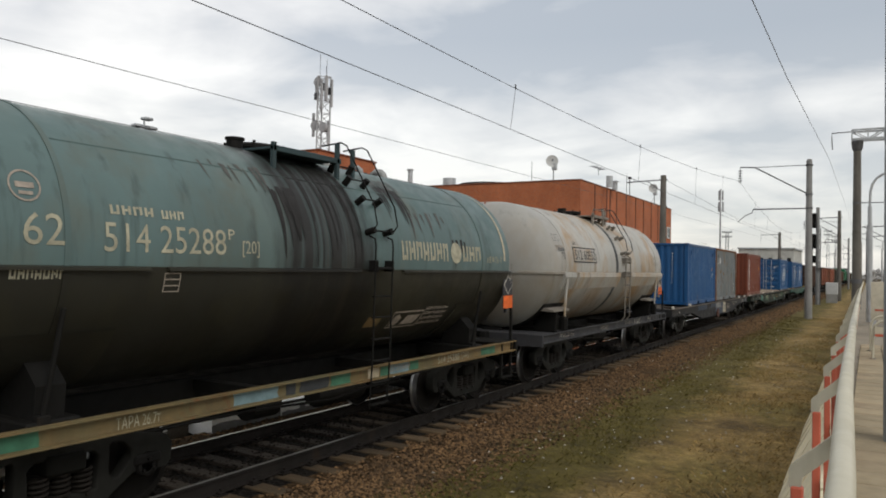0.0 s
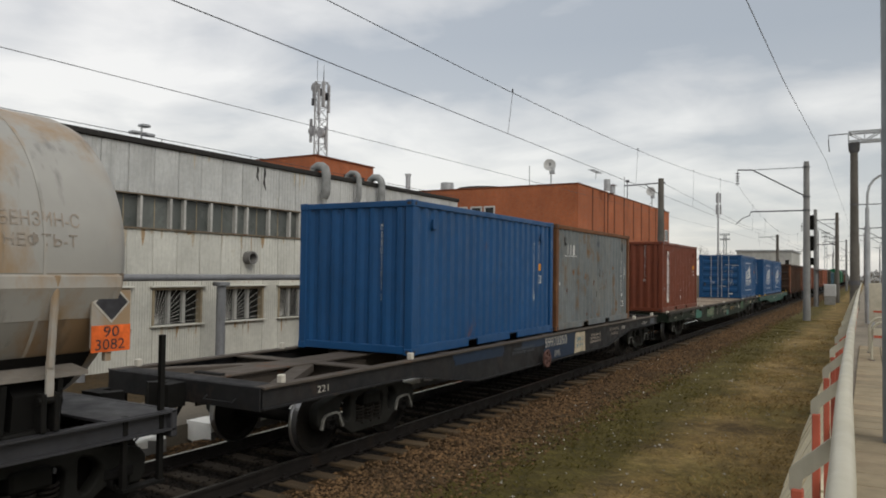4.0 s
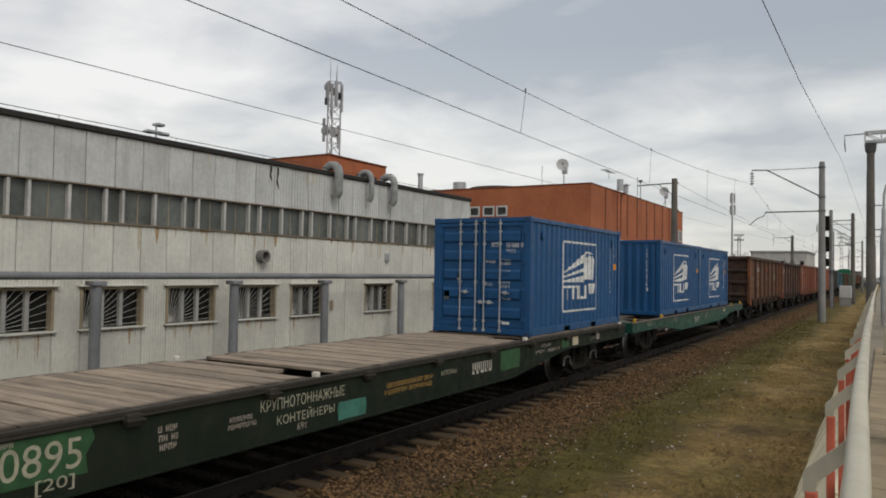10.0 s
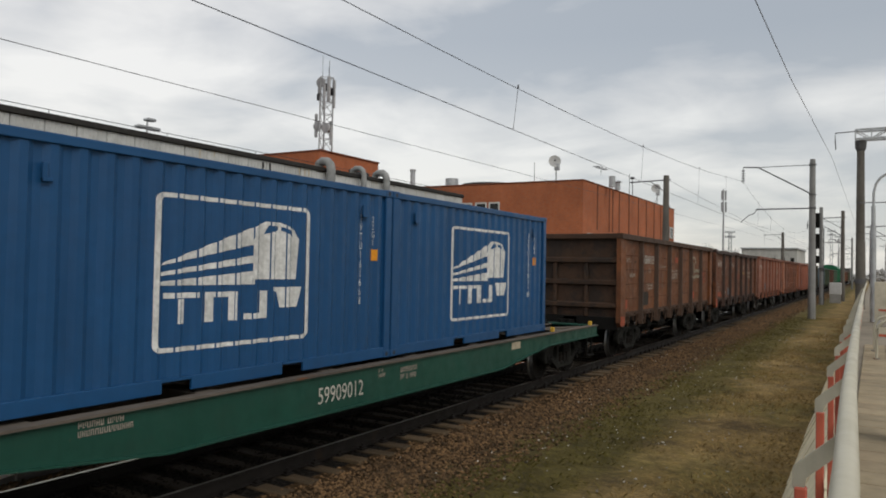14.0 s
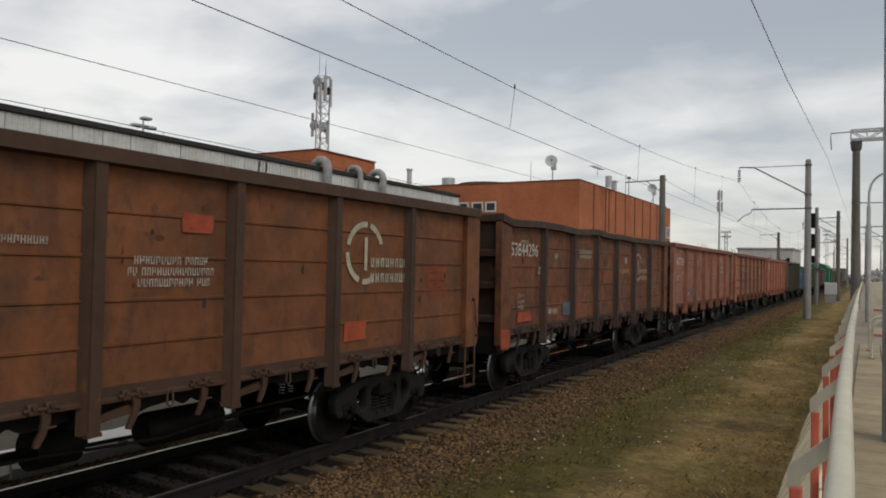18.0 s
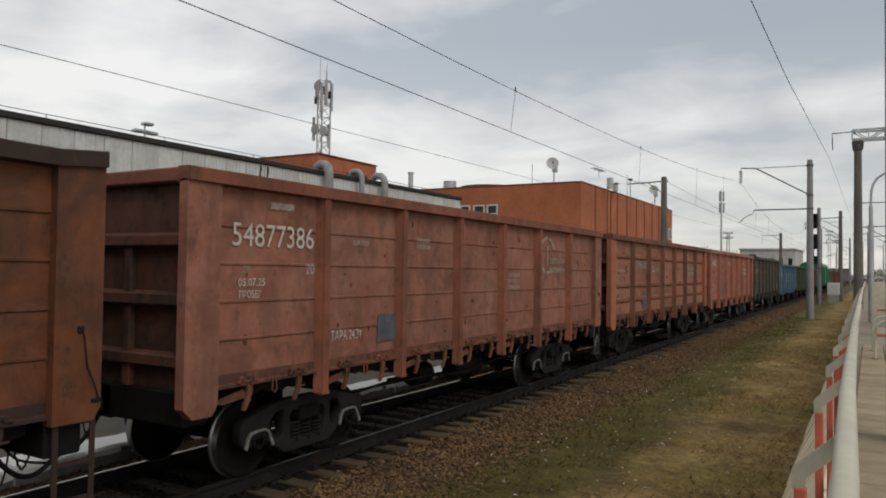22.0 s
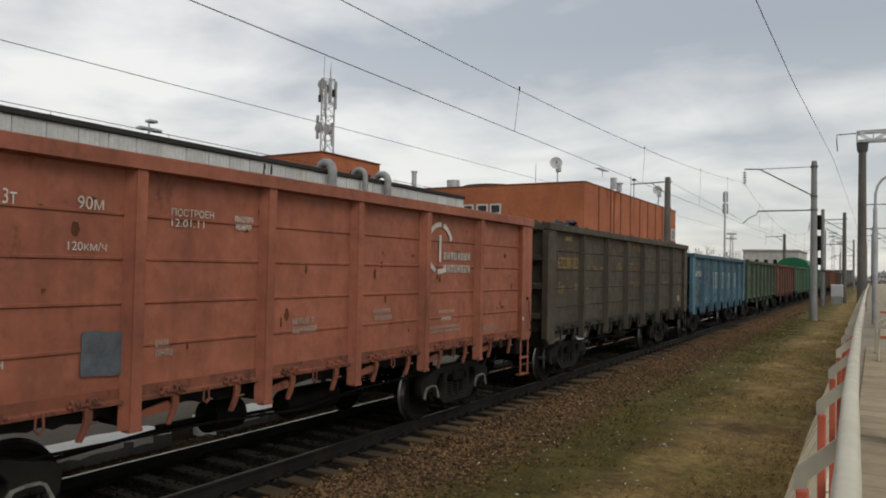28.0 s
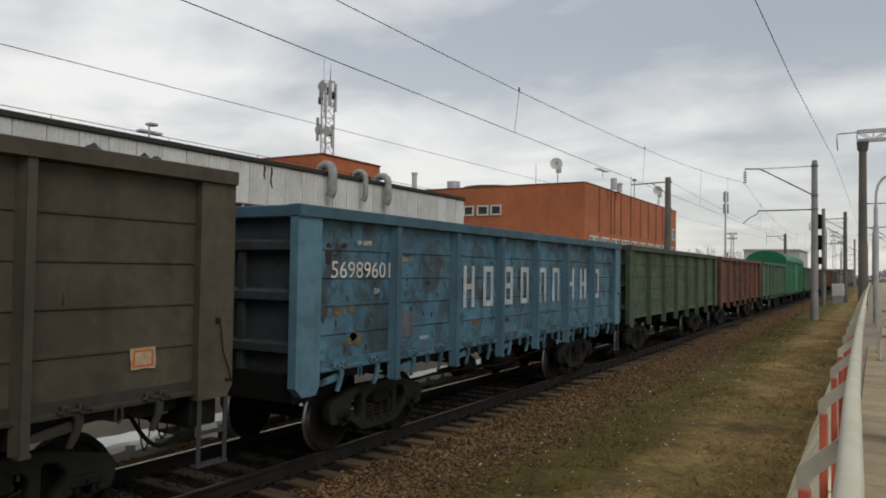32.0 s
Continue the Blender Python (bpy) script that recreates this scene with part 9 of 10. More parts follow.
def build_office():
    b = thing("brick_office_block", "orange-red brick office block with white windows and a flat roof", "building")
    c, y0, y1, top = -25.39, 71.0, 110.4, 11.70
    m = Mesh()
    m.box(-80, c, y0, y1, -0.7, top)
    part("wall", m, M["brick"], b)
    m = Mesh()
    m.box(-80.1, c + 0.06, y0 - 0.06, y1 + 0.06, top, top + 0.14, 0.03)
    part("coping", m, M["brick_trim"], b)
    for y in (75.5, 79.6, 80.8, 83.3, 87.2, 91.3, 95.0, 98.9, 102.5, 106.0):
        m = Mesh()
        m.box(c, c + 0.05, y - 0.16, y + 0.16, 6.9, top - 0.02)
        part("pilaster_joint", m, M["brick_trim"], b)
    for k in range(10):
        y = 72.4 + 3.72 * k
        office_window(b, y, 4.75, 2.75, 1.70, "x")
        office_window(b, y, 0.3, 2.75, 2.15, "x")
    office_window(b, 107.6, 7.4, 2.0, 1.65, "x")
    for x, z, w, h in ((-37.7, 8.65, 1.4, 1.12), (-36.05, 8.65, 1.32, 1.12), (-39.4, 8.65, 1.3, 1.12), (-39.4, 4.4, 1.0, 1.85), (-37.6, 0.4, 1.25, 2.0), (-36.1, 0.4, 1.2, 2.0), (-34.0, 1.6, 1.35, 0.95), (-41.5, 8.65, 1.3, 1.12)):
        office_window(b, x, z, w, h, "y")
    # stair tower with the aerial mast behind
    m = Mesh()
    m.box(-88, -67.4, 80.0, 94.0, 8.0, 18.75)
    part("stair_tower", m, M["brick"], b)
    m = Mesh()
    m.box(-88.1, -67.2, 79.9, 94.1, 18.75, 18.95, 0.03)
    part("coping", m, M["brick_trim"], b)
    m = Mesh()
    m.box(-67.4, -67.3, 86.5, 89.5, 16.2, 16.9).box(-67.4, -67.3, 90.3, 91.5, 16.2, 16.9)
    part("stair_window", m, M["dark_glass"], b)
    m = Mesh()
    m.cyl((-50.5, 78.0, 11.7), (-50.5, 78.0, 14.75), 0.32, 12).cyl((-50.5, 78.0, 14.75), (-50.5, 78.0, 14.95), 0.42, 12)
    part("flue", m, M["galv"], b, smooth=40)
    m = Mesh()
    m.cyl((-41.6, 72.5, 11.7), (-41.6, 72.5, 12.75), 0.75, 16)
    part("roof_fan", m, M["galv"], b, smooth=40)
    m = Mesh()
    m.lathe([(11.8, 3.4), (12.15, 3.2), (12.2, 0.0)], "z", (-38.0, 75.0, 0), 24)
    part("roof_dome", m, M["roof_edge"], b, smooth=40)
    m = Mesh()
    m.cyl((-24.6, 78.0, 11.7), (-24.6, 78.0, 12.9), 0.35, 12).cyl((-24.9, 81, 11.7), (-24.9, 81, 12.5), 0.3, 10).cyl((-24.9, 81, 12.6), (-24.9, 81, 12.8), 0.55, 10, 0.05)
    part("roof_vent", m, M["galv"], b, smooth=40)
    m = Mesh()
    m.cyl((-31.2, 72.0, 11.8), (-31.2, 72.0, 14.0), 0.03, 6)
    m.cyl((-25.8, 90.0, 11.8), (-25.8, 90.0, 14.2), 0.05, 6).box(-26.0, -25.6, 89.8, 90.2, 14.0, 14.25)
    m.cyl((-25.2, 76, 12.8), (-25.2, 76, 13.6), 0.03, 6)
    for i in range(5):
        m.cyl((-25.6, 74.4 + 0.7 * i, 13.55), (-24.8, 74.4 + 0.7 * i, 13.55), 0.03, 5)
    m.cyl((-25.2, 74.2, 13.55), (-25.2, 77.6, 13.55), 0.03, 5)
    part("roof_aerial", m, M["wire"], b)


build_office()


def dish(name, at, r, aim, mast):
    d = thing(name, "white satellite dish on a steel mast", "satellite dish", at, "satellite dishes")
    m = Mesh()
    m.lathe([(0.0, 0.02), (0.03 * r, r * 0.3), (0.12 * r, r * 0.65), (0.28 * r, r), (0.25 * r, r), (0.09 * r, r * 0.65), (-0.03, 0.02)], "x", (0, 0, 0), 28)
    part("reflector", m, M["dish_white"], d, smooth=50, at=aim)
    m = Mesh()
    m.cyl((0, 0, 0), (0.75 * r, 0, 0.0), 0.03, 6)
    m.cyl((0.7 * r, 0, 0), (0.85 * r, 0, 0), 0.09, 8)
    part("feed_arm", m, M["wire"], d, at=aim)
    m = Mesh()
    m.cyl((0.15, 0.1, -mast), (0.15, 0.1, 0.15), 0.07, 8)
    m.box(0.0, 0.5, -0.1, 0.3, -0.9, -0.2, 0.04)
    m.cyl((0.15, 0.1, -mast * 0.55), (-0.6, 0.6, -mast), 0.035, 6)
    part("mast", m, M["galv"], d)


M["dish_white"] = plain("pale_dish_paint", (0.46, 0.46, 0.45), 0.5)
dish("satellite_dish", (-28.6, 71.2, 13.8), 0.64, pose(0, 0, 0, 0, -12, -62), 3.8)
dish("satellite_dish", (-25.2, 99.0, 13.7), 0.60, pose(0, 0, 0, 0, -10, -75), 2.2)


def aerial_mast():
    t = thing("aerial_tower", "pale lattice mast hung with phone antennas", "antenna tower", (-67.9, 81.5, 18.9))
    h, w = 10.6, 1.05
    corners = [(w * math.cos(radians(a)), w * math.sin(radians(a))) for a in (20, 140, 260)]
    for x, y in corners:
        m = Mesh()
        m.cyl((x, y, 0), (x, y, h), 0.11, 8)
        part("leg", m, M["mast_white"], t, smooth=40)
    m = Mesh()
    n = 6
    for i in range(n):
        z0, z1 = h * i / n, h * (i + 1) / n
        for (a, b), (c, d) in zip(corners, corners[1:] + corners[:1]):
            m.cyl((a, b, z0), (c, d, z1), 0.05, 5).cyl((a, b, z1), (c, d, z1), 0.05, 5)
    part("lattice", m, M["mast_white"], t)
    for x, y, z, hh, ww in ((1.2, 0.3, 6.2, 4.0, 0.42), (0.9, -0.5, 7.0, 3.6, 0.5), (-1.3, 0.1, 7.6, 2.6, 0.5), (-1.2, -0.6, 2.0, 3.4, 0.4), (0.5, -1.0, 5.8, 3.6, 0.34), (0.2, 1.0, 2.0, 2.5, 0.4), (1.3, -0.3, 0.8, 3.0, 0.3)):
        m = Mesh()
        m.box(x - ww / 2, x + ww / 2, y - 0.15, y + 0.15, z, z + hh, 0.04)
        part("panel_antenna", m, M["mast_white"], t)
    for x, y, z in ((-0.6, -0.7, 9.9), (0.7, -0.9, 3.2), (-0.9, -0.8, 3.6)):
        m = Mesh()
        m.lathe([(0.0, 0.05), (0.05, 0.7), (0.30, 0.72), (0.32, 0.05)], "y", (x, y, z), 18)
        part("drum_antenna", m, M["mast_white"], t, smooth=40)
    m = Mesh()
    for x, y, z in ((0.4, -0.5, 8.6), (-0.5, -0.9, 7.2), (0.9, -0.2, 2.6), (1.0, 0.2, 8.0)):
        m.box(x - 0.3, x + 0.3, y - 0.2, y + 0.2, z, z + 1.0, 0.04)
    part("radio_unit", m, M["wire"], t)
    m = Mesh()
    for x, y, z in ((-0.7, 0, 14.0), (0.2, 0.3, 12.2), (0.7, -0.2, 13.0)):
        m.cyl((x, y, h - 0.5), (x, y, z), 0.03, 5)
    part("lightning_rod", m, M["wire"], t)


M["mast_white"] = paint("weathered_mast_paint", (0.36, 0.36, 0.37), 0.6, dirt=0.3)
aerial_mast()


# ---- masts, wires, signal ----
M["mast_conc"] = paint("pale_concrete_mast", (0.23, 0.23, 0.225), 0.85, var=0.12, streak=0.3, bump=0.3)
M["mast_dark"] = paint("brown_grey_concrete_mast", (0.125, 0.115, 0.10), 0.85, var=0.15, streak=0.35, bump=0.3)
M["steel_grey"] = paint("grey_bracket_paint", (0.10, 0.10, 0.105), 0.6, rust=0.2)
M["insulator"] = plain("brown_glass_insulator", (0.055, 0.05, 0.05), 0.25)


def cantilever_mast(at, label, height, r0, r1, mat, reach, z_arm, z_top, sign=-1, group="catenary masts"):
    p = thing("catenary_mast", label, "catenary mast", at, group)
    m = Mesh()
    m.cyl((0, 0, -0.6), (0, 0, height), r0, 16, r1)
    m.cyl((0, 0, height), (0, 0, height + 0.12), r1 * 0.92, 12)
    part("mast", m, mat, p, smooth=40)
    s = sign
    m = Mesh()
    m.tube([(0, 0, z_top - 1.95), (s * reach * 0.78, 0, z_top), (s * reach, 0, z_top + 0.05)], 0.045, 6)
    m.tube([(0, 0, height - 0.25), (s * reach * 0.78, 0, z_top)], 0.022, 6)
    part("cantilever", m, M["steel_grey"], p)
    m = Mesh()
    m.tube([(0, 0, z_arm), (s * reach * 0.80, 0, z_arm)], 0.045, 6)
    m.tube([(s * reach * 0.80, 0, z_arm), (s * reach * 0.82, 0, z_arm - 0.25), (s * reach * 0.92, 0, z_arm - 0.42), (s * reach * 1.03, 0, z_arm - 0.85)], 0.028, 6)
    part("registration_arm", m, M["steel_grey"], p)
    m = Mesh()
    m.cyl((s * reach, 0, z_top - 1.05), (s * reach, 0, z_top), 0.02, 6)
    for i in range(5):
        z = z_top - 0.15 - 0.17 * i
        m.lathe([(z, 0.03), (z - 0.03, 0.14), (z - 0.06, 0.13), (z - 0.09, 0.03)], "z", (s * reach, 0, 0), 12)
    part("insulator_string", m, M["insulator"], p, smooth=40)
    m = Mesh()
    for z in (z_arm, z_top - 1.95, height - 0.25):
        m.lathe([(z - 0.05, r1 + 0.02), (z - 0.05, r1 + 0.05), (z + 0.05, r1 + 0.05), (z + 0.05, r1 + 0.02)], "z", (0, 0, 0), 16)
    part("clamp_band", m, M["steel_grey"], p)
    return p


cantilever_mast((-3.45, 53.5, -0.3), "pale round concrete catenary mast with a cantilever arm", 10.35, 0.24, 0.175, M["mast_conc"], 4.25, 7.25, 10.1)
for y, x in ((112, -3.6), (170, -3.7), (228, -3.8), (300, -3.9)):
    cantilever_mast((x, y, -0.3), "pale concrete catenary mast along the line", 10.3, 0.22, 0.16, M["mast_conc"], 4.2, 7.25, 10.1)


def left_mast(at, height):
    p = thing("catenary_mast", "dark concrete mast with a short bracket beyond the train", "catenary mast", at, "catenary masts")
    m = Mesh()
    m.cyl((0, 0, -0.5), (0, 0, height), 0.32, 14, 0.22)
    part("mast", m, M["mast_dark"], p, smooth=40)
    m = Mesh()
    m.tube([(0, 0, height - 0.35), (-3.0, 0, height - 0.45)], 0.05, 6)
    m.tube([(0, 0, height - 1.4), (-1.3, 0, height - 0.42)], 0.035, 6)
    m.tube([(-3.0, 0, height + 0.3), (-3.0, 0, height - 1.9)], 0.02, 5)
    m.box(-0.1, 0.32, -0.08, 0.08, height - 0.4, height - 0.3).box(-0.1, 0.32, -0.08, 0.08, height - 2.6, height - 2.5)
    part("bracket", m, M["steel_grey"], p)


left_mast((-14.4, 59.8, -0.1), 10.45)
left_mast((-13.6, 140.0, -0.1), 9.9)
left_mast((-13.4, 220.0, -0.1), 9.8)


def run_wire(name, label, pts, r, mat, extra=None):
    m = Mesh()
    m.tube(pts, r, 5)
    w = thing(name, label, "wire", (0, 0, 0), "overhead wires")
    part("wire", m, mat, w)
    if extra:
        for p, q in extra:
            m = Mesh()
            m.cyl(p, q, 0.006, 4)
            m.cyl(q, (q[0], q[1], q[2] + 0.10), 0.022, 5)
            part("dropper", m, mat, w)


def messenger_z(y):
    """Sag between the supports at 53.5 m and 58 m either side."""
    d = abs((y - 53.5 + 29) % 58 - 29) / 29
    if y < 53.5:
        return 7.09 + 0.000925 * (y - 9) ** 2
    return 7.08 + (8.85 - 7.08) * (1 - d) ** 2


CX = TRACK_X
run_wire("contact_wire", "contact wire over the track", [(CX, y, 6.07) for y in range(-40, 301, 20)], 0.008, M["wire"])
run_wire("messenger_wire", "messenger wire with droppers over the track", [(CX, -40 + 2.0 * i, messenger_z(-40 + 2.0 * i)) for i in range(171)], 0.0085, M["wire"],
         [((CX, y, 6.07), (CX, y + 0.25, messenger_z(y))) for y in (-4.5, 16.4, 28.0, 38.6, 46.5, 61, 69, 79.5, 91, 103)])
run_wire("feeder_wire", "feeder wire strung beyond the train", [(-17.4, y, 7.60 + 0.0125 * y) for y in (-40, 0, 20, 40, 59.8)] + [(-17.4, 140, 9.2), (-17.2, 300, 9.2)], 0.0105, M["wire"])
run_wire("feeder_wire", "second feeder wire strung beyond the train", [(-14.4 + 0.3, 59.8, 9.9), (-13.9, 100, 9.1), (-13.6, 140.0, 9.6), (-13.4, 220.0, 9.4)], 0.014, M["wire"])
run_wire("high_wire", "wire slung over the ground towards the gantry", [(-1.55, -15.0, 6.35), (-1.55, 6.0, 6.66), (-1.55, 17.3, 6.85), (-1.66, 38.5, 8.05), (-1.62, 76, 8.0), (-1.9, 120, 8.4)], 0.0075, M["wire"])


def signal():
    g = thing("railway_signal", "three-lamp railway signal on a pale post", "signal", (-4.35, 79.5, -0.3))
    m = Mesh()
    m.cyl((0, 0, 0), (0, 0, 9.4), 0.19, 12, 0.16)
    part("post", m, M["mast_conc"], g, smooth=40)
    for z0, n in ((7.4, 2), (5.4, 2), (4.0, 1)):
        m = Mesh()
        hh = 0.72 * n
        m.box(-0.78, -0.14, -0.30, -0.05, z0, z0 + hh, 0.04)
        head = part("signal_head", m, M["black_iron"], g)
        for i in range(n):
            m = Mesh()
            m.lathe([(-0.55, 0.20), (-0.30, 0.22), (-0.30, 0.0)], "y", (-0.46, 0, z0 + 0.36 + 0.72 * i), 14)
            part("lamp_hood", m, M["black_iron"], head, smooth=40)
    m = Mesh()
    m.box(-0.2, 0.5, -0.4, 0.4, 3.5, 3.56).box(0.2, 0.26, -0.3, -0.26, 0, 7.4).box(0.2, 0.26, 0.26, 0.3, 0, 7.4)
    part("ladder", m, M["steel_grey"], g)
    b = thing("relay_cabinet", "white trackside relay cabinet on a grey plinth", "cabinet", (-3.35, 85.5, -0.3))
    m = Mesh()
    m.box(-0.56, 0.56, -0.4, 0.4, 0.85, 2.1, 0.05)
    part("case", m, M["dish_white"], b)
    m = Mesh()
    m.box(-0.5, 0.5, -0.36, 0.36, 0.0, 0.85)
    part("plinth", m, M["concrete"], b)


signal()


def gantry():
    p = thing("gantry", "rigid overhead gantry on a tall tapered concrete column", "gantry", (-0.51, 38.5, -0.3))
    m = Mesh()
    m.cyl((0, 0, 0), (0, 0, 9.0), 0.215, 20, 0.155)
    part("column", m, M["mast_dark"], p, smooth=40)
    for prof in ([(8.62, 0.16), (8.72, 0.22), (9.08, 0.25), (9.08, 0.0)], [(2.55, 0.19), (2.55, 0.23), (2.75, 0.23), (2.75, 0.19)], [(6.2, 0.165), (6.2, 0.185), (6.28, 0.185), (6.28, 0.165)]):
        part("column_collar", Mesh().lathe(prof, "z", n=16), M["steel_grey"], p, smooth=40)
    m = Mesh()
    L = 14.0
    for y in (-0.3, 0.3):
        for z in (9.14, 9.56):
            m.box(-0.22, L, y - 0.04, y + 0.04, z - 0.04, z + 0.04)
    n = 22
    for i in range(n):
        a, b = -0.22 + (L + 0.22) * i / n, -0.22 + (L + 0.22) * (i + 1) / n
        for y in (-0.3, 0.3):
            m.cyl((a, y, 9.14 if i % 2 else 9.56), (b, y, 9.56 if i % 2 else 9.14), 0.028, 5)
            m.cyl((a, y, 9.14), (a, y, 9.56), 0.028, 5)
    part("lattice_beam", m, M["galv"], p)
    m = Mesh()
    m.tube([(-0.22, 0, 9.54), (-1.04, 0, 9.52), (-1.04, 0, 9.2), (-1.01, 0, 8.75)], 0.024, 6)
    part("drop_arm", m, M["steel_grey"], p)
    m = Mesh()
    m.tube([(0.15, 0, 6.24), (1.05, 0, 6.24)], 0.022, 6)
    part("cross_arm", m, M["steel_grey"], p)


gantry()


def lamp_posts():
    for i, (x, y, h) in enumerate(((0.0, 28.0, 4.92), (1.0, 62.0, 5.6), (1.2, 95, 5.6))):
        l = thing("street_lamp", "grey curved platform lamp post", "lamp post", (x, y, 1.1), "platform lamps")
        m = Mesh()
        m.cyl((0, 0, 0), (0, 0, 3.2), 0.09, 12).cyl((0, 0, 3.2), (0, 0, h - 1.1), 0.065, 12)
        m.tube([(0, 0, h - 1.1), (0.01, 0, h - 0.62), (0.07, 0, h - 0.36), (0.19, 0, h - 0.17), (0.36, 0, h - 0.05), (0.7, 0, h + 0.04), (1.2, 0, h + 0.1)], 0.04, 10)
        part("post", m, M["galv"], l, smooth=40)
        m = Mesh()
        m.box(1.15, 1.85, -0.15, 0.15, h + 0.03, h + 0.16, 0.04)
        part("lamp_head", m, M["galv"], l)
    l = thing("platform_column", "wide grey steel column on the platform", "column", (0.276, 8.0, 1.1))
    m = Mesh()
    m.cyl((0, 0, 0), (0, 0, 9.0), 0.16, 24, 0.16)
    part("shaft", m, M["column_grey"], l, smooth=40)


M["column_grey"] = paint("grey_column_paint", (0.22, 0.24, 0.25), 0.5, dirt=0.12, streak=0.15)
lamp_posts()


def far_masts():
    """Masts, floodlight towers and low buildings along the yard."""
    rnd = random.Random(8)
    for x, y, h in ((-2.9, 92, 10), (2.4, 130, 11), (5.5, 150, 11), (8.5, 190, 12), (-0.4, 155, 11), (4.0, 240, 12), (-1.8, 205, 11), (12, 260, 12), (1.5, 88, 9.5), (-9.0, 250, 10)):
        p = thing("yard_mast", "thin distant yard mast with cross arms", "mast", (x, y, -0.3), "yard masts")
        m = Mesh()
        m.cyl((0, 0, 0), (0, 0, h), 0.24, 10, 0.17)
        part("mast", m, M["mast_dark"], p, smooth=40)
        m = Mesh()
        z = h - rnd.uniform(0.4, 2.2)
        m.cyl((-2.6, 0, z), (0.3, 0, z + 0.1), 0.05, 5).cyl((0, 0, z - 1.2), (-2.0, 0, z), 0.035, 5)
        part("cross_arm", m, M["steel_grey"], p)
    for x, y, h in ((-11.4, 262, 16.2), (-7.6, 220, 12.5), (-31.0, 195, 12.6)):
        p = thing("floodlight_tower", "slim distant floodlight tower", "light tower", (x, y, 0), "floodlight towers")
        m = Mesh()
        for dx, dy in ((-0.4, -0.4), (0.4, -0.4), (0.4, 0.4), (-0.4, 0.4)):
            m.cyl((dx, dy, 0), (dx * 0.7, dy * 0.7, h), 0.06, 5)
        for i in range(12):
            z = h * i / 12
            m.cyl((-0.4, -0.4, z), (0.4, -0.4, z + h / 12), 0.04, 4).cyl((0.4, 0.4, z), (-0.4, 0.4, z + h / 12), 0.04, 4)
        part("tower", m, M["galv"], p)
        m = Mesh()
        m.box(-1.2, 1.2, -0.4, 0.4, h - 1.2, h - 1.1).box(-1.2, 1.2, -0.4, 0.4, h, h + 0.1)
        for i in range(5):
            m.box(-1.15 + 0.5 * i, -0.85 + 0.5 * i, -0.5, -0.2, h + 0.1, h + 0.45).box(-1.15 + 0.5 * i, -0.85 + 0.5 * i, -0.5, -0.2, h - 1.1, h - 0.75)
        part("lamp_rack", m, M["galv"], p)
    p = thing("phone_mast", "white single-pole phone mast", "antenna tower", (-26.8, 160.0, 0))
    m = Mesh()
    m.cyl((0, 0, 0), (0, 0, 19.9), 0.24, 12, 0.12)
    part("pole", m, M["mast_white"], p, smooth=40)
    for z, r in ((15.2, 0.48), (17.6, 0.42)):
        for a in (20, 140, 260):
            m = Mesh()
            cx, cy = r * math.cos(radians(a)), r * math.sin(radians(a))
            m.box(cx - 0.16, cx + 0.16, cy - 0.16, cy + 0.16, z, z + 2.0, 0.05)
            part("panel_antenna", m, M["mast_white"], p)
    for x0, x1, y0, y1, h, c, lab in ((-29.0, -16.2, 200, 225, 8.7, "far_pale", "pale low warehouse far down the line"), (14, 60, 300, 320, 9, "far_dull", "dull long shed at the end of the yard"), (-60, -10, 420, 440, 5.5, "far_dull", "grey shed on the horizon")):
        b = thing("warehouse", lab, "building", (0, 0, 0), "far buildings")
        m = Mesh()
        m.box(x0, x1, y0, y1, -0.3, h)
        part("wall", m, M[c], b)
        m = Mesh()
        m.box(x0 - 0.3, x1 + 0.3, y0 - 0.3, y1 + 0.3, h, h + 0.35)
        part("roof", m, M["roof_edge"] if c != "far_pale" else M["galv"], b)
        for i in range(6):
            a = x0 + (x1 - x0) * (i + 0.3) / 6
            part("window", Mesh().box(a, a + (x1 - x0) * 0.07, y0 - 0.05, y0 + 0.02, h * 0.55, h * 0.75), M["dark_glass"], b)


M["far_pale"] = paint("pale_far_wall", (0.46, 0.455, 0.42), 0.8)
M["far_dull"] = paint("dull_far_wall", (0.16, 0.15, 0.145), 0.85)
far_masts()


def bare_tree(at, h, seed):
    t = thing("bare_tree", "bare leafless tree behind the buildings", "tree", at, "bare trees")
    rnd = random.Random(seed)
    trunk, twigs = Mesh(), Mesh()
    trunk.cyl((0, 0, 0), (0, 0, h * 0.45), h * 0.022, 8, h * 0.014)

    def grow(p, d, length, r, depth):
        q = p + d * length
        (trunk if depth > 3 else twigs).cyl(tuple(p), tuple(q), r, 5, r * 0.6, caps=False)
        if depth:
            for _ in range(rnd.choice((2, 3, 3))):
                e = (d + Vector((rnd.uniform(-0.7, 0.7), rnd.uniform(-0.7, 0.7), rnd.uniform(-0.15, 0.45)))).normalized()
                grow(q, e, length * rnd.uniform(0.62, 0.85), r * 0.6, depth - 1)
    for i in range(4):
        a = rnd.uniform(0, 6.28)
        grow(Vector((0, 0, h * (0.3 + 0.05 * i))), Vector((0.6 * math.cos(a), 0.6 * math.sin(a), 0.8)).normalized(), h * 0.17, h * 0.010, 4)
    part("trunk", trunk, M["bark"], t)
    part("crown", twigs, M["bark"], t)


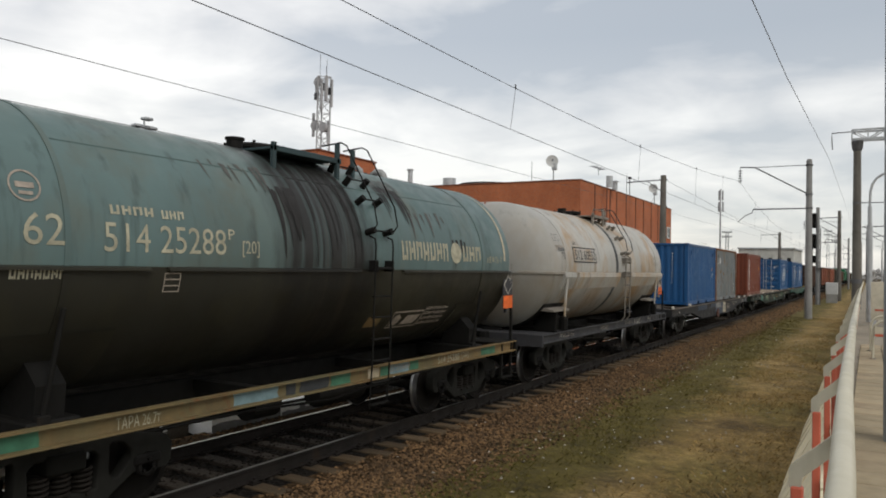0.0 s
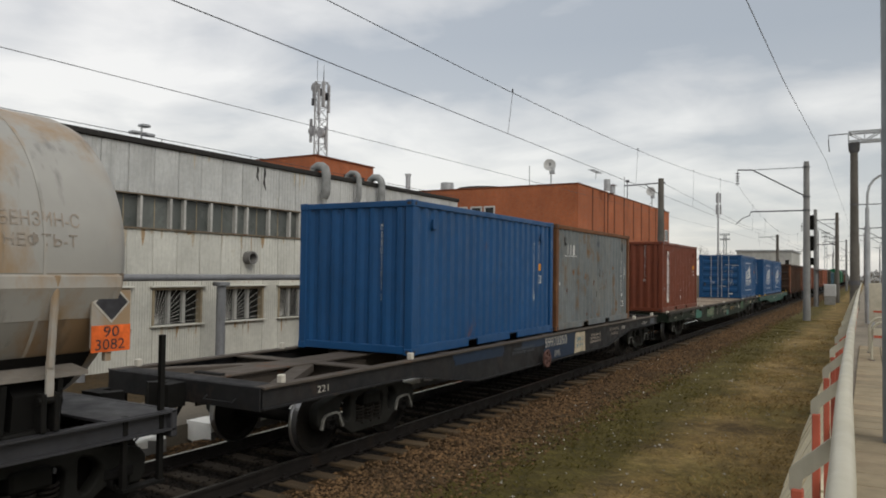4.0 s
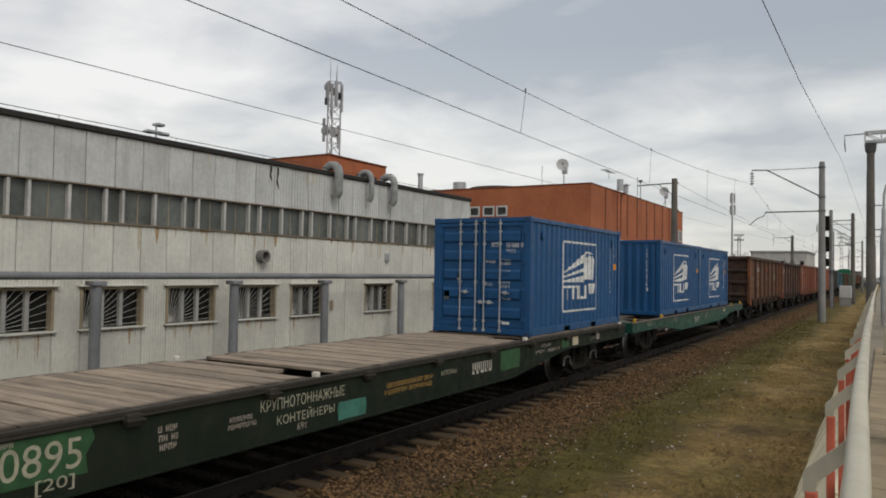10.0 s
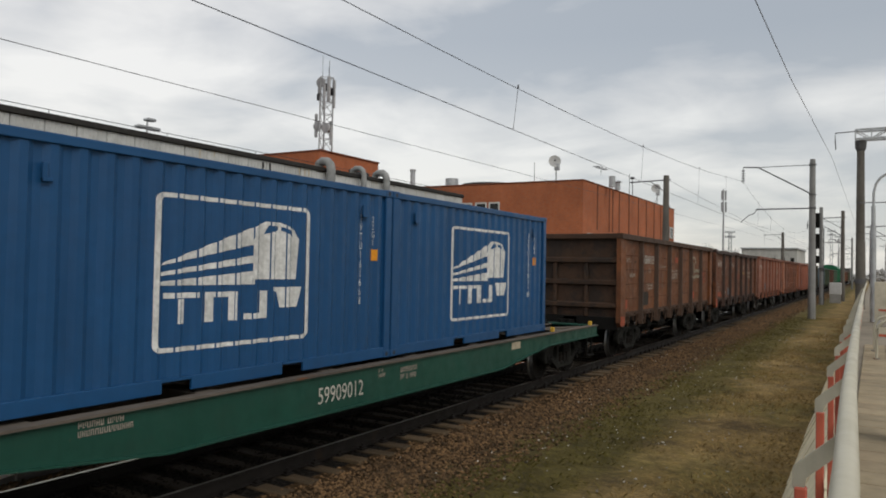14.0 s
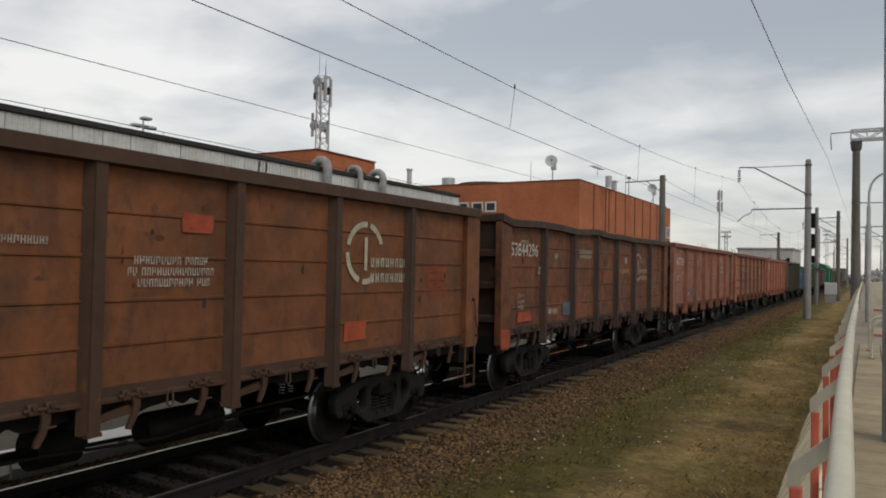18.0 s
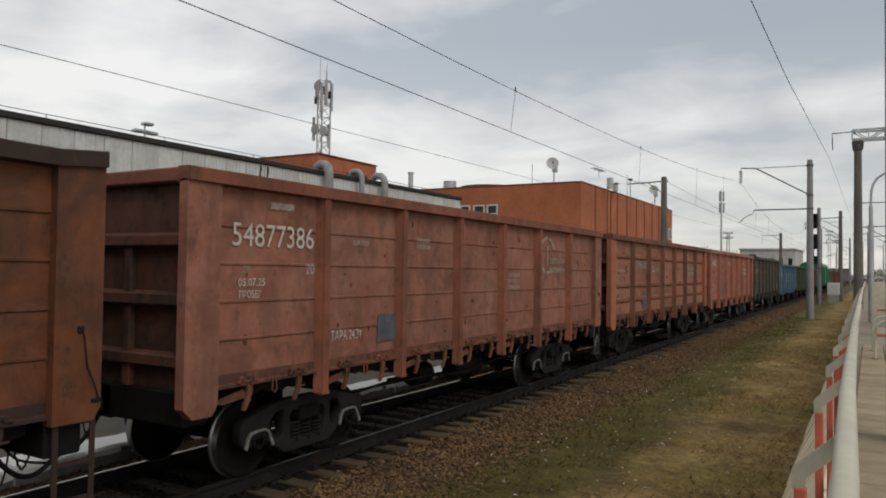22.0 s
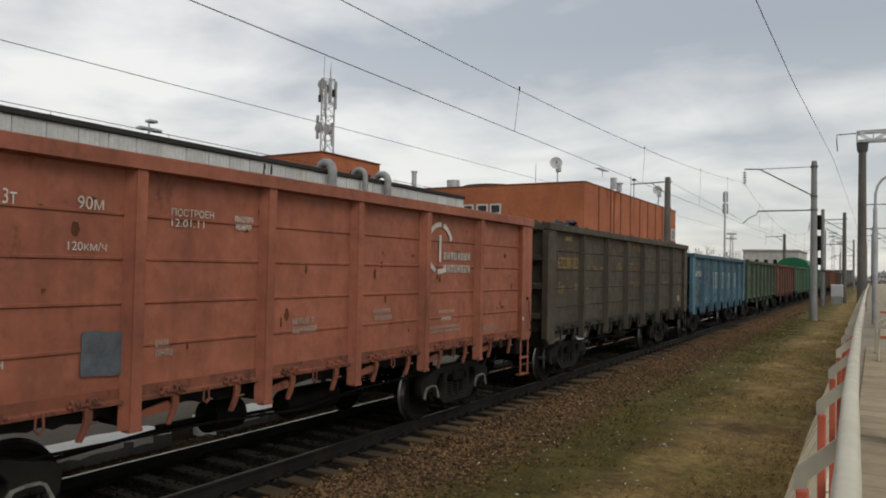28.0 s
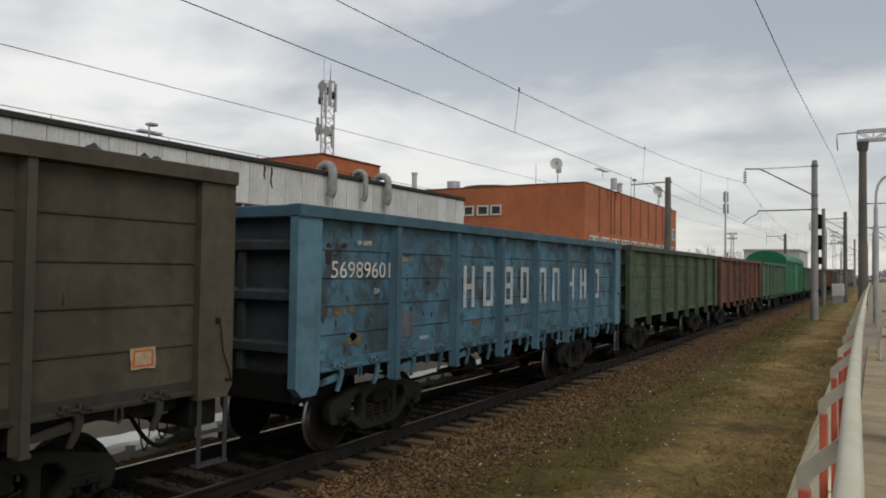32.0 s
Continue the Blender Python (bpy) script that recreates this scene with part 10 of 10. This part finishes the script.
def far_woods():
    """A low hazy line of bare scrub and trees at the end of the yard."""
    rnd = random.Random(31)
    m = Mesh()
    for i in range(420):
        x = rnd.uniform(-6, 150)
        y = rnd.uniform(330, 390)
        h = rnd.uniform(1.6, 4.0) * (1 + 0.3 * math.sin(x * 0.21))
        for k in range(5):
            s = rnd.uniform(0.5, 1.2)
            px, py, pz = x + rnd.uniform(-1.5, 1.5), y + rnd.uniform(-1.5, 1.5), h * rnd.uniform(0.15, 1.0)
            v = [(px + s * a, py + s * b, pz + s * c * 1.2) for a, b, c in ((1, 0, 0), (-1, 0, 0), (0, 1, 0), (0, -1, 0), (0.2, 0, 1), (0, 0.2, -1))]
            m.add(v, [(0, 2, 4), (2, 1, 4), (1, 3, 4), (3, 0, 4), (2, 0, 5), (1, 2, 5), (3, 1, 5), (0, 3, 5)])
    solo("far_woods", m, M["far_wood"], "hazy grey-brown line of bare trees", "woods", kind="stuff")


# distance haze is put into this pale wood colour
M["far_wood"] = plain("hazy_bare_wood", (0.30, 0.295, 0.285), 0.95, var=0.3, scale=0.3)
far_woods()
M["bark"] = plain("grey_bark", (0.085, 0.075, 0.065), 0.9, var=0.25)
for i, (x, y, h) in enumerate(((-30, 150, 9.5), (-26.5, 166, 9))):
    bare_tree((x, y, -0.2), h, i + 40)


# ---- platform and railing at the camera ----
M["rail_cream"] = paint("cream_handrail_paint", (0.47, 0.44, 0.345), 0.5, var=0.1, dirt=0.12, streak=0.1)
M["bracket_paint"] = paint("greyed_white_bracket_paint", (0.47, 0.445, 0.355), 0.6, dirt=0.2)
M["red_paint"] = paint("chipped_red_paint", (0.46, 0.105, 0.062), 0.6, dirt=0.2, rust=0.15)
M["board_cream"] = paint("chipped_cream_board", (0.46, 0.42, 0.33), 0.7, dirt=0.2)
M["slab"] = paint("cream_concrete_slab", (0.80, 0.71, 0.50), 0.85, dirt=0.2, streak=0.2, bump=0.4)
M["tile"] = paint("worn_paving_tile", (0.285, 0.232, 0.152), 0.85, var=0.2, dirt=0.25, streak=0)
M["platform"] = paint("platform_concrete", (0.235, 0.205, 0.160), 0.9, dirt=0.3, streak=0)
TUBE = [(-0.02, -2.0), (-0.03, 0.0), (-0.055, 2.0), (-0.086, 3.5), (-0.105, 5.0), (-0.135, 8.0), (-0.155, 11.0), (-0.20, 18.0), (-0.26, 30.0), (-0.31, 44.0), (-0.42, 70.0)]


def tube_x(y):
    for (x0, a), (x1, b) in zip(TUBE, TUBE[1:]):
        if y <= b:
            return x0 + (x1 - x0) * (y - a) / (b - a)
    return TUBE[-1][0]


def build_platform():
    m = Mesh()
    ys = [-12] + list(range(0, 72, 3)) + [120, 180]
    v = []
    for y in ys:
        e = tube_x(min(y, 70)) - 0.12
        v += [(e, y, 1.08), (7.0, y, 1.08), (7.0, y, -0.5), (e, y, -0.5)]
    m.v = v
    for i in range(len(ys) - 1):
        for k in range(4):
            m.face(i * 4 + k, i * 4 + (k + 1) % 4, (i + 1) * 4 + (k + 1) % 4, (i + 1) * 4 + k)
    m.face(0, 1, 2, 3)
    e = (len(ys) - 1) * 4
    m.face(e, e + 1, e + 2, e + 3)
    solo("platform", m, M["platform"], "raised concrete walkway along the line", kind="structure")
    # sloped lining slabs
    bank = thing("lining_slabs", "cream concrete slabs lining the walkway's bank", "retaining slabs")
    rnd = random.Random(4)
    y = -1.0
    while y < 60:
        n = 1.02 if y < 25 else 3.06
        x = tube_x(y) - 0.10
        m = Mesh()
        m.ext([(0.0, 1.06), (-0.72, -0.42), (-0.84, -0.42), (-0.10, 1.06)], "y", 0.0, n - 0.025)
        part("slab", m, M["slab"], bank, at=pose(x + rnd.uniform(-0.012, 0.006), y, rnd.uniform(-0.02, 0.01), 0, 0, rnd.uniform(-0.4, 0.4)))
        y += n
    # paving
    tile = Mesh().box(0, 0.374, 0, 0.374, 0, 0.03, 0.007).data("paving_tile", M["tile"])
    pv = thing("walkway_paving", "worn square paving on the walkway", "paving")
    for j in range(46):
        for i in range(5):
            part("paving_tile", tile, None, pv, at=pose(-0.16 + 0.39 * i, 0.8 + 0.39 * j, 1.078 + rnd.uniform(0, 0.004)))


build_platform()


def build_railing():
    r = thing("handrail_fence", "cream tube handrail on angled brackets with red and cream boards", "railing")
    m = Mesh()
    pts = []
    for (x0, a), (x1, b) in zip(TUBE, TUBE[1:]):
        n = max(1, int((b - a) / 1.5))
        pts += [(x0 + (x1 - x0) * i / n, a + (b - a) * i / n, 2.15) for i in range(n)]
    pts.append((TUBE[-1][0], TUBE[-1][1], 2.15))
    m.tube(pts, 0.031, 16)
    part("handrail", m, M["rail_cream"], r, smooth=60)
    arm = Mesh()
    prof = [(0.0, 2.100), (0.0, 2.168), (-0.148, 2.030), (-0.152, 2.022), (-0.152, 1.958), (-0.118, 1.958), (-0.112, 1.996)]
    arm.ext(prof, "y", -0.006, 0.006)
    arm = arm.data("bracket", M["bracket_paint"])
    post = Mesh()
    post.box(-0.146, -0.110, -0.018, 0.022, 1.0, 1.965, 0.005)
    post = post.data("post", M["red_paint"])
    for i in range(36):
        y = 1.15 + 1.45 * i
        x = tube_x(y)
        part("bracket", arm, None, r, at=pose(x, y, 0))
        part("post", post, None, r, at=pose(x, y, 0))
    for z in (1.28, 1.62):
        y, k = 0.3, 0
        while y < 40:
            n = 0.72
            m = Mesh()
            xa, xb = tube_x(y), tube_x(y + n)
            m.v = [(x + dx, yy, z + dz) for yy, x in ((y, xa), (y + n, xb)) for dx, dz in ((-0.08, -0.05), (-0.055, -0.05), (-0.055, 0.05), (-0.08, 0.05))]
            m.f = [(0, 1, 5, 4), (1, 2, 6, 5), (2, 3, 7, 6), (3, 0, 4, 7), (0, 1, 2, 3), (4, 5, 6, 7)]
            m.k = [0] * 6
            part("board", m, M["red_paint"] if k % 4 == 1 and z < 1.5 else M["board_cream"], r)
            y += n
            k += 1


build_railing()


def build_barriers():
    for x, y, plate in ((0.03, 17.2, False), (0.06, 15.6, True)):
        b = thing("hoop_barrier", "white tubular hoop barrier with a red-striped plate" if plate else "white tubular hoop barrier", "barrier", (x, y, 1.1), "walkway barriers")
        m = Mesh()
        m.tube([(0, 0, 0), (0, 0, 0.52), (0.03, 0, 0.62), (0.10, 0, 0.69), (0.20, 0, 0.72), (1.0, 0, 0.72), (1.10, 0, 0.69), (1.17, 0, 0.62), (1.20, 0, 0.52), (1.20, 0, 0)], 0.024, 8)
        part("hoop", m, M["rail_cream"], b, smooth=50)
        for dx in (0.0, 1.2):
            m = Mesh()
            m.cyl((dx, 0, 0), (dx, 0, 0.02), 0.06, 10)
            part("foot_plate", m, M["steel_grey"], b)
        m = Mesh()
        m.cyl((0.27, 0, 0), (0.27, 0, 0.50), 0.016, 6)
        part("stay", m, M["steel_grey"], b)
        if plate:
            m = Mesh()
            m.box(0.03, 1.15, -0.045, -0.028, 0.47, 0.60, 0.004)
            part("plate", m, M["board_cream"], b)
            m = Mesh()
            m.box(0.035, 1.15, -0.050, -0.028, 0.425, 0.468)
            part("stripe", m, M["red_paint"], b, "red stripe")
    b = thing("barrier_board", "pale board with a red stripe beside the walkway", "board", (0.04, 26.0, 1.1))
    m = Mesh()
    m.box(0, 1.6, -0.03, 0.03, 0.18, 1.34, 0.01)
    part("panel", m, M["board_cream"], b)
    m = Mesh()
    m.box(0.11, 1.6, -0.037, -0.031, 0.45, 0.51)
    part("stripe", m, M["red_paint"], b, "red stripe")
    for dx in (0.1, 1.5):
        m = Mesh()
        m.box(dx - 0.04, dx + 0.04, -0.02, 0.02, 0.0, 0.20)
        part("leg", m, M["galv"], b)


build_barriers()


# ---- sleepers and fastenings, nearest stretch as single pieces ----
def build_sleepers():
    t = TRACK
    rnd = random.Random(6)
    kinds = []
    for k in range(4):
        m = Mesh()
        m.box(-1.36 - 0.03 * k, 1.38 + 0.02 * k, -0.115 - 0.004 * k, 0.115, -0.34, -0.178, 0.012)
        kinds.append(m.data("sleeper", M["sleeper_wood"]))
    plate = Mesh()
    plate.box(-0.17, 0.17, -0.08, 0.08, -0.185, -0.168)
    for d in (-0.12, 0.12):
        plate.box(d - 0.035, d + 0.035, -0.05, 0.05, -0.17, -0.135, 0.008)
        plate.cyl((d, 0, -0.15), (d, 0, -0.10), 0.018, 6)
    plate = plate.data("rail_fastening", M["rail_side"])
    y = -2.0
    i = 0
    while y < 110:
        part("sleeper", rnd.choice(kinds), None, t, at=pose(rnd.uniform(-0.05, 0.05), y, rnd.uniform(-0.030, 0.006), 0, rnd.uniform(-0.9, 0.9), rnd.uniform(-1.6, 1.6)))
        for s in (-1, 1):
            if y < 36:
                part("rail_fastening", plate, None, t, at=pose(s * 0.796, y, 0))
        y += 0.56
        i += 1


build_sleepers()


# ---- movement ----
SPEED = [(0.0, 5.068), (4.0, 5.162), (8.0, 5.217), (12.0, 5.307), (16.0, 5.375), (20.0, 5.371), (25.0, 5.443), (28.0, 5.487), (32.0, 5.635)]


def travelled(t):
    """Metres that the train has rolled by t."""
    d = 0.0
    for (a, va), (b, vb) in zip(SPEED, SPEED[1:]):
        e = min(t, b)
        if e <= a:
            break
        v = va + (vb - va) * (e - a) / (b - a)
        d += LONG * (e - a) * (va + v) / 2
    # a little slack is taken up in the couplers
    return d - 0.12 * math.exp(-((t - 16.0) / 0.5) ** 2)


def motions():
    for ob, y, stretch in TRAIN:
        x, z = ob.location.x, ob.location.z
        ob.scale.y = stretch
        walk(ob, [(float(t), pose(x, 12 + LONG * (y - 12) - travelled(t), z)) for t in range(33)])
    for wheel, y in WHEELS:
        walk(wheel, [(t / 10, pose(0, y, 0.475, math.degrees(travelled(t / 10) / 0.475) % 360)) for t in range(321)])


motions()
